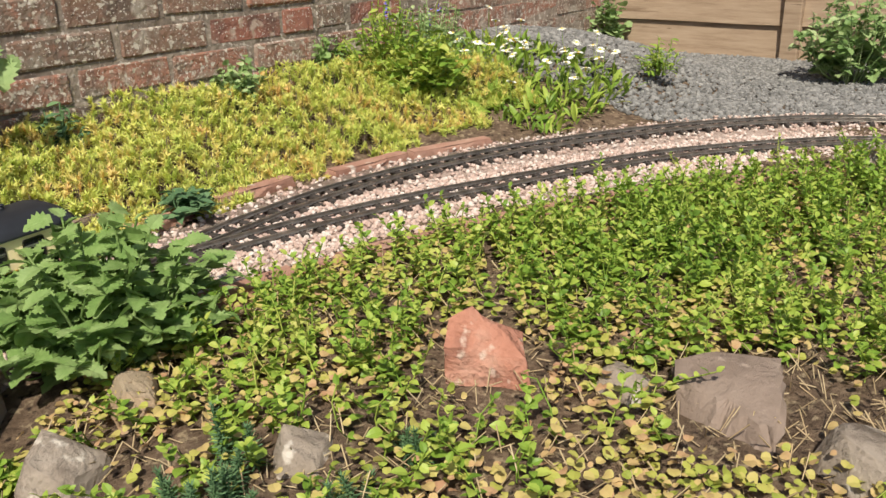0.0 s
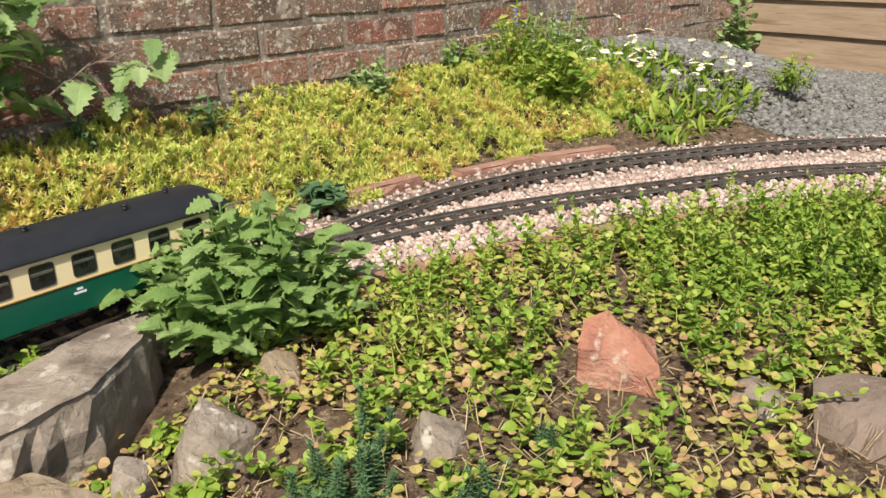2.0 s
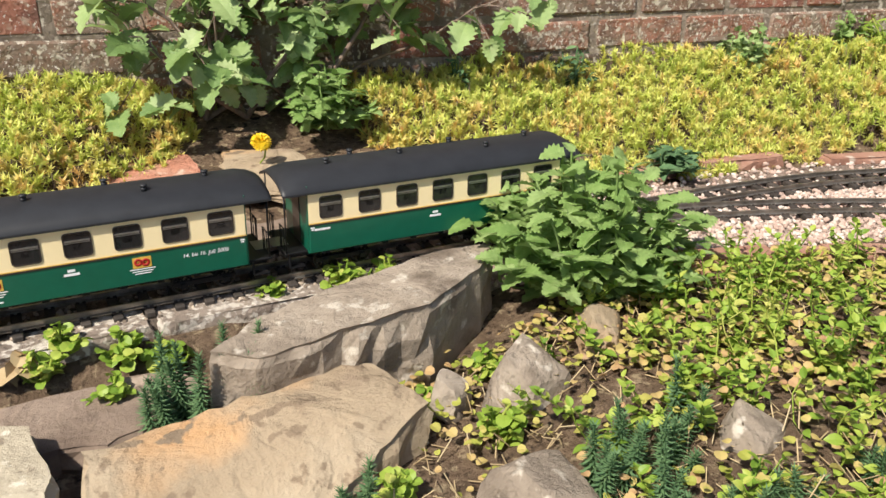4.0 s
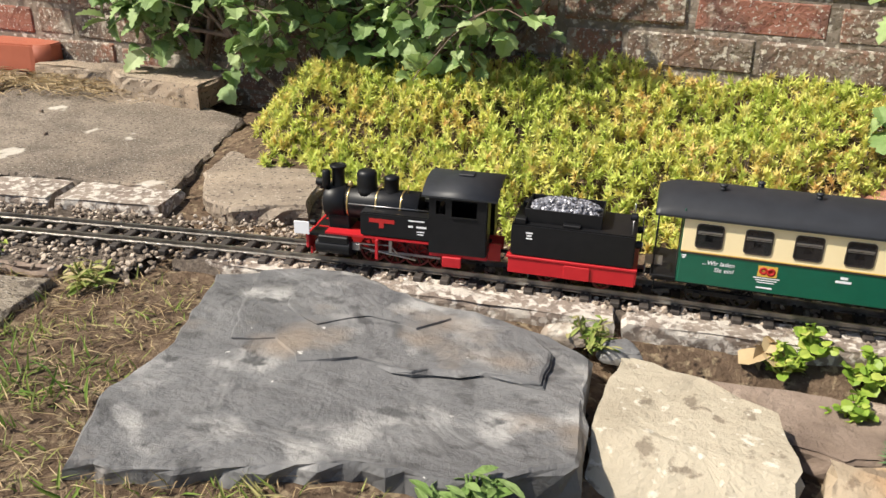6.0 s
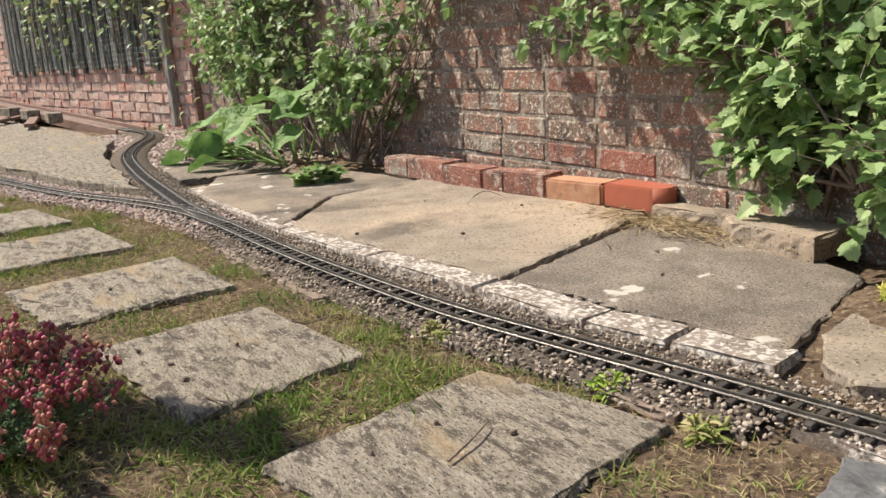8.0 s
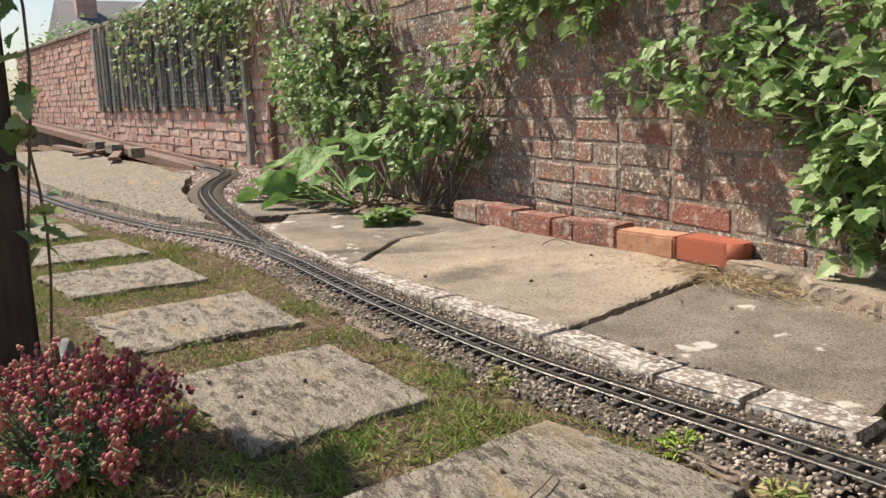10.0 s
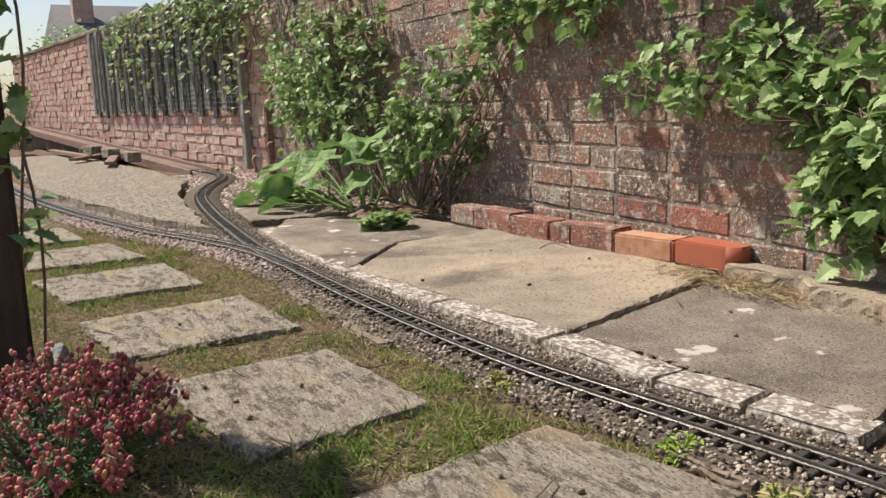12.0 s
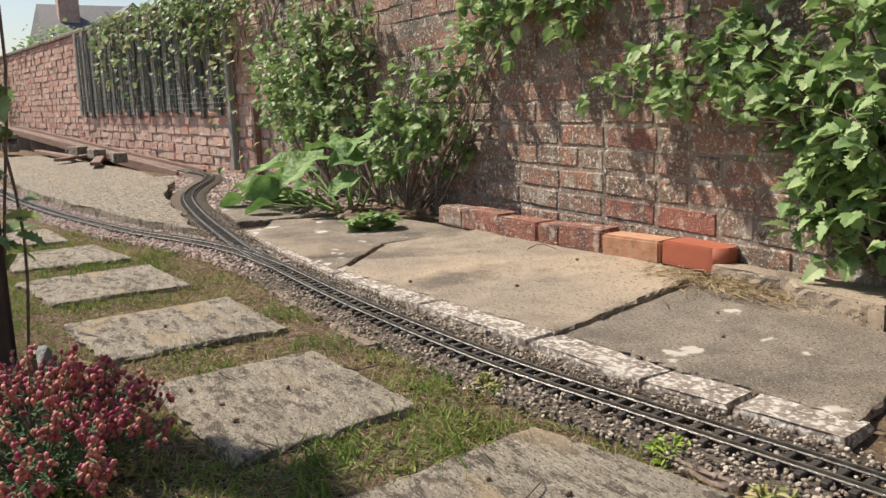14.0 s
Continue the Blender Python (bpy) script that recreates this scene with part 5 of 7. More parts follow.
        part("valve_rod", tube([(0.085, side * 0.039, 0.033), (0.128, side * 0.039, 0.034), (0.14, side * 0.039, 0.022)], 0.0012), M["steel"], c)
        part("expansion_link", box_bm(0.126, 0.131, side * 0.039 - 0.0012, side * 0.039 + 0.0012, 0.022, 0.043, 0.001), M["steel"], c)
        part("gear_bracket", box_bm(0.108, 0.1125, side * 0.047 - 0.003, side * 0.047 + 0.001, 0.014, 0.0455, 0.0005), M["red"], c)
        part("steps", box_bm(0.21, 0.238, side * 0.05 - 0.004, side * 0.05 + 0.001, 0.016, 0.032, 0.001), M["red"], c)
        part("frame", box_bm(0.01, 0.29, side * 0.016 - 0.0015, side * 0.016 + 0.0015, 0.018, 0.045), M["dark_red"], c)
        part("cab_footplate", box_bm(0.19, 0.275, min(y, y - side * 0.01) - 0.001, max(y, y - side * 0.01) + 0.001, 0.03, 0.0355), M["red"], c)
        # cab side with its opening and the small front window
        cab = part("cab_side", box_bm(0.19, 0.199, side * 0.0495 - 0.001, side * 0.0495 + 0.001, 0.0356, 0.124), M["black"], c)
        part("pillar", box_bm(0.213, 0.222, side * 0.0495 - 0.001, side * 0.0495 + 0.001, 0.0356, 0.124), M["black"], cab)
        part("pillar", box_bm(0.258, 0.272, side * 0.0495 - 0.001, side * 0.0495 + 0.001, 0.0356, 0.124), M["black"], cab)
        part("panel", box_bm(0.199, 0.213, side * 0.0495 - 0.001, side * 0.0495 + 0.001, 0.0356, 0.096), M["black"], cab)
        part("panel", box_bm(0.222, 0.258, side * 0.0495 - 0.001, side * 0.0495 + 0.001, 0.0356, 0.092), M["black"], cab)
        part("panel", box_bm(0.199, 0.213, side * 0.0495 - 0.001, side * 0.0495 + 0.001, 0.116, 0.124), M["black"], cab)
        part("panel", box_bm(0.222, 0.258, side * 0.0495 - 0.001, side * 0.0495 + 0.001, 0.118, 0.124), M["black"], cab)
        part("arm_rest", box_bm(0.221, 0.259, side * 0.0505 - 0.002, side * 0.0505 + 0.002, 0.0921, 0.0935), M["black"], cab)
        part("buffer_beam_lamp", cyl_bm(0.005, 0.009, "x", (0.006, side * 0.03, 0.055), 14, bevel=0.001), M["black"], c)
    part("cab_front", box_bm(0.1885, 0.1898, -0.0485, 0.0485, 0.036, 0.128), M["black"], c)
    part("cab_rear_panel", box_bm(0.2722, 0.2735, -0.0485, -0.022, 0.036, 0.126), M["black"], c)
    part("cab_rear_panel", box_bm(0.2722, 0.2735, 0.022, 0.0485, 0.036, 0.126), M["black"], c)
    part("cab_floor", box_bm(0.19, 0.272, -0.047, 0.047, 0.0357, 0.039), M["black"], c)
    part("backhead", box_bm(0.19, 0.202, -0.024, 0.024, 0.04, 0.1, 0.004), M["frame_dark"], c)
    part("cab_roof", curved_roof(0.179, 0.288, 0.056, 0.1245, 0.017, 0.0025), M["roof_black"], c)
    part("roof_ventilator", box_bm(0.222, 0.245, -0.009, 0.009, 0.141, 0.1445, 0.001), M["roof_black"], c)
    part("buffer_beam", box_bm(0.0, 0.005, -0.048, 0.048, 0.02, 0.043, 0.001), M["red"], c, "bright red buffer beam")
    part("front_platform", box_bm(0.005, 0.035, -0.044, 0.044, 0.04, 0.0435), M["black"], c)
    part("smokebox_saddle", box_bm(0.026, 0.06, -0.02, 0.02, 0.043, 0.068, 0.002), M["black"], c)
    part("firebox_skirt", box_bm(0.085, 0.188, -0.024, 0.024, 0.046, 0.075, 0.002), M["black"], c)
    part("headlamp", cyl_bm(0.0065, 0.011, "x", (0.008, 0, top + 0.002), 16, bevel=0.001), M["black"], c)
    part("lamp_bracket", box_bm(0.008, 0.02, -0.003, 0.003, top - 0.008, top - 0.004), M["black"], c)
    part("buffer", lathe([(0.003, -0.014), (0.003, -0.004), (0.01, -0.003), (0.01, 0.0)], 16, "x", (0.002, 0, 0.031)), M["steel"], c)
    part("route_card", box_bm(-0.016, 0.008, -0.053, -0.0515, 0.044, 0.064, 0.0005), M["white"], c, "blank white card on the buffer beam")
    part("snow_guard", box_bm(0.004, 0.007, -0.04, 0.04, 0.008, 0.02), M["red"], c)
    part("drawbar", tube([(0.28, 0, 0.028), (0.315, 0, 0.028)], 0.003), M["black"], c)
    return c


def build_tender(s0):
    L = 0.182
    c = thing("coal_tender", "black four-wheel coal tender with red frame and silvery coal", "model tender", at=vehicle_pose(s0, L, 0.05))
    W = 0.045
    part("tank", box_bm(0.004, L - 0.006, -W, W, 0.044, 0.092, 0.002, 2), M["black"], c, "satin black water tank")
    bunker = part("coal_bunker", box_bm(0.02, 0.128, -0.032, 0.032, 0.0921, 0.1, 0.001), M["black"], c)
    for y in (-0.033, 0.0312):
        part("bunker_side", box_bm(0.02, 0.128, y, y + 0.002, 0.0921, 0.112, 0.0004), M["black"], bunker)
    for x in (0.02, 0.126):
        part("bunker_end", box_bm(x, x + 0.002, -0.031, 0.031, 0.0921, 0.112, 0.0004), M["black"], bunker)
    r = np.random.default_rng(5)
    n = 420
    px, py = r.uniform(0.026, 0.122, n), r.uniform(-0.028, 0.028, n)
    pz = 0.1 + 0.017 * np.sqrt(np.clip(1 - ((px - 0.074) / 0.056) ** 2 - (py / 0.034) ** 2 * 0.8, 0, 1))
    v, f = stone_template(3, 0.8)
    part("coal", scatter("coal", v, f, frames_random(n, 0.9, 6), np.column_stack([px, py, pz]), r.uniform(0.0025, 0.0045, n), M["coal"]), M["coal"], c, "glinting silver grey coal")
    part("coal_heap", lathe([(0.03, 0.098), (0.026, 0.106), (0.018, 0.111), (0.004, 0.1135)], 16, at=(0, 0, 0)), M["coal"], c).matrix_basis = Matrix.Translation((0.074, 0, 0)) @ Matrix.Diagonal((1.7, 0.95, 1, 1))
    for y in (-0.036, 0.036):
        part("tool_box", box_bm(0.008, 0.024, y - 0.008, y + 0.008, 0.0921, 0.1, 0.001), M["black"], c)
        part("water_hatch", box_bm(0.075, 0.1, y - 0.005, y + 0.005, 0.0921, 0.0965, 0.001), M["black"], c)
        part("rear_lamp", cyl_bm(0.0055, 0.009, "x", (L - 0.002, y * 0.8, 0.075), 14, bevel=0.001), M["black"], c)
        part("lens", cyl_bm(0.004, 0.001, "x", (L + 0.003, y * 0.8, 0.075), 14), M["steel"], c)
        part("handrail", tube([(L - 0.012, y, 0.092), (L - 0.012, y, 0.112)], 0.0009), M["steel"], c)
        s = 1 if y > 0 else -1
        part("side_frame", box_bm(0.002, L - 0.002, s * 0.044 - 0.0015, s * 0.044 + 0.0015, 0.017, 0.04, 0.0006), M["red"], c, "bright red side frame")
        part("axle_cover", box_bm(0.082, 0.118, s * 0.047 - 0.0012, s * 0.047 + 0.0012, 0.018, 0.038, 0.0005), M["red"], c)
        for x in (0.055, 0.135):
            part("wheel", wheel_bm(0.0145, x, s * 0.0245), M["wheel_red"], c)
        bars("number_bar", 0.03, 0.079, [0.01, 0.007, 0.009], 0.0042, 0.0022, s * (W + 0.0001), M["white"], c, s * 0.0004)
    part("top_headlamp", cyl_bm(0.006, 0.01, "x", (L - 0.012, 0, 0.104), 14, bevel=0.001), M["black"], c)
    part("footplate", box_bm(-0.001, L, -0.047, 0.047, 0.0402, 0.0438, 0.0006), M["red"], c, "bright red footplate edge")
    part("rear_beam", box_bm(L - 0.004, L, -0.045, 0.045, 0.02, 0.04, 0.0006), M["red"], c)
    part("underframe", box_bm(0.006, L - 0.006, -0.016, 0.016, 0.02, 0.04), M["black"], c)
    part("buffer", lathe([(0.003, -0.004), (0.003, 0.008), (0.009, 0.009), (0.009, 0.011)], 16, "x", (L, 0, 0.03)), M["steel"], c)
    part("ladder", tube([(L + 0.001, 0.02, 0.044), (L + 0.001, 0.02, 0.1)], 0.001), M["black"], c)
    part("coupling_hook", tube([(L, 0, 0.024), (L + 0.03, 0, 0.024)], 0.0025), M["black"], c)
    return c


build_locomotive(0.0)
build_tender(0.305)
build_coach(0.505, True)
build_coach(1.03, False)

# ---- plants ----
def leaf_template(kind):
    """Verts and triangles of one leaf of length 1 along +y, its upper side up, a little folded and arched."""
    if kind == "ovate":
        half = [(0.0, 0.0), (0.2, 0.2), (0.26, 0.45), (0.19, 0.72), (0.0, 1.0)]
    elif kind == "round":
        half = [(0.0, 0.0), (0.36, 0.1), (0.5, 0.42), (0.38, 0.8), (0.0, 0.96)]
    elif kind == "toothed":
        half = [(0.0, 0.0), (0.22, -0.04), (0.22, 0.1), (0.38, 0.12), (0.28, 0.26), (0.44, 0.32), (0.3, 0.43), (0.4, 0.52), (0.24, 0.6), (0.31, 0.7), (0.15, 0.77), (0.17, 0.88), (0.0, 1.0)]
    elif kind == "lobed":
        half = [(0.0, 0.0), (0.14, -0.06), (0.3, 0.0), (0.36, 0.12), (0.48, 0.2), (0.42, 0.34), (0.52, 0.5), (0.36, 0.5), (0.3, 0.62), (0.26, 0.82), (0.12, 0.86), (0.0, 1.0)]
    elif kind == "long":
        half = [(0.0, 0.0), (0.07, 0.15), (0.13, 0.5), (0.09, 0.8), (0.0, 1.0)]
    else:
        half = [(0.0, 0.0), (0.09, 0.25), (0.0, 1.0)]
    n = len(half)
    arch = lambda y: 0.16 * y - 0.32 * y * y
    V = [(0, y, arch(y)) for _, y in half]
    for s in (-1, 1):
        V += [(s * x, y, arch(y) + 0.28 * x) for x, y in half[1:-1]]
    F = []
    for s, base in ((-1, n), (1, 2 * n - 2)):
        for k in range(n - 1):
            a, b = k, k + 1
            ea = base + k - 1 if 0 < k else None
            eb = base + k if k + 1 < n - 1 else None
            tri = []
            if ea is None:
                tri = [(a, b, eb)] if eb is not None else []
            elif eb is None:
                tri = [(a, b, ea)]
            else:
                tri = [(a, b, eb), (a, eb, ea)]
            F += [t if s < 0 else t[::-1] for t in tri]
    return np.array(V, float), np.array(F)


LEAF = {k: leaf_template(k) for k in ("ovate", "round", "toothed", "lobed", "long", "needle")}


def aim(direction, roll=None, r=None):
    """Rotations that turn +y to the directions, the leaf's face as far up as can be."""
    y = np.asarray(direction, float)
    y = y / np.linalg.norm(y, axis=1)[:, None]
    up = np.tile((0, 0, 1.0), (len(y), 1)) + (r.normal(0, 0.35, y.shape) if r is not None else 0)
    x = np.cross(y, up)
    x /= np.linalg.norm(x, axis=1)[:, None] + 1e-9
    z = np.cross(x, y)
    return np.stack([x, y, z], -1)


def leaves(name, kind, T, D, S, mat, seed, wide=1.0):
    v, f = LEAF[kind]
    r = np.random.default_rng(seed)
    S = np.asarray(S)
    return scatter(name, v, f, aim(D, r=r), T, np.stack([S * wide, S, S], -1), mat)


def stems_mesh(name, lines, radius, mat, seg=4):
    """Many thin stems as one mesh; each line: an array of points."""
    V, F = [], []
    for ln in lines:
        ln = np.asarray(ln, float)
        base = len(V)
        m = len(ln)
        for n, p in enumerate(ln):
            d = ln[min(n + 1, m - 1)] - ln[max(n - 1, 0)]
            d = d / (np.linalg.norm(d) + 1e-9)
            a = np.cross(d, (0.31, 0.9, 0.2))
            a /= np.linalg.norm(a) + 1e-9
            b = np.cross(d, a)
            rr = (radius if np.isscalar(radius) else radius[0] + (radius[1] - radius[0]) * n / max(1, m - 1))
            for k in range(seg):
                t = 2 * math.pi * k / seg
                V.append(p + rr * (math.cos(t) * a + math.sin(t) * b))
        for n in range(m - 1):
            for k in range(seg):
                i, j = base + n * seg + k, base + n * seg + (k + 1) % seg
                F += [(i, j, j + seg), (i, j + seg, i + seg)]
    return quick_mesh(name, np.array(V), np.array(F), mat, True)


def unit(r, n, low=-0.2, high=0.8):
    a, e = r.uniform(0, 2 * np.pi, n), r.uniform(low, high, n)
    return np.stack([np.cos(a) * np.cos(e), np.sin(a) * np.cos(e), np.sin(e)], -1)


def bendy(r, a, b, sway, n=6):
    a, b = np.array(a, float), np.array(b, float)
    t = np.linspace(0, 1, n)[:, None]
    w = r.normal(0, sway, 3) * np.sin(np.pi * t) + r.normal(0, sway * 0.4, 3) * np.sin(2 * np.pi * t)
    return a + (b - a) * t + w


# -- stonecrop mat before the wall --
SEDUM_X = [0.93, 1.1, 1.25, 1.46, 1.66, 1.95, 2.04, 2.12, 2.28, 2.5, 2.6, 2.72, 2.86, 3.12, 3.5, 3.97, 4.3]
SEDUM_Y = [-0.3, -0.5, -0.52, -0.6, -0.57, -0.54, -0.45, -0.28, -0.17, -0.17, -0.27, -0.36, -0.48, -0.46, -0.43, -0.5, -0.55]


def build_sedum():
    r = np.random.default_rng(31)
    n = 15000
    x, y = r.uniform(0.93, 4.3, n), r.uniform(-0.7, -0.005, n)
    edge = np.interp(x, SEDUM_X, SEDUM_Y) + 0.03 * np.sin(23 * x) + 0.02 * np.sin(57 * x)
    hole = ((x - 2.42) / 0.17) ** 2 + ((y + 0.12) / 0.12) ** 2 < 1
    ok = (y > edge) & ~hole
    x, y, edge = x[ok], y[ok], edge[ok]
    hum = 0.5 + 0.5 * np.sin(9 * x + 2 * np.sin(7 * y)) * np.sin(11 * y + 1.5 * np.sin(5 * x))
    high = (0.012 + 0.045 * hum + r.uniform(0, 0.04, len(x))) * smoothstep(-0.02, 0.2, y - edge) + 0.008
    z = land(x, y) + high
    # each shoot: a whorl of fleshy needles round a short tip
    for g in range(3):
        rr = np.random.default_rng(70 + g)
        V, F = [(0, 0, -0.4)], []
        for k in range(20):
            a, e = k * 2.4, -0.25 + 1.2 * (k / 20)
            d = np.array([math.cos(a) * math.cos(e), math.sin(a) * math.cos(e), math.sin(e)])
            s = np.cross(d, (0, 0, 1.0))
            s /= np.linalg.norm(s) + 1e-9
            b = np.array([0, 0, -0.45 + 0.75 * k / 20])
            i = len(V)
            V += [b - s * 0.13, b + s * 0.13, b + d * (0.55 + 0.2 * rr.random())]
            F += [(i, i + 1, i + 2), (0, i + 1, i)]
        sel = np.arange(len(x)) % 3 == g
        T = np.column_stack([x, y, z])[sel]
        me = scatter("stonecrop", np.array(V), np.array(F), frames_random(sel.sum(), 0.65, 80 + g), T, rr.uniform(0.013, 0.026, sel.sum())[:, None] * (1, 1, 1.15), M["sedum"])
        solid("stonecrop", me, "yellow green stonecrop mat with orange tips along the wall", "stonecrop", "stonecrop mat", "stuff")
    m = 2500
    k = r.integers(0, len(x), m)
    lines = [np.array([(x[i], y[i], land(x[i], y[i])), (x[i] + r.normal(0, 0.006), y[i] + r.normal(0, 0.006), z[i])]) for i in k]
    solid("stonecrop_stems", stems_mesh("stonecrop_stems", lines, 0.001, M["bark"], 3), "thin brown stonecrop stems", "stonecrop", "stonecrop mat", "stuff")


build_sedum()


def build_ground_cover():
    """Creeping round leaves and upright leafy shoots over the front bed."""
    r = np.random.default_rng(41)
    n = 56000
    x, y = r.uniform(2.38, 4.75, n), r.uniform(-2.15, -0.6, n)
    my = np.interp(x, [2.3, 2.6, 2.78, 3.09, 3.3, 3.62, 4.05, 4.18, 4.4], [-0.9, -0.87, -0.83, -0.88, -0.95, -1.1, -1.4, -1.6, -2.0])
    patch = 0.5 + 0.5 * np.sin(6.1 * x + 2 * np.sin(5 * y)) * np.sin(7.3 * y + 2 * np.sin(4.3 * x))
    bare = (((x - 2.95) / 0.1) ** 2 + ((y + 1.27) / 0.085) ** 2 < 1) | (((x - 3.07) / 0.14) ** 2 + ((y + 1.57) / 0.09) ** 2 < 1) | (((x - 2.69) / 0.05) ** 2 + ((y + 1.21) / 0.045) ** 2 < 1)
    thin = np.where(x < 2.6, 0.45, 1.0) * np.where((x > 3.15) & (y < -1.5), 0.55, 1.0)
    ok = (y < my - 0.01) & ~bare & (r.random(n) < (0.12 + 0.88 * patch) * thin * np.where(np.sin(31 * x + 4 * np.sin(19 * y)) * np.sin(27 * y + 3 * np.sin(17 * x)) > -0.35, 1, 0.25))
    x, y = x[ok], y[ok]
    z = land(x, y) + r.uniform(0.004, 0.032, len(x))
    D = unit(r, len(x), -0.3, 0.35)
    solid("creeping_leaves", leaves("creeping_leaves", "round", np.column_stack([x, y, z]), D, r.uniform(0.006, 0.014, len(x)), M["jenny"], 42, 1.1), "yellow green round leaves of a creeping plant", "ground cover", "ground cover", "stuff")
    # upright shoots
    n = 5200
    x, y = r.uniform(2.5, 4.7, n), r.uniform(-2.1, -0.62, n)
    my = np.interp(x, [2.3, 2.6, 2.78, 3.09, 3.3, 3.62, 4.05, 4.18, 4.4], [-0.92, -0.88, -0.84, -0.9, -0.98, -1.13, -1.43, -1.65, -2.0])
    lush = smoothstep(2.6, 3.5, x) * smoothstep(0.75, 0.15, my - y) + 0.18 + 0.35 * np.sin(5 * x + 1) * np.sin(6 * y + 2) * smoothstep(2.5, 2.8, x)
    bare = (((x - 2.93) / 0.11) ** 2 + ((y + 1.31) / 0.12) ** 2 < 1) | (((x - 3.05) / 0.16) ** 2 + ((y + 1.62) / 0.14) ** 2 < 1) | (((x - 2.67) / 0.06) ** 2 + ((y + 1.25) / 0.06) ** 2 < 1)
    ok = (y < my - 0.015) & (r.random(n) < lush) & ~bare
    x, y, lush = x[ok], y[ok], lush[ok]
    T, D, S, lines = [], [], [], []
    for px, py, q in zip(x, y, lush):
        h = r.uniform(0.03, 0.055) + 0.05 * min(1, max(0, q)) * r.uniform(0.4, 1.1)
        base = np.array([px, py, float(land(px, py))])
        tip = base + np.array([r.normal(0, 0.032), r.normal(0, 0.032), h])
        ln = bendy(r, base, tip, 0.006, 4)
        lines.append(ln)
        m = int(6 + h * 125)
        a0 = r.uniform(0, 6.3)
        for k in range(m):
            u = 0.15 + 0.85 * k / (m - 1)
            p = base + (tip - base) * u
            a = a0 + (k // 2) * 1.6 + (k % 2) * math.pi
            e = -0.1 + 0.9 * u
            T.append(p)
            D.append((math.cos(a) * math.cos(e), math.sin(a) * math.cos(e), math.sin(e)))
            S.append(r.uniform(0.011, 0.023) * (1.15 - 0.5 * u))
    solid("leafy_shoots", leaves("leafy_shoots", "ovate", np.array(T), np.array(D), np.array(S), M["green"], 43, 1.25), "bright green leafy shoots spreading over the bed", "ground cover", "ground cover", "stuff")
    solid("shoot_stems", stems_mesh("shoot_stems", lines, 0.0011, M["green"], 3), "thin green stems of the leafy shoots", "ground cover", "ground cover", "stuff")
    # dry litter
    n = 5000
    x, y = r.uniform(2.3, 4.4, n), r.uniform(-2.0, -0.9, n)
    my = np.interp(x, [2.3, 2.78, 3.3, 4.05, 4.4], [-0.95, -0.86, -1.0, -1.45, -2.0])
    ok = y < my
    x, y = x[ok], y[ok]
    a = r.uniform(0, 6.3, len(x))
    lines = [np.array([(p, q, float(land(p, q)) + 0.006), (p + 0.02 * math.cos(t), q + 0.02 * math.sin(t), float(land(p, q)) + 0.004 + 0.012 * (k % 3))]) for k, (p, q, t) in enumerate(zip(x, y, a))]
    solid("dry_litter", stems_mesh("dry_litter", lines, 0.0009, M["straw"], 3), "dry brown stems and litter on the soil", "litter", "", "stuff")


build_ground_cover()


def bush(name, label, category, at, radius, height, stems, per, kind, size, mat, seed, wide=1.0, stem=0.0018, droop=0.0, group=""):
    """A clump: stems that fan out from the root and leaves in pairs along them."""
    r = np.random.default_rng(seed)
    t = thing(name, label, category, group, at=Matrix.Translation(at))
    lines, T, D, S = [], [], [], []
    for k in range(stems):
        a = r.uniform(0, 2 * math.pi)
        q = math.sqrt(r.random())
        tip = np.array([math.cos(a) * radius * q, math.sin(a) * radius * q, height * (1.02 - 0.62 * q * q) * r.uniform(0.75, 1.05)])
        base = np.array([tip[0] * 0.25, tip[1] * 0.25, 0])
        ln = bendy(r, base, tip, height * 0.05, 5)
        lines.append(ln)
        for j in range(per):
            u = 0.25 + 0.75 * j / (per - 1)
            p = base + (tip - base) * u
            b = a + j * 1.57 + r.normal(0, 0.5)
            e = r.uniform(-0.35, 0.55) - droop
            T.append(p)
            D.append((math.cos(b) * math.cos(e), math.sin(b) * math.cos(e), math.sin(e)))
            S.append(size * r.uniform(0.6, 1.15) * (1.15 - 0.45 * u))
    tagged(part("stem_mass", stems_mesh("stem_mass", lines, stem, mat, 4), mat, t), kind="stuff")
    part("leaves", leaves("leaves", kind, np.array(T), np.array(D), np.array(S), mat, seed + 1, wide), mat, t)
    return t


bush("lemon_balm", "bushy green lemon balm with toothed leaves beside the track", "herb", (2.73, -0.8, -0.14), 0.18, 0.2, 75, 13, "toothed", 0.047, M["balm"], 51, 1.15)
bush("lemon_balm", "small green lemon balm growing behind the track", "herb", (2.5, -0.17, -0.04), 0.1, 0.12, 26, 10, "toothed", 0.042, M["balm"], 52, 1.2)
bush("dark_weed", "dark green weed at the edge of the stonecrop", "weed", (3.1, -0.47, -0.1), 0.1, 0.045, 18, 7, "long", 0.045, M["spurge"], 53, 1.6)
bush("fern_leaf_weed", "dark green cut-leaf weed at the wall", "weed", (3.62, -0.07, -0.03), 0.09, 0.14, 26, 10, "lobed", 0.032, M["shrub"], 54)
bush("dark_weed", "dark bluish weed at the wall", "weed", (3.12, -0.06, -0.03), 0.05, 0.11, 14, 10, "long", 0.04, M["spurge"], 55, 1.4)
bush("dark_weed", "dark bluish weed before the brick", "weed", (2.83, -0.05, -0.03), 0.035, 0.09, 8, 9, "long", 0.034, M["spurge"], 56, 1.4)
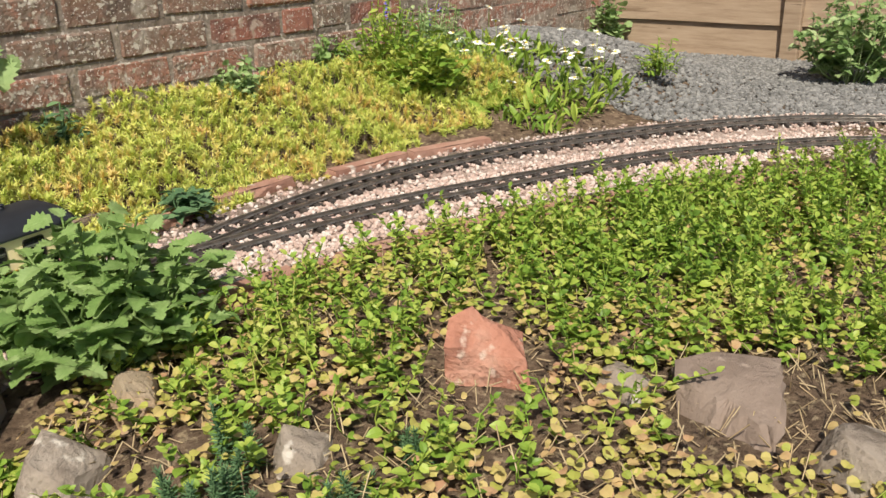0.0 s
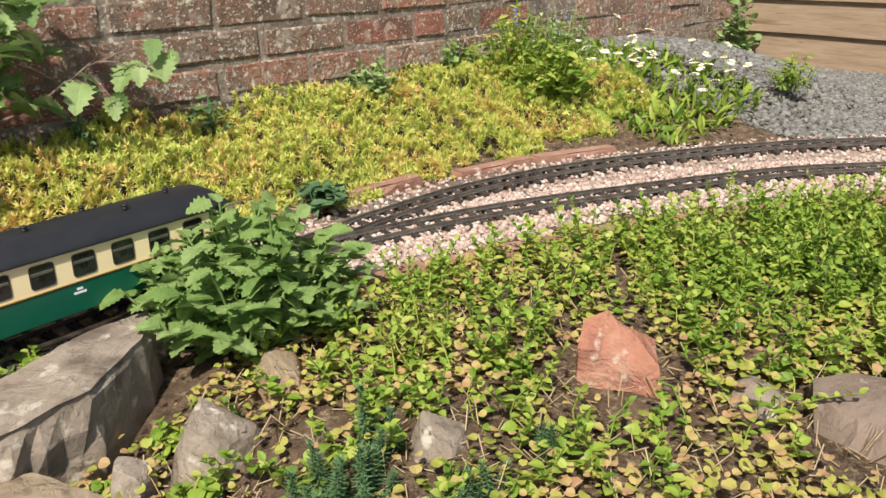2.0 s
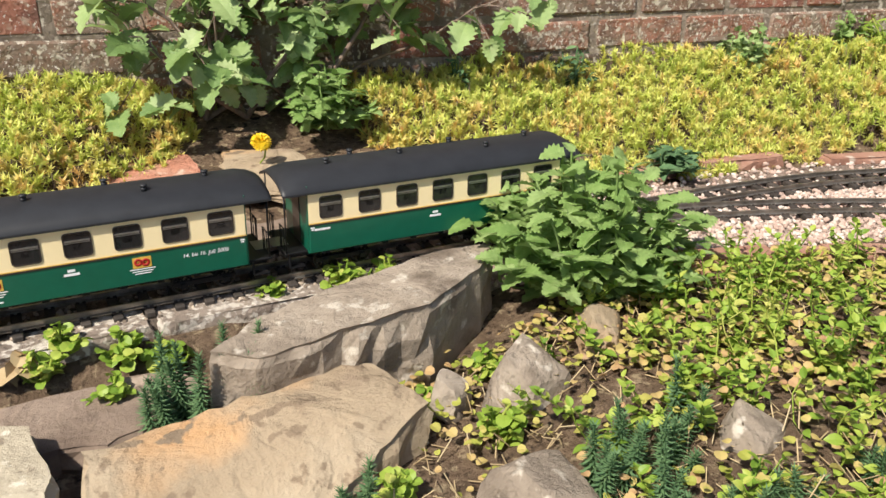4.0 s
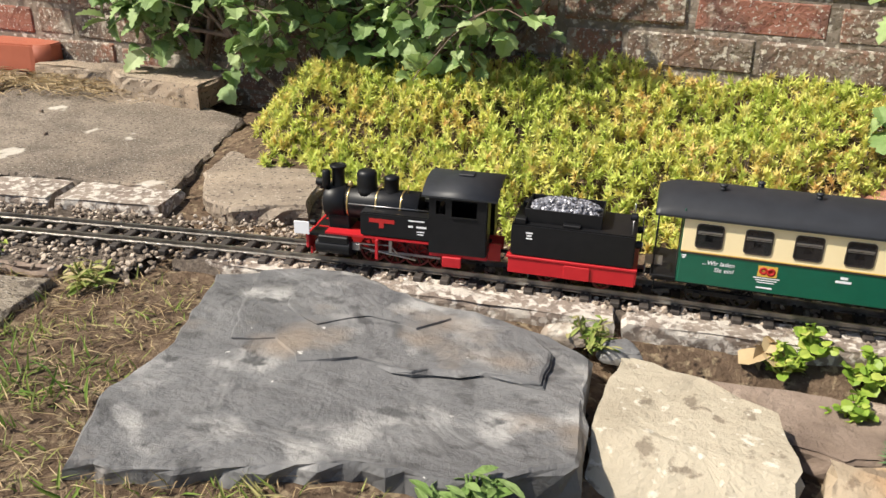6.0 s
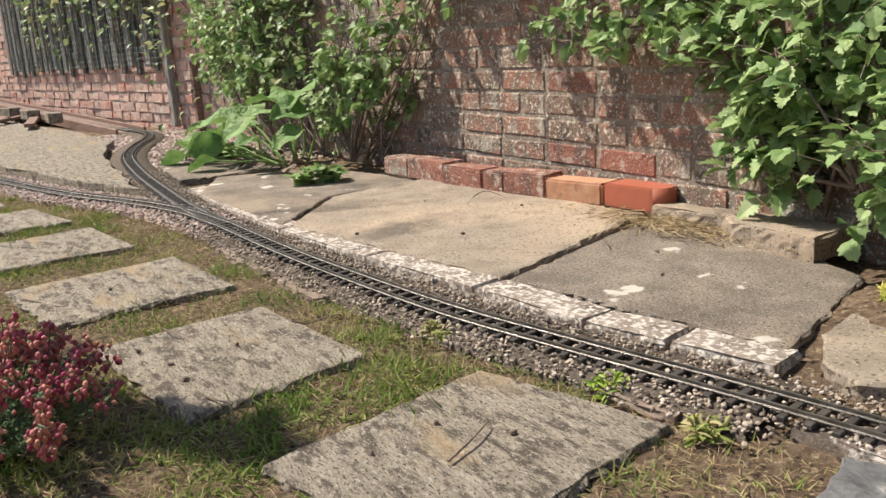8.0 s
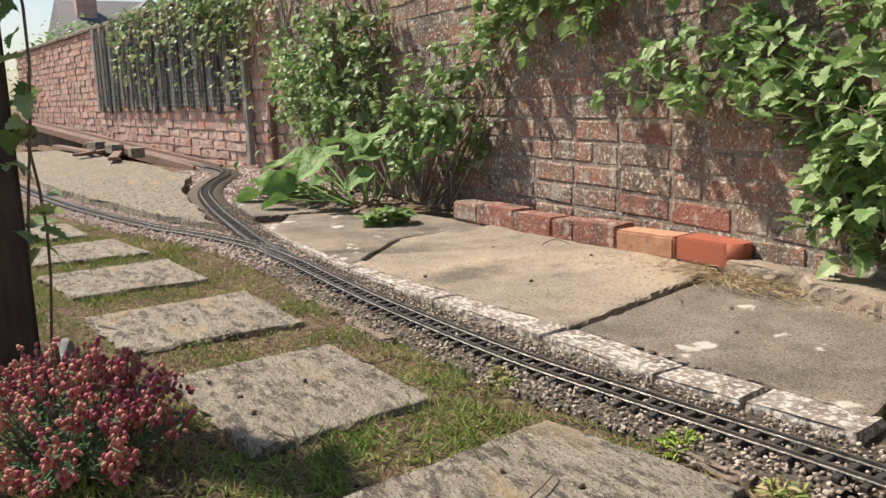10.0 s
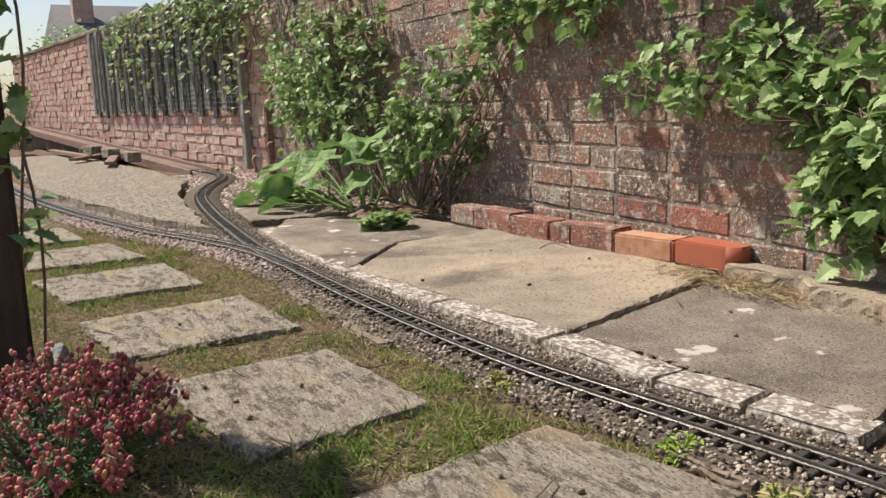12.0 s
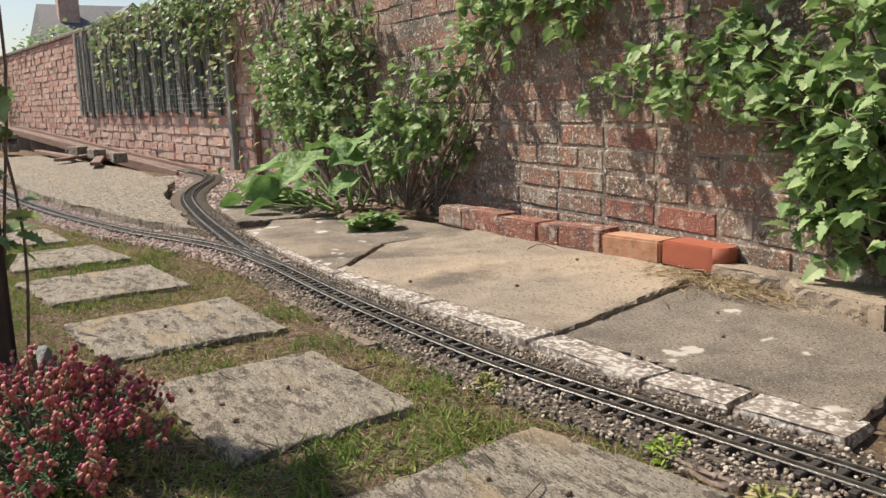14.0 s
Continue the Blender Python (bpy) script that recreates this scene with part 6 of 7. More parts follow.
bush("tall_weed", "tall light green weed at the wall", "weed", (4.05, -0.34, -0.04), 0.14, 0.2, 46, 10, "toothed", 0.036, M["green"], 57)
bush("tall_weed", "bushy light green weed beside the daisies", "weed", (4.25, -0.2, -0.03), 0.13, 0.24, 40, 10, "ovate", 0.032, M["shrub"], 58)
bush("tall_weed", "feathery light green weed at the wall", "weed", (4.12, -0.14, -0.03), 0.15, 0.26, 46, 11, "long", 0.045, M["green"], 63, 1.2)
bush("tall_weed", "dense green weed below the old bricks", "weed", (4.4, -0.13, -0.03), 0.14, 0.22, 40, 11, "long", 0.05, M["shrub"], 64, 0.9)
bush("columbine", "blue green lobed leaves beside the wall", "weed", (3.98, -0.05, -0.03), 0.07, 0.18, 14, 8, "round", 0.032, M["balm"], 59)
bush("corner_weed", "green weed in the dark corner by the fence", "weed", (5.72, -0.12, -0.13), 0.13, 0.3, 16, 8, "round", 0.055, M["shrub"], 60)
bush("fence_shrub", "dark green shrub before the fence", "shrub", (5.35, -1.2, -0.13), 0.2, 0.36, 50, 10, "toothed", 0.055, M["shrub"], 61)
bush("tall_weed", "light green weed at the track by the fence", "weed", (4.75, -0.75, -0.05), 0.07, 0.12, 20, 9, "long", 0.04, M["green"], 62)
for k, (x, y, s) in enumerate([(2.02, -0.775, 0.5), (1.99, -0.8, 0.5), (2.08, -0.79, 0.55), (2.13, -0.8, 0.6), (2.28, -0.72, 0.4), (2.38, -0.715, 0.55), (2.44, -0.72, 0.5), (2.06, -0.85, 0.5), (2.5, -0.93, 0.5), (2.42, -0.96, 0.45), (2.47, -1.05, 0.6), (2.33, -1.1, 0.5), (1.9, -1.14, 0.6), (1.84, -1.2, 0.5)]):
    bush("seedling", "small bright green seedling between the stones", "weed", (x, y, -0.125 if y > -0.78 else max(-0.162, float(land(x, y)) - 0.002) if y > -0.93 else float(land(x, y)) - 0.002), 0.05 * s, 0.06 * s + 0.01, 9, 6, "round", 0.03 * s + 0.004, M["green"], 100 + k, group="seedlings between the stones")
bush("rosette_weed", "green leaf rosette below the slate", "weed", (1.72, -1.2, -0.135), 0.05, 0.04, 16, 4, "long", 0.045, M["balm"], 120, 1.3)
for k, (x, y) in enumerate([(0.5, -1.05), (0.9, -0.965), (1.08, -0.965), (1.76, -0.855)]):
    bush("grass_weed", "yellow green weed tuft beside the kerb", "weed", (x, y, -0.13), 0.035, 0.04, 12, 6, "long", 0.03, M["grass"] if k != 1 else M["green"], 130 + k, group="weed tufts at the kerb")


def spurge(places, seed):
    r = np.random.default_rng(seed)
    for n, (x, y, h) in enumerate(places):
        t = thing("spurge", "upright grey green spurge with needle leaves", "spurge", "spurge in the rockery", at=Matrix.Translation((x, y, -0.19)))
        T, D, S, lines = [], [], [], []
        for k in range(4):
            b = np.array([r.normal(0, 0.012), r.normal(0, 0.012), 0])
            tip = b + np.array([r.normal(0, 0.012), r.normal(0, 0.012), h * r.uniform(0.6, 1.05)])
            lines.append(np.array([b, tip]))
            m = int(h * 1500)
            u = np.linspace(0.1, 1, m)
            a = np.arange(m) * 2.4
            e = 0.1 + 0.9 * u ** 3
            T.append(b + (tip - b) * u[:, None])
            D.append(np.stack([np.cos(a) * np.cos(e), np.sin(a) * np.cos(e), np.sin(e)], -1))
            S.append(0.017 * (1 - 0.45 * u ** 2))
        for ln in lines:
            part("stem", stems_mesh("stem", [ln], 0.0015, M["spurge"], 4), M["spurge"], t)
        part("leaves", leaves("leaves", "needle", np.concatenate(T), np.concatenate(D), np.concatenate(S), M["spurge"], seed + n, 1.3), M["spurge"], t)


spurge([(2.14, -0.9, 0.14), (2.12, -0.93, 0.1), (2.2, -0.9, 0.13), (2.22, -0.93, 0.11), (2.06, -1.14, 0.09), (1.95, -1.18, 0.1), (2.16, -1.17, 0.08), (2.3, -1.12, 0.08), (2.52, -1.2, 0.12), (2.56, -1.18, 0.12), (2.6, -1.19, 0.11), (2.63, -1.17, 0.13), (2.55, -1.26, 0.11), (2.68, -1.3, 0.1), (2.74, -1.31, 0.11), (2.6, -1.3, 0.1)], 200)


def shrub_on_wall(name, label, roots, tips, per, size, seed, kind="lobed", mat="shrub", stem=(0.006, 0.002), spread=0.06, twigs=3, category="shrub"):
    """Woody stems from roots to tips, with leafy twigs along their upper parts."""
    r = np.random.default_rng(seed)
    t = thing(name, label, category)
    lines, fine, T, D, S = [], [], [], [], []
    for k, tip in enumerate(tips):
        ln = bendy(r, roots[k % len(roots)], tip, 0.04, 9)
        lines.append(ln)
        for j in range(per):
            u = r.uniform(0.25, 1.0) ** 0.7
            p = np.array([np.interp(u, np.linspace(0, 1, len(ln)), ln[:, c]) for c in range(3)])
            q = p + r.normal(0, spread, 3) * (1, 0.6, 0.8) + (0, -0.02, 0)
            q[1] = min(q[1], -0.015)
            fine.append(np.array([p, (p + q) / 2 + (0, 0, 0.01), q]))
            for m in range(twigs):
                T.append(q + r.normal(0, 0.012, 3) * (1, 0.5, 1))
                d = np.array([r.normal(0, 0.7), -abs(r.normal(0.35, 0.4)), r.normal(-0.25, 0.45)])
                D.append(d)
                S.append(size * r.uniform(0.55, 1.2))
    for ln in lines:
        part("branch", stems_mesh("branch", [ln], stem, M["bark"], 6), M["bark"], t)
    tagged(part("twig_mass", stems_mesh("twig_mass", fine, 0.0013, M["bark"], 3), M["bark"], t), kind="stuff")
    T = np.array(T)
    T[:, 1] = np.minimum(T[:, 1], -0.012)
    part("leaves", leaves("leaves", kind, T, np.array(D), np.array(S), M[mat], seed + 1, 1.1), M[mat], t)
    return t


# currant bush at the wall between paving and stonecrop
r_ = np.random.default_rng(300)
shrub_on_wall("currant_bush", "leafy green currant bush with woody stems at the wall", [(1.02, -0.08, -0.07), (0.96, -0.1, -0.07), (1.12, -0.07, -0.06)],
              [(0.6 + 0.055 * k + r_.normal(0, 0.05), -0.14 + r_.normal(0, 0.06), 0.14 + r_.uniform(0, 0.6)) for k in range(16)], 26, 0.042, 301)
shrub_on_wall("currant_bush", "bare woody stems with few leaves at the wall", [(1.2, -0.05, -0.05), (1.25, -0.06, -0.05), (1.3, -0.05, -0.05)],
              [(1.15 + 0.07 * k, -0.08, 0.35 + 0.06 * (k % 3)) for k in range(9)], 4, 0.05, 303, twigs=2)
shrub_on_wall("rose_bush", "leafy shrub with reddish stems before the wall", [(2.28, -0.07, -0.03), (2.36, -0.08, -0.03), (2.48, -0.07, -0.03)],
              [(2.1 + 0.07 * k, -0.08 + r_.normal(0, 0.03), 0.16 + r_.uniform(0, 0.34)) for k in range(12)], 9, 0.06, 305, "toothed")
# hop trained along the wall: a mass beside the paving, a band along a wire, tufts higher up
shrub_on_wall("hop_vine", "green hop vine trained along the brick wall", [(0.62, -0.04, 0.0), (0.7, -0.05, 0.05)],
              [(0.16 + 0.06 * k, -0.09 + r_.normal(0, 0.03), 0.36 + 0.035 * k * (k % 2) + r_.uniform(0, 0.3)) for k in range(11)], 24, 0.05, 307, "toothed", spread=0.055, category="climber")
shrub_on_wall("hop_vine", "leafy hop shoot running level along the wall", [(0.3, -0.04, 0.5), (0.35, -0.04, 0.44)],
              [(-0.5 + 0.11 * k, -0.07 + r_.normal(0, 0.02), 0.44 + r_.uniform(-0.03, 0.06)) for k in range(6)], 17, 0.044, 315, "toothed", spread=0.035, category="climber")
shrub_on_wall("hop_vine", "green hop vine hanging over the wall top", [(-0.7, -0.03, 1.25), (0.3, -0.03, 1.25), (-1.2, -0.03, 1.25)],
              [(-1.45 + 0.09 * k, -0.06, 0.56 + 0.04 * math.sin(1.7 * k) + r_.uniform(0, 0.22)) for k in range(12)] + [(0.0 + 0.2 * k, -0.06, 0.6 + r_.uniform(0, 0.1)) for k in range(5)], 24, 0.046, 309, "toothed", spread=0.06, category="climber")
shrub_on_wall("hop_vine", "low hop leaves hanging beside the concrete block", [(0.62, -0.04, -0.03)],
              [(0.46 + 0.045 * k, -0.08, 0.08 + 0.07 * k + r_.uniform(0, 0.1)) for k in range(5)], 16, 0.055, 317, "toothed", spread=0.04, category="climber")
# climber masses further along
shrub_on_wall("climbing_shrub", "tall tangled leafy climber on the old wall", [(-2.9, -0.1, -0.08), (-3.2, -0.12, -0.08), (-2.6, -0.1, -0.08)],
              [(-4.3 + 0.12 * k, -0.12 + r_.normal(0, 0.05), 0.42 + 0.1 * math.sin(k) + r_.uniform(0, 0.5)) for k in range(14)], 32, 0.05, 311, "toothed", spread=0.11, category="climber")
shrub_on_wall("climbing_shrub", "dark leafy climber reaching the wall top", [(-2.4, -0.08, -0.08), (-2.2, -0.1, -0.08)],
              [(-3.5 + 0.13 * k, -0.08 + r_.normal(0, 0.04), 0.78 + r_.uniform(0, 0.4)) for k in range(9)], 26, 0.05, 319, "lobed", mat="ivy", spread=0.1, category="climber")
shrub_on_wall("climbing_shrub", "arching leafy stems beside the burdock", [(-1.75, -0.14, -0.08), (-1.7, -0.18, -0.08), (-1.82, -0.12, -0.08)],
              [(-2.35 + 0.13 * k, -0.14 + r_.normal(0, 0.04), 0.22 + 0.05 * k + r_.uniform(-0.08, 0.12)) for k in range(8)] + [(-1.5 + 0.07 * k, -0.1, 0.3 + 0.07 * k) for k in range(6)], 17, 0.05, 313, "toothed", spread=0.06, category="climber")
shrub_on_wall("climbing_shrub", "thin bare stems leaning against the wall", [(-1.62, -0.12, -0.08), (-1.55, -0.1, -0.08), (-1.7, -0.1, -0.08)],
              [(-1.45 + 0.1 * k, -0.05, 0.2 + 0.11 * k) for k in range(6)], 3, 0.035, 321, "toothed", spread=0.05, twigs=2, category="climber")


def big_leaf_mesh(length, seed):
    """A broad heart-shaped leaf along +y with a sunken midrib, waved edges and a drooping tip."""
    r = np.random.default_rng(seed)
    nu, nv = 11, 12
    V, F = [], []
    for i in range(nv + 1):
        v = i / nv
        half = 0.46 * math.sin(math.pi * min(1, v * 0.96 + 0.04)) ** 0.55 * (1.12 - 0.45 * v)
        back = 0.16 * (1 - v) ** 4
        for j in range(nu):
            a = -1 + 2 * j / (nu - 1)
            wave = 0.06 * math.sin(11 * v + 3 * a + seed) * abs(a) + 0.02 * math.cos(14 * v) * (1 - abs(a))
            V.append((half * a * length, (v - back * abs(a)) * length, (0.16 * abs(a) ** 1.3 * half * 2 + 0.12 * v - 0.4 * v * v + wave) * length))
    for i in range(nv):
        for j in range(nu - 1):
            k = i * nu + j
            F += [(k, k + 1, k + nu + 1), (k, k + nu + 1, k + nu)]
    return np.array(V), np.array(F)


def build_burdock():
    r = np.random.default_rng(330)
    t = thing("burdock", "large-leaved green burdock sprawling at the wall foot", "weed", at=Matrix.Translation((-1.95, -0.34, -0.1)))
    spots = [(-0.12, -0.1, 0.26, 0.3), (-0.32, -0.16, 0.2, 0.32), (-0.02, 0.05, 0.34, 0.3), (-0.5, -0.05, 0.16, 0.26), (-0.62, -0.2, 0.1, 0.22), (-0.85, -0.22, 0.07, 0.22), (-0.45, -0.3, 0.1, 0.2), (-0.25, -0.3, 0.12, 0.18), (0.15, 0.0, 0.26, 0.22), (0.25, -0.08, 0.18, 0.18), (-0.7, 0.0, 0.18, 0.24), (-0.9, -0.05, 0.12, 0.2), (0.05, -0.2, 0.14, 0.16), (-0.35, 0.08, 0.27, 0.26), (-0.15, -0.36, 0.05, 0.16), (-0.55, -0.4, 0.05, 0.18), (-1.05, -0.18, 0.05, 0.18)]
    for k, (x, y, z, s) in enumerate(spots):
        tip = np.array([x, y, z])
        root = np.array([x * 0.25 + r.normal(0, 0.03), y * 0.3, 0.0])
        part("leaf_stalk", stems_mesh("leaf_stalk", [bendy(r, root, tip, 0.025, 6)], (0.007, 0.004), M["balm"], 6), M["balm"], t)
        v, f = big_leaf_mesh(s * 0.85, k)
        a = math.atan2(y - 0.1, x + 0.1) + r.normal(0, 0.5)
        d = np.array([[math.cos(a), math.sin(a) - 0.4, r.uniform(-0.5, 0.35)]])
        part("leaf", scatter("leaf", v, f, aim(d, r=r), [tip], np.ones(1), M["burdock"], True), M["burdock"], t)
    m = 34
    a = r.uniform(0, 6.3, m)
    q = np.column_stack([np.cos(a) * r.uniform(0.1, 0.5, m) - 0.05, np.sin(a) * 0.16 - 0.06, r.uniform(0.01, 0.04, m)])
    tagged(part("dead_leaves", leaves("dead_leaves", "ovate", q, unit(r, m, -0.2, 0.4), r.uniform(0.05, 0.1, m), M["bark"], 331, 1.2), M["bark"], t, "withered brown leaves round the root"), kind="stuff")


build_burdock()


def build_dandelion():
    t = thing("dandelion", "bright yellow dandelion flower on a green stalk", "flower", at=Matrix.Translation((2.35, -0.28, -0.09)))
    part("stalk", stems_mesh("stalk", [bendy(np.random.default_rng(2), (0, 0, 0), (0, -0.01, 0.07), 0.006)], 0.0016, M["green"], 5), M["green"], t)
    r = np.random.default_rng(9)
    n = 110
    a = np.arange(n) * 2.4
    e = 1.45 - 1.35 * np.sqrt(np.arange(n) / n)
    D = np.stack([np.cos(a) * np.cos(e), np.sin(a) * np.cos(e) * 0.75 - 0.66 * np.sin(e), np.sin(e) * 0.75 + 0.66 * np.sin(a) * np.cos(e)], -1)
    me = leaves("petals", "long", np.tile((0, -0.01, 0.066), (n, 1)), D, 0.012 + 0.009 * np.sqrt(np.arange(n) / n), M["yellow"], 4, 1.4)
    part("petals", me, M["yellow"], t)
    m = 9
    a = np.linspace(0, 6, m)
    part("leaves", leaves("leaves", "long", np.tile((0, 0, 0.004), (m, 1)), np.stack([np.cos(a), np.sin(a), 0.25 + 0 * a], -1), np.full(m, 0.07), M["green"], 5, 1.6), M["green"], t)


build_dandelion()


def build_daisies():
    r = np.random.default_rng(341)
    v, f = LEAF["long"]
    for k in range(42):
        x, y = r.uniform(4.15, 4.6), r.uniform(-0.7, -0.22)
        h = r.uniform(0.08, 0.15)
        t = thing("daisy", "white daisy with a yellow eye beside the wall", "flower", "daisies by the wall", at=Matrix.Translation((x, y, float(land(x, y)))))
        top = np.array([r.normal(0, 0.015), r.normal(0, 0.015), h])
        part("stalk", stems_mesh("stalk", [np.array([(0, 0, 0), top])], 0.001, M["green"], 3), M["green"], t)
        a = np.arange(14) * 2 * math.pi / 14
        tilt = r.normal(0, 0.3, 2)
        D = np.stack([np.cos(a), np.sin(a), 0.15 + tilt[0] * np.cos(a) + tilt[1] * np.sin(a)], -1)
        part("petals", leaves("petals", "long", np.tile(top, (14, 1)), D, np.full(14, 0.016), M["white_petal"], k, 2.0), M["white_petal"], t)
        bm = bmesh.new()
        bmesh.ops.create_icosphere(bm, subdivisions=1, radius=0.005)
        bmesh.ops.translate(bm, vec=top, verts=bm.verts)
        part("eye", bm, M["yellow"], t)
    n = 1300
    P = np.column_stack([r.uniform(4.12, 4.65, n), r.uniform(-0.72, -0.1, n), np.zeros(n)])
    P[:, 2] = land(P[:, 0], P[:, 1])
    solid("daisy_leaves", leaves("daisy_leaves", "long", P, unit(r, n, 0.2, 1.4), r.uniform(0.02, 0.07, n), M["green"], 342, 1.0), "narrow green leaves below the daisies", "flower bed", "", "stuff")
    for k in range(4):
        x, y, h = r.uniform(3.9, 4.35), r.uniform(-0.2, -0.06), r.uniform(0.2, 0.27)
        t = thing("bluebell", "thin stalk with small blue flowers at the wall", "flower", "blue flowers by the wall", at=Matrix.Translation((x, y, -0.03)))
        part("stalk", stems_mesh("stalk", [bendy(r, (0, 0, 0), (0.02, -0.01, h), 0.015)], 0.0012, M["green"], 4), M["green"], t)
        m = 14
        part("petals", leaves("petals", "ovate", np.column_stack([np.full(m, 0.02), np.full(m, -0.01), h - r.uniform(0, 0.05, m)]), unit(r, m, -0.6, 0.4), np.full(m, 0.009), M["blue_petal"], k, 1.3), M["blue_petal"], t)


build_daisies()

# -- grass between the flagstones --
FLAG_QUADS = [[(0.79, -1.5), (0.7, -1.08), (1.04, -0.985), (1.14, -1.43)], [(0.13, -1.61), (0.08, -1.25), (0.51, -1.2), (0.58, -1.55)], [(-0.49, -1.72), (-0.55, -1.28), (-0.13, -1.24), (-0.09, -1.66)], [(-1.15, -1.82), (-1.22, -1.4), (-0.78, -1.34), (-0.76, -1.73)], [(-1.75, -1.9), (-1.82, -1.52), (-1.39, -1.43), (-1.38, -1.82)], [(-2.4, -2.0), (-2.46, -1.66), (-2.0, -1.6), (-1.98, -1.95)], [(1.24, -0.89), (1.43, -0.82), (1.775, -0.915), (1.81, -1.12), (1.44, -1.275), (1.34, -1.29)]]


def inside_any(x, y, grow=0.97):
    hit = np.zeros(len(x), bool)
    for q in FLAG_QUADS:
        q = np.array(q)
        c = q.mean(0)
        q = c + (q - c) * grow
        s = np.sign(np.cross(q[1] - q[0], q[2] - q[1]))
        inn = np.ones(len(x), bool)
        for a, b in zip(q, np.roll(q, -1, 0)):
            inn &= s * ((b[0] - a[0]) * (y - a[1]) - (b[1] - a[1]) * (x - a[0])) > 0
        hit |= inn
    return hit


def build_grass():
    r = np.random.default_rng(350)
    n = 135000
    x, y = r.uniform(-2.6, 1.75, n), r.uniform(-2.3, -0.85, n)
    d = track_distance(x, y)
    my = np.interp(x, MAIN_X[MAIN_X < 4.3], MAIN_Y[MAIN_X < 4.3])
    tuft = 0.5 + 0.5 * np.sin(13 * x + 3 * np.sin(9 * y)) * np.sin(15 * y + 3 * np.sin(8 * x))
    ok = (y < my) & (d > 0.1) & ~inside_any(x, y) & (r.random(n) < (0.25 + 0.75 * tuft) * (0.42 + 0.58 * smoothstep(-0.25, 0.3, np.sin(4.3 * x + 2.2 * np.sin(5.1 * y)) * np.sin(6.7 * y + 1.7 * np.sin(3.9 * x)) + 0.5 * (tuft - 0.5)))) & ~((x > 1.3) & (y > -1.2))
    x, y, tuft = x[ok], y[ok], tuft[ok]
    near_tuft = np.exp(-(((x - 0.66) / 0.1) ** 2 + ((y + 1.3) / 0.2) ** 2))
    S = r.uniform(0.014, 0.034, len(x)) * (0.6 + 0.7 * tuft) + 0.02 * near_tuft * r.random(len(x))
    solid("grass", leaves("grass", "needle", np.column_stack([x, y, land(x, y) - 0.002]), unit(r, len(x), 0.0, 1.3), S, M["grass"], 351, 0.6), "short patchy grass between the flagstones", "grass", "", "stuff")
    n = 30000
    x, y = r.uniform(-2.2, 1.6, n), r.uniform(-2.2, -0.9, n)
    d = track_distance(x, y)
    my = np.interp(x, MAIN_X[MAIN_X < 4.3], MAIN_Y[MAIN_X < 4.3])
    ok = (y < my) & (d > 0.09) & ~inside_any(x, y, 0.93)
    x, y = x[ok], y[ok]
    solid("dry_grass", leaves("dry_grass", "needle", np.column_stack([x, y, land(x, y) + 0.004]), unit(r, len(x), -0.1, 0.55), r.uniform(0.012, 0.04, len(x)), M["straw"], 353, 0.24), "dry straw lying in the grass", "grass", "", "stuff")
    n = 1100
    P = np.column_stack([r.normal(0.22, 0.14, n), r.normal(-0.17, 0.045, n), np.full(n, -0.086) + r.uniform(0, 0.008, n)])
    solid("straw", leaves("straw", "needle", P, unit(r, n, -0.1, 0.2), r.uniform(0.02, 0.06, n), M["straw"], 354, 0.3), "dry straw and moss at the foot of the wall", "litter", "", "stuff")
    for k, (px, py) in enumerate([(0.72, -1.25), (0.62, -1.38), (0.6, -1.22), (0.534, -1.17), (0.674, -1.45), (0.02, -1.2), (-0.02, -1.5), (-0.66, -1.5), (-0.3, -1.2), (0.4, -1.1), (1.17, -1.33), (1.1, -1.5), (1.2, -1.2)]):
        t = thing("grass_tuft", "taller green grass tuft between flagstones", "grass", "grass tufts", at=Matrix.Translation((px, py, -0.13)))
        m = 110
        tagged(part("blade_mass", leaves("blade_mass", "needle", np.column_stack([r.normal(0, 0.05, m), r.normal(0, 0.04, m), np.zeros(m)]), unit(r, m, 0.05, 1.3), r.uniform(0.015, 0.05, m), M["lush_grass"], 360 + k, 0.45), M["lush_grass"], t), kind="stuff")


build_grass()


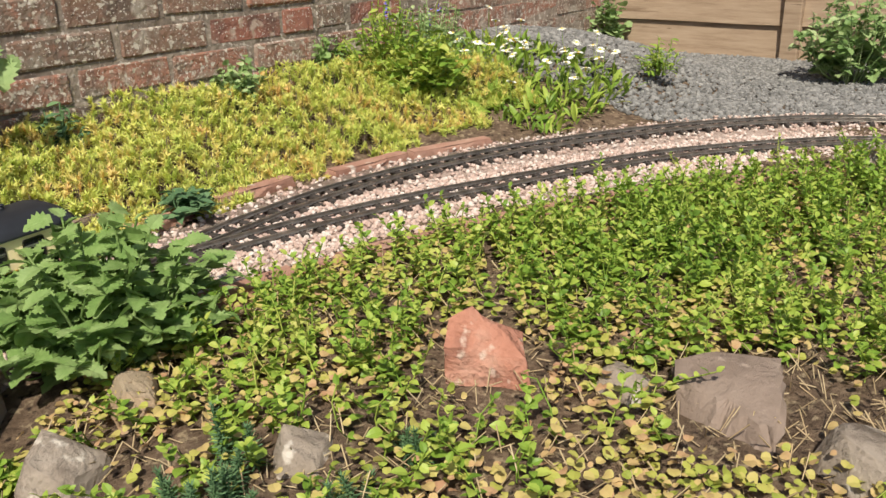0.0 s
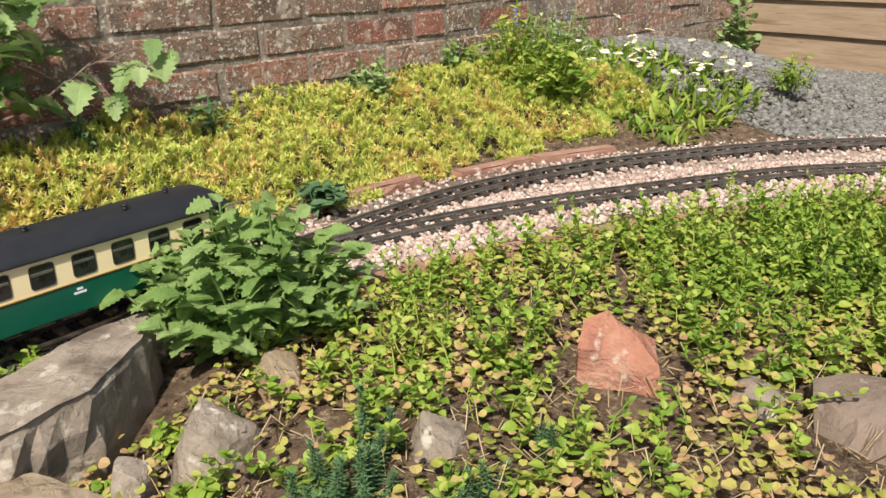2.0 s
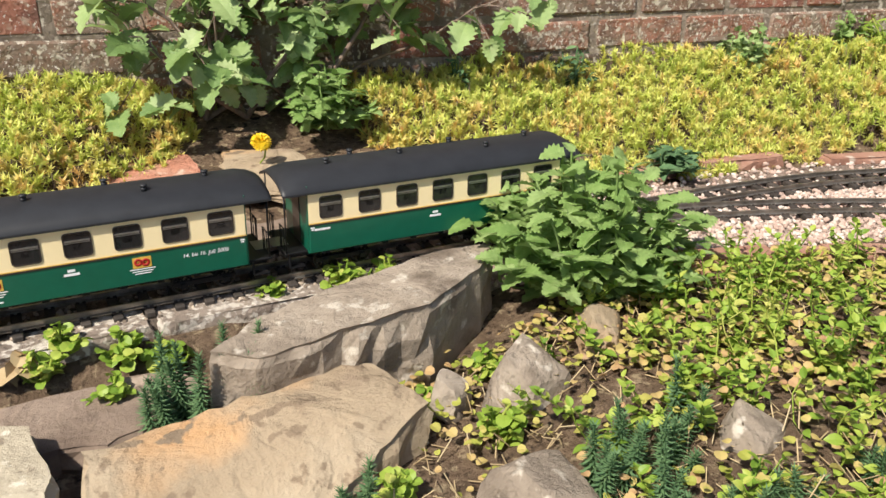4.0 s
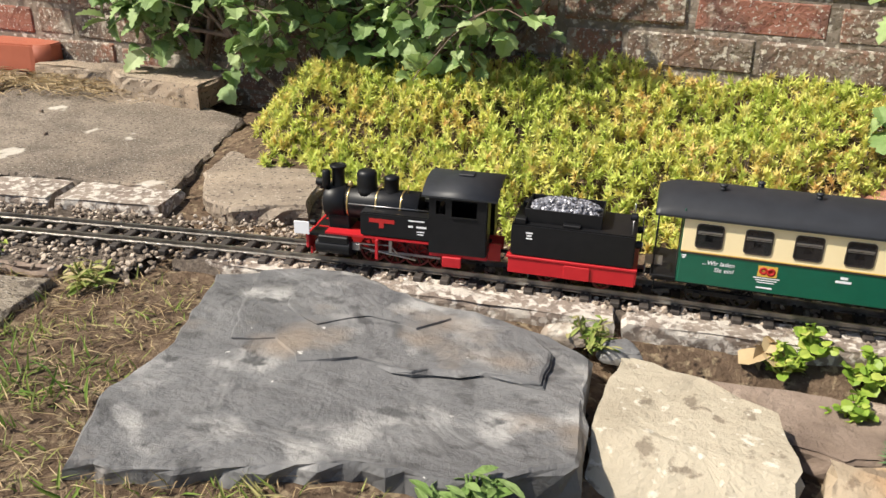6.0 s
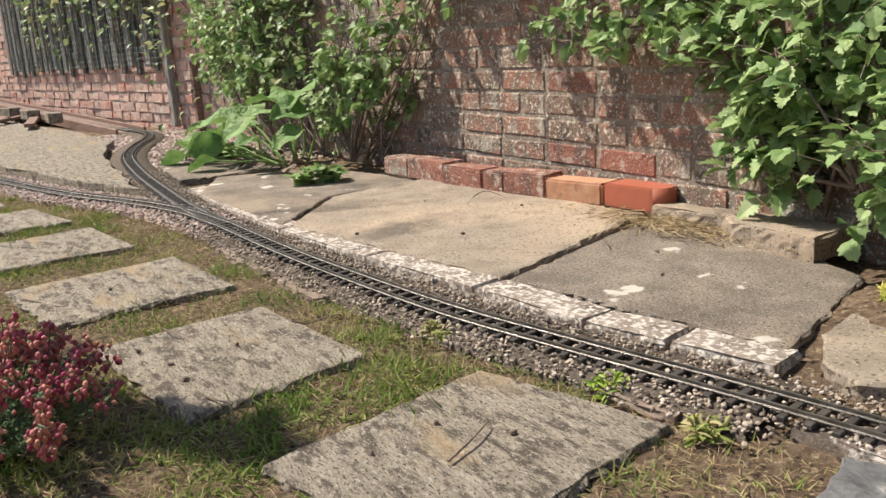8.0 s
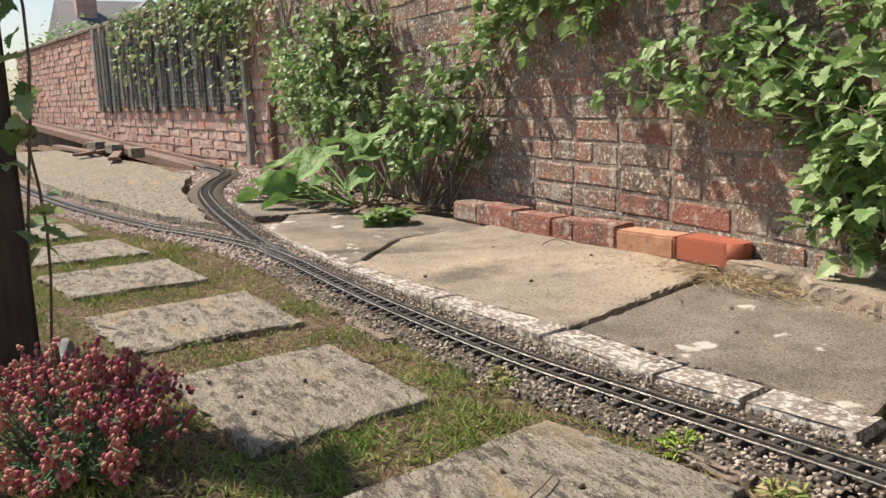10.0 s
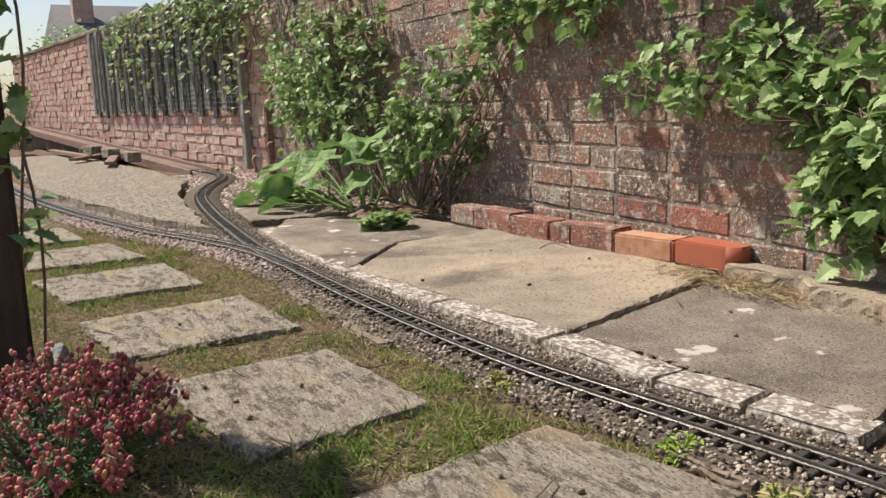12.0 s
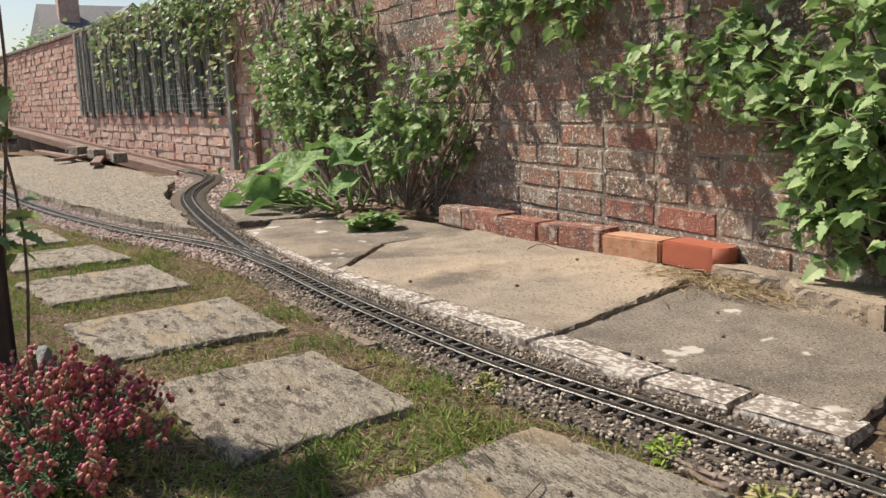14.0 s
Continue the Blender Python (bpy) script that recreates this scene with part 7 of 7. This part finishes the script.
def build_crumbs():
    """Small cones, crumbs of soil and twigs lying on the stones."""
    r = np.random.default_rng(365)
    for k, (x, y, z) in enumerate([(0.302, -1.377, -0.113), (0.326, -1.507, -0.113), (0.417, -1.505, -0.113), (0.835, -1.25, -0.113), (0.86, -1.37, -0.113), (0.216, -1.541, -0.113), (0.93, -1.18, -0.113), (-0.3, -1.5, -0.113), (-0.597, -0.433, -0.09), (-0.267, -0.272, -0.084), (-0.33, -0.815, -0.094), (0.399, -0.362, -0.096), (0.55, -0.5, -0.096), (-0.1, -0.6, -0.092)]):
        lump("crumb", (x, y, z), (r.uniform(0.005, 0.009), 0.005, 0.004), M["bark"] if k % 3 else M["brown"], "small dark crumb lying on the paving", 200 + k, 47 * k, "debris", "crumbs on the paving")
    for k, (x, y, a, l, z) in enumerate([(-0.35, -1.69, 28, 0.17, -0.111), (0.25, -1.244, 70, 0.1, -0.111), (0.12, -1.47, 10, 0.08, -0.111), (0.52, -1.5, 5, 0.12, -0.111), (0.3, -0.42, 150, 0.09, -0.095), (-0.5, -0.3, 40, 0.1, -0.083), (0.95, -1.3, 120, 0.12, -0.111)]):
        d = np.array([math.cos(math.radians(a)) * l, math.sin(math.radians(a)) * l, 0.003])
        p = np.array([x, y, z])
        solid("twig", stems_mesh("twig", [bendy(r, p, p + d, 0.006, 6)], (0.0022, 0.0012), M["bark"], 5), "thin dry twig lying on the paving", "twig", "twigs on the paving")


build_crumbs()


def build_heather():
    r = np.random.default_rng(370)
    t = thing("heather", "pink and purple flowering heather bush in grass", "heather", at=Matrix.Translation((0.44, -1.8, -0.13)))
    lines, T, S, NT, ND, NS = [], [], [], [], [], []
    for k in range(190):
        a, q = r.uniform(0, 6.3), math.sqrt(r.random())
        tip = np.array([math.cos(a) * 0.28 * q, math.sin(a) * 0.2 * q, 0.17 * (1.05 - 0.6 * q * q) * r.uniform(0.75, 1.1)])
        base = tip * (0.3, 0.3, 0)
        lines.append(bendy(r, base, tip, 0.01, 4))
        m = r.integers(7, 16)
        u = r.uniform(0.74, 1.02, m)
        T.append(base + (tip - base) * u[:, None] + r.normal(0, 0.0045, (m, 3)))
        S.append(r.uniform(0.008, 0.0125, m))
        m = 30
        u = r.uniform(0.1, 0.95, m)
        NT.append(base + (tip - base) * u[:, None])
        ND.append(unit(r, m, -0.1, 0.9))
        NS.append(r.uniform(0.01, 0.018, m))
    tagged(part("stem_mass", stems_mesh("stem_mass", lines, 0.0012, M["bark"], 3), M["bark"], t), kind="stuff")
    part("needles", leaves("needles", "needle", np.concatenate(NT), np.concatenate(ND), np.concatenate(NS), M["spurge"], 371, 1.2), M["spurge"], t)
    bell_v = [(0.0, 0.0, 0.0)] + [(q * math.cos(1.257 * j), q * math.sin(1.257 * j), z) for q, z in ((0.3, 0.22), (0.36, 0.55), (0.16, 1.0)) for j in range(5)]
    bell_f = [(0, 1 + (j + 1) % 5, 1 + j) for j in range(5)]
    for a in (1, 6):
        for j in range(5):
            b, c = a + j, a + (j + 1) % 5
            bell_f += [(b, c, c + 5), (b, c + 5, b + 5)]
    bell_f += [(11, 12, 13), (11, 13, 14), (11, 14, 15)]
    T, S = np.concatenate(T), np.concatenate(S)
    hang = frames_random(len(T), 0.55, 372) @ np.diag((1.0, -1.0, -1.0))
    part("bloom", scatter("bloom", bell_v, bell_f, hang, T, S, M["heather"], True), M["heather"], t, "pink purple bell flowers")["kind"] = "stuff"


build_heather()

# ---- things further off ----
def build_post():
    t = thing("timber_post", "dark timber post with vine leaves beside the heather", "post", at=Matrix.Translation((0.1, -1.876, -0.14)))
    bm = box_bm(-0.05, 0.05, -0.05, 0.05, 0, 0.95, 0.006, 2)
    part("shaft", bm, M["post"], t)
    r = np.random.default_rng(400)
    T = np.column_stack([r.uniform(-0.02, 0.09, 40), r.uniform(0.03, 0.1, 40), r.uniform(0.3, 0.9, 40)])
    part("vine_leaves", leaves("vine_leaves", "toothed", T, unit(r, 40, -0.8, 0.2), r.uniform(0.04, 0.075, 40), M["shrub"], 401, 0.8), M["shrub"], t)
    part("vine", stems_mesh("vine", [bendy(r, (0.05, 0.06, 0.0), (0.06, 0.06, 0.9), 0.03, 10), bendy(r, (0.03, 0.065, 0.0), (0.06, 0.07, 0.5), 0.02, 8)], 0.003, M["bark"], 5), M["bark"], t)


build_post()
tagged(part("stake", box_bm(-0.008, 0.008, -0.006, 0.006, -0.02, 0.1, 0.001), M["wood"], None), "short pale wooden stake in the grass", "stake").matrix_world = pose(0.08, -1.8, -0.13, ry=3)
lump("rock", (0.02, -1.785, -0.1), (0.045, 0.03, 0.075), M["slate"], "dark upright stone beside the post", 33, 15)


def build_trellis():
    """Weathered slats and wire netting against the far wall."""
    t = thing("trellis", "weathered grey slat trellis with green wire netting", "trellis", at=wall_west.matrix_world.copy())
    for k in range(13):
        u = -0.98 - 0.36 * k + 0.03 * math.sin(5 * k)
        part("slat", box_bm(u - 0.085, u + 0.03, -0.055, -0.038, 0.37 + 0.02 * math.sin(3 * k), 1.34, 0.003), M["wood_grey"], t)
        # added dark strip set back, standing in for the shaded gap between pale slats
        part("slat", box_bm(u + 0.05, u + 0.13, -0.035, -0.02, 0.34 + 0.03 * math.sin(5 * k), 1.3, 0.003), M["slat_gap_shade"], t)
    part("post", box_bm(-0.64, -0.57, -0.07, -0.02, -0.1, 1.3, 0.004), M["wood_grey"], t)
    part("post", box_bm(-0.2, -0.15, -0.06, -0.01, -0.12, 0.4, 0.004), M["wood_old"], t)
    lines = [np.array([(-5.3, -0.06, z), (-0.6, -0.06, z)]) for z in np.arange(0.4, 1.3, 0.045)]
    lines += [np.array([(u, -0.06, 0.38), (u, -0.06, 1.3)]) for u in np.arange(-5.3, -0.6, 0.06)]
    part("wire_netting", stems_mesh("wire_netting", lines, 0.0022, M["mesh_wire"], 3), M["mesh_wire"], t)
    for z in (0.5, 1.05):
        part("rail", box_bm(-5.35, -0.64, -0.019, -0.003, z, z + 0.035, 0.002), M["wood_grey"], t)


build_trellis()


def ivy_on_west(seed, u0, u1, z0, z1, n, size):
    r = np.random.default_rng(seed)
    t = thing("ivy", "green ivy hanging from the far wall top", "climber", at=wall_west.matrix_world.copy())
    u = r.uniform(u0, u1, n)
    f = 0.5 + 0.5 * np.sin(2.1 * u + 1) * np.sin(3.7 * u)
    z = z1 - np.abs(r.normal(0, 1, n)) * (z1 - z0) * (0.3 + 0.7 * f)
    T = np.column_stack([u, r.uniform(-0.2, -0.05, n), z])
    D = np.column_stack([r.normal(0, 0.6, n), -np.abs(r.normal(0.4, 0.4, n)), r.normal(-0.4, 0.4, n)])
    part("leaves", leaves("leaves", "lobed", T, D, r.uniform(0.6, 1.3, n) * size, M["ivy"], seed + 1), M["ivy"], t)
    part("vine_mass", stems_mesh("vine_mass", [bendy(r, (a, -0.06, z1), (a + r.normal(0, 0.3), -0.07, z0 + r.uniform(0, 0.3)), 0.05, 7) for a in np.linspace(u0, u1, 14)], 0.004, M["bark"], 4), M["bark"], t)


ivy_on_west(410, -4.2, -0.3, 0.95, 1.4, 620, 0.055)
ivy_on_west(412, -1.6, 0.5, 0.55, 1.35, 420, 0.055)


def build_ramp():
    t = thing("wooden_ramp", "long brown wooden trestle carrying a rising track", "ramp")
    a, b = Vector((-5.2, -0.46, -0.12)), Vector((-13.6, -1.72, 0.19))
    d = b - a
    rot = Matrix.Translation(a) @ d.to_track_quat("X", "Z").to_matrix().to_4x4()
    for name, box in (("deck", (0, d.length, -0.1, 0.1, -0.02, 0.0)), ("side_board", (0, d.length, -0.125, -0.102, -0.09, 0.03)), ("side_board", (0, d.length, 0.102, 0.125, -0.05, 0.03))):
        bm = box_bm(*box, 0.003)
        bmesh.ops.transform(bm, matrix=rot, verts=bm.verts)
        part(name, bm, M["wood_old"], t)
    for k in range(8):
        p = a + d * (0.1 + 0.12 * k)
        part("trestle_leg", box_bm(p.x - 0.03, p.x + 0.03, p.y - 0.1, p.y + 0.1, -0.14, p.z - 0.021, 0.003), M["wood_grey"], t)
    for s in (-1, 1):
        part("rail", stems_mesh("rail", [np.array([a + Vector((0, s * 0.024, 0.012)), b + Vector((0, s * 0.024, 0.012))])], 0.003, M["rail"], 4), M["rail"], t)
    for k, (x, y, l, turn) in enumerate([(-6.8, -1.0, 1.6, 172), (-8.2, -1.3, 2.0, 188), (-7.4, -1.1, 1.0, 150)]):
        solid("plank", bpy.data.meshes.new("plank"), "old brown plank lying on the terrace", "plank", "planks on the terrace", at=pose(x, y, -0.058, rz=turn))
        ob = scene.collection.objects[-1]
        bm = box_bm(-l / 2, l / 2, -0.04, 0.04, 0, 0.03, 0.003)
        bm.to_mesh(ob.data)
        bm.free()
        ob.data.materials.append(M["wood_old"])
    for k in range(3):
        solid("concrete_block", bpy.data.meshes.new("concrete_block"), "pale block propped beside the ramp", "block", "blocks on the terrace", at=pose(-6.3 - 0.9 * k, -0.88 - 0.1 * k, -0.058, rz=10 * k))
        ob = scene.collection.objects[-1]
        bm = box_bm(-0.12, 0.12, -0.06, 0.06, 0, 0.09, 0.006)
        bm.to_mesh(ob.data)
        bm.free()
        ob.data.materials.append(M["flag"])
    v = thing("model_viaduct", "small stone model viaduct with arches", "model bridge", at=pose(-10.2, -1.75, -0.06, rz=8))
    part("deck", box_bm(-0.5, 0.5, -0.07, 0.07, 0.16, 0.21, 0.004), M["flag"], v)
    for k in range(5):
        part("pier", box_bm(-0.5 + 0.235 * k, -0.44 + 0.235 * k, -0.06, 0.06, 0, 0.1, 0.004), M["flag"], v)
    for k in range(4):
        x0, x1 = -0.44 + 0.235 * k, -0.265 + 0.235 * k
        bm = bmesh.new()
        n = 10
        rows = []
        for yy in (-0.06, 0.06):
            low = [bm.verts.new(((x0 + x1) / 2 - (x1 - x0) / 2 * math.cos(math.pi * j / n), yy, 0.07 + 0.08 * math.sin(math.pi * j / n))) for j in range(n + 1)]
            high = [bm.verts.new((x0 + (x1 - x0) * j / n, yy, 0.159)) for j in range(n + 1)]
            rows.append((low, high))
            for j in range(n):
                bm.faces.new((low[j], low[j + 1], high[j + 1], high[j]))
        for j in range(n):
            bm.faces.new((rows[0][0][j], rows[0][0][j + 1], rows[1][0][j + 1], rows[1][0][j]))
        part("arch", bm, M["flag"], v)


build_ramp()


def build_house():
    t = thing("house", "distant red brick house with slate roof and chimney", "house", at=pose(-34.0, 6.9, 0, rz=3))
    part("wall", box_bm(-4, 4, -7, 7, -0.2, 2.3), M["brick_pink"], t)
    bm = bmesh.new()
    V = [bm.verts.new(p) for p in ((-4.3, -7.3, 2.2), (4.3, -7.3, 2.2), (4.3, 7.3, 2.2), (-4.3, 7.3, 2.2), (0, -7.0, 4.35), (0, 7.0, 4.35))]
    for f in ((0, 1, 4), (1, 2, 5, 4), (2, 3, 5), (3, 0, 4, 5), (0, 3, 2, 1)):
        bm.faces.new([V[k] for k in f])
    roof = part("roof", bm, M["roof_slate"], t)
    part("chimney", box_bm(0.9, 1.6, -6.45, -5.75, 3.0, 6.5, 0.03), M["brick_pink"], roof)
    bm = bmesh.new()
    V = [bm.verts.new(p) for p in ((2.6, -5.6, 2.9), (4.8, -5.6, 2.9), (4.8, -3.4, 2.9), (2.6, -3.4, 2.9), (4.8, -4.5, 3.95), (1.2, -4.5, 3.95))]
    for f in ((1, 2, 4), (0, 1, 4, 5), (2, 3, 5, 4), (0, 5, 3)):
        bm.faces.new([V[k] for k in f])
    part("gable", bm, M["roof_slate"], roof)
    for y in (-4, 0.0, 4):
        w = part("window", box_bm(4.0, 4.03, y - 0.5, y + 0.5, 0.9, 1.9), M["white"], t)
        part("pane", box_bm(4.03, 4.04, y - 0.42, y + 0.42, 0.98, 1.82), M["window_dark"], w)


build_house()


def build_tree(x, y, h, spread, seed, label):
    r = np.random.default_rng(seed)
    t = thing("tree", label, "tree", "trees behind the wall", at=Matrix.Translation((x, y, -0.14)))
    lines = [bendy(r, (0, 0, 0), (0.1, 0, h * 0.75), 0.08, 7)]
    T, D, S = [], [], []
    for k in range(26):
        u = r.uniform(0.25, 0.95)
        a = r.uniform(0, 6.3)
        q = spread * r.uniform(0.4, 1.0) * math.sin(math.pi * min(0.95, 0.25 + 0.7 * u))
        tip = np.array([math.cos(a) * q, math.sin(a) * q, h * (0.25 + 0.75 * u)])
        lines.append(bendy(r, (0, 0, h * 0.6 * u), tip, 0.08, 5))
        m = 110
        T.append(tip + r.normal(0, spread * 0.22, (m, 3)))
        D.append(unit(r, m, -0.7, 0.6))
        S.append(r.uniform(0.07, 0.15, m))
    part("trunk", stems_mesh("trunk", lines, (0.06, 0.02), M["bark"], 6), M["bark"], t)
    part("crown", leaves("crown", "ovate", np.concatenate(T), np.concatenate(D), np.concatenate(S), M["shrub"], seed, 1.2), M["shrub"], t)


build_tree(-15.2, -2.9, 1.9, 0.9, 420, "leafy green hedge tree at the end of the wall")
build_tree(-17.5, -0.6, 2.0, 1.0, 421, "leafy green garden tree behind the wall")
build_tree(-16.5, -4.6, 2.6, 1.2, 422, "dark leafy tree at the far end of the garden")


def build_chips():
    r = np.random.default_rng(430)
    n = 17000
    x, y = r.uniform(4.45, 5.8, n), r.uniform(-1.75, -0.03, n)
    ok = track_distance(x, y) > 0.14
    x, y = x[ok], y[ok]
    v, f = stone_template(9)
    solid("slate_chippings", scatter("slate_chippings", v, f, frames_random(len(x), 0.7, 4), np.column_stack([x, y, land(x, y) + 0.004]), r.uniform(0.006, 0.013, len(x)), M["chips"]), "grey stone chippings before the fence", "gravel", "", "stuff")


build_chips()
r_far = np.random.default_rng(450)
xs, ys = r_far.uniform(-5.2, -2.3, 5000), r_far.uniform(-0.85, -0.04, 5000)
keep_far = track_distance(xs, ys) > 0.07
xs, ys = xs[keep_far], ys[keep_far]
tv, tf = stone_template(14)
solid("gravel", scatter("gravel", tv, tf, frames_random(len(xs), 0.7, 5), np.column_stack([xs, ys, land(xs, ys) + 0.003]), r_far.uniform(0.006, 0.016, len(xs)), M["ballast_pink"]), "pinkish loose gravel between curve and wall", "gravel", "", "stuff")
bush("ivy_seedling", "low green weed on the gravel by the wall", "weed", (-2.75, -0.45, -0.13), 0.14, 0.1, 18, 6, "round", 0.07, M["shrub"], 451)
bush("ivy_seedling", "pale green weed beside the paving", "weed", (-1.35, -0.5, -0.1), 0.1, 0.07, 14, 5, "round", 0.07, M["shrub"], 452)
# pale dried sponge-like leaf hanging over the kerb
bush("dried_leaf", "pale dried leaf hanging over the kerb", "dead leaf", (1.975, -0.785, -0.128), 0.02, 0.02, 5, 3, "round", 0.045, M["straw"], 440, droop=0.6)

# ---- bricks of the walls ----
COURSE = 0.08


def brick_mesh(seed, l=0.25, h=0.07, d=0.09, mat="brick"):
    bm = box_bm(-l / 2, l / 2, 0, d, 0, h, 0.006, 1)
    off = Vector((seed * 7.1, seed * 3.3, seed * 1.7))
    for v in bm.verts:
        v.co += Vector((noise.noise(v.co * 22 + off), 0.5 * noise.noise(v.co * 25 - off), 0.8 * noise.noise(v.co * 28 + off * 2))) * 0.006
    me = bpy.data.meshes.new("brick")
    bm.to_mesh(me)
    bm.free()
    me.materials.append(M[mat])
    return me


LONG = [brick_mesh(k) for k in range(7)]
SHORT = [brick_mesh(20 + k, 0.122) for k in range(4)]
LONG_RED = [brick_mesh(40 + k, mat="brick_red") for k in range(4)]
SHORT_RED = [brick_mesh(50 + k, 0.122, mat="brick_red") for k in range(3)]
RED_AT = [(-0.36, 0), (-0.08, 0), (-0.42, 3), (2.88, 1), (3.6, 2), (3.85, 2), (1.2, 1), (1.45, 2), (1.9, 2), (4.3, 3), (4.5, 2), (4.7, 3), (4.9, 1), (4.6, 1), (4.85, 2), (5.1, 2), (4.4, 4), (4.95, 3), (5.2, 1), (5.3, 3), (1.75, 3), (2.2, 4)]


def far_brick_mesh(name, places, mat):
    """Many bricks in one mesh; places: x, z, length, height, lift."""
    base = box_bm(-0.5, 0.5, 0, 0.09, 0, 1, 0.0)
    v = np.array([p.co[:] for p in base.verts])
    base.faces.ensure_lookup_table()
    bmesh.ops.triangulate(base, faces=base.faces)
    f = np.array([[q.index for q in p.verts] for p in base.faces])
    base.free()
    P = np.array(places)
    r = np.random.default_rng(3)
    V = v[None] * np.stack([P[:, 2], np.ones(len(P)), P[:, 3]], -1)[:, None] + np.stack([P[:, 0], P[:, 4], P[:, 1]], -1)[:, None]
    V = V + r.normal(0, 0.0022, V.shape)
    F = f[None] + (np.arange(len(P)) * len(v))[:, None, None]
    return quick_mesh(name, V.reshape(-1, 3), F.reshape(-1, 3), mat)


def build_bricks():
    r = random.Random(11)
    rest = []
    for k in range(-2, 16):
        x = WALL_X0 + (0.04 if k % 2 else 0.155)
        while x < WALL_X1 - 0.05:
            short = r.random() < 0.22
            l = 0.134 if short else 0.262
            xc = x + l / 2
            z = COURSE * k - 0.0135 * min(2, max(0, xc)) + r.uniform(-0.004, 0.004)
            x += l
            if -1.9 < xc < 4.45 and -2 < k < 7:
                red = any(abs(xc - a) < (0.07 if short else 0.125) and k == b for a, b in RED_AT) or (xc > 4.2 and r.random() < 0.6)
                ob = part("brick", r.choice((SHORT_RED if short else LONG_RED) if red else (SHORT if short else LONG)), None, wall_north)
                ob.matrix_basis = pose(xc + r.uniform(-0.004, 0.004), r.uniform(-0.003, 0.002), z, rz=r.uniform(-0.3, 0.3), ry=r.uniform(-0.7, 0.7))
            else:
                rest.append((xc, z, l - 0.012, 0.07, r.uniform(-0.004, 0.004)))
    ob = part("bricks", far_brick_mesh("bricks", rest, M["brick_far"]), None, wall_north)
    tagged(ob, kind="stuff")
    rest = []
    for k in range(-2, 16):
        x = -WEST_LENGTH + (0.0 if k % 2 else 0.13)
        while x < -0.06:
            l = r.choice((0.27, 0.3, 0.24, 0.15, 0.2))
            rest.append((x + l / 2, 0.085 * k + r.uniform(-0.007, 0.007), min(l, -0.01 - x) - r.uniform(0.012, 0.035), r.uniform(0.06, 0.075), r.uniform(-0.012, 0.004)))
            x += l
    tagged(part("bricks", far_brick_mesh("bricks", rest, M["brick_pink"]), None, wall_west), kind="stuff")


build_bricks()
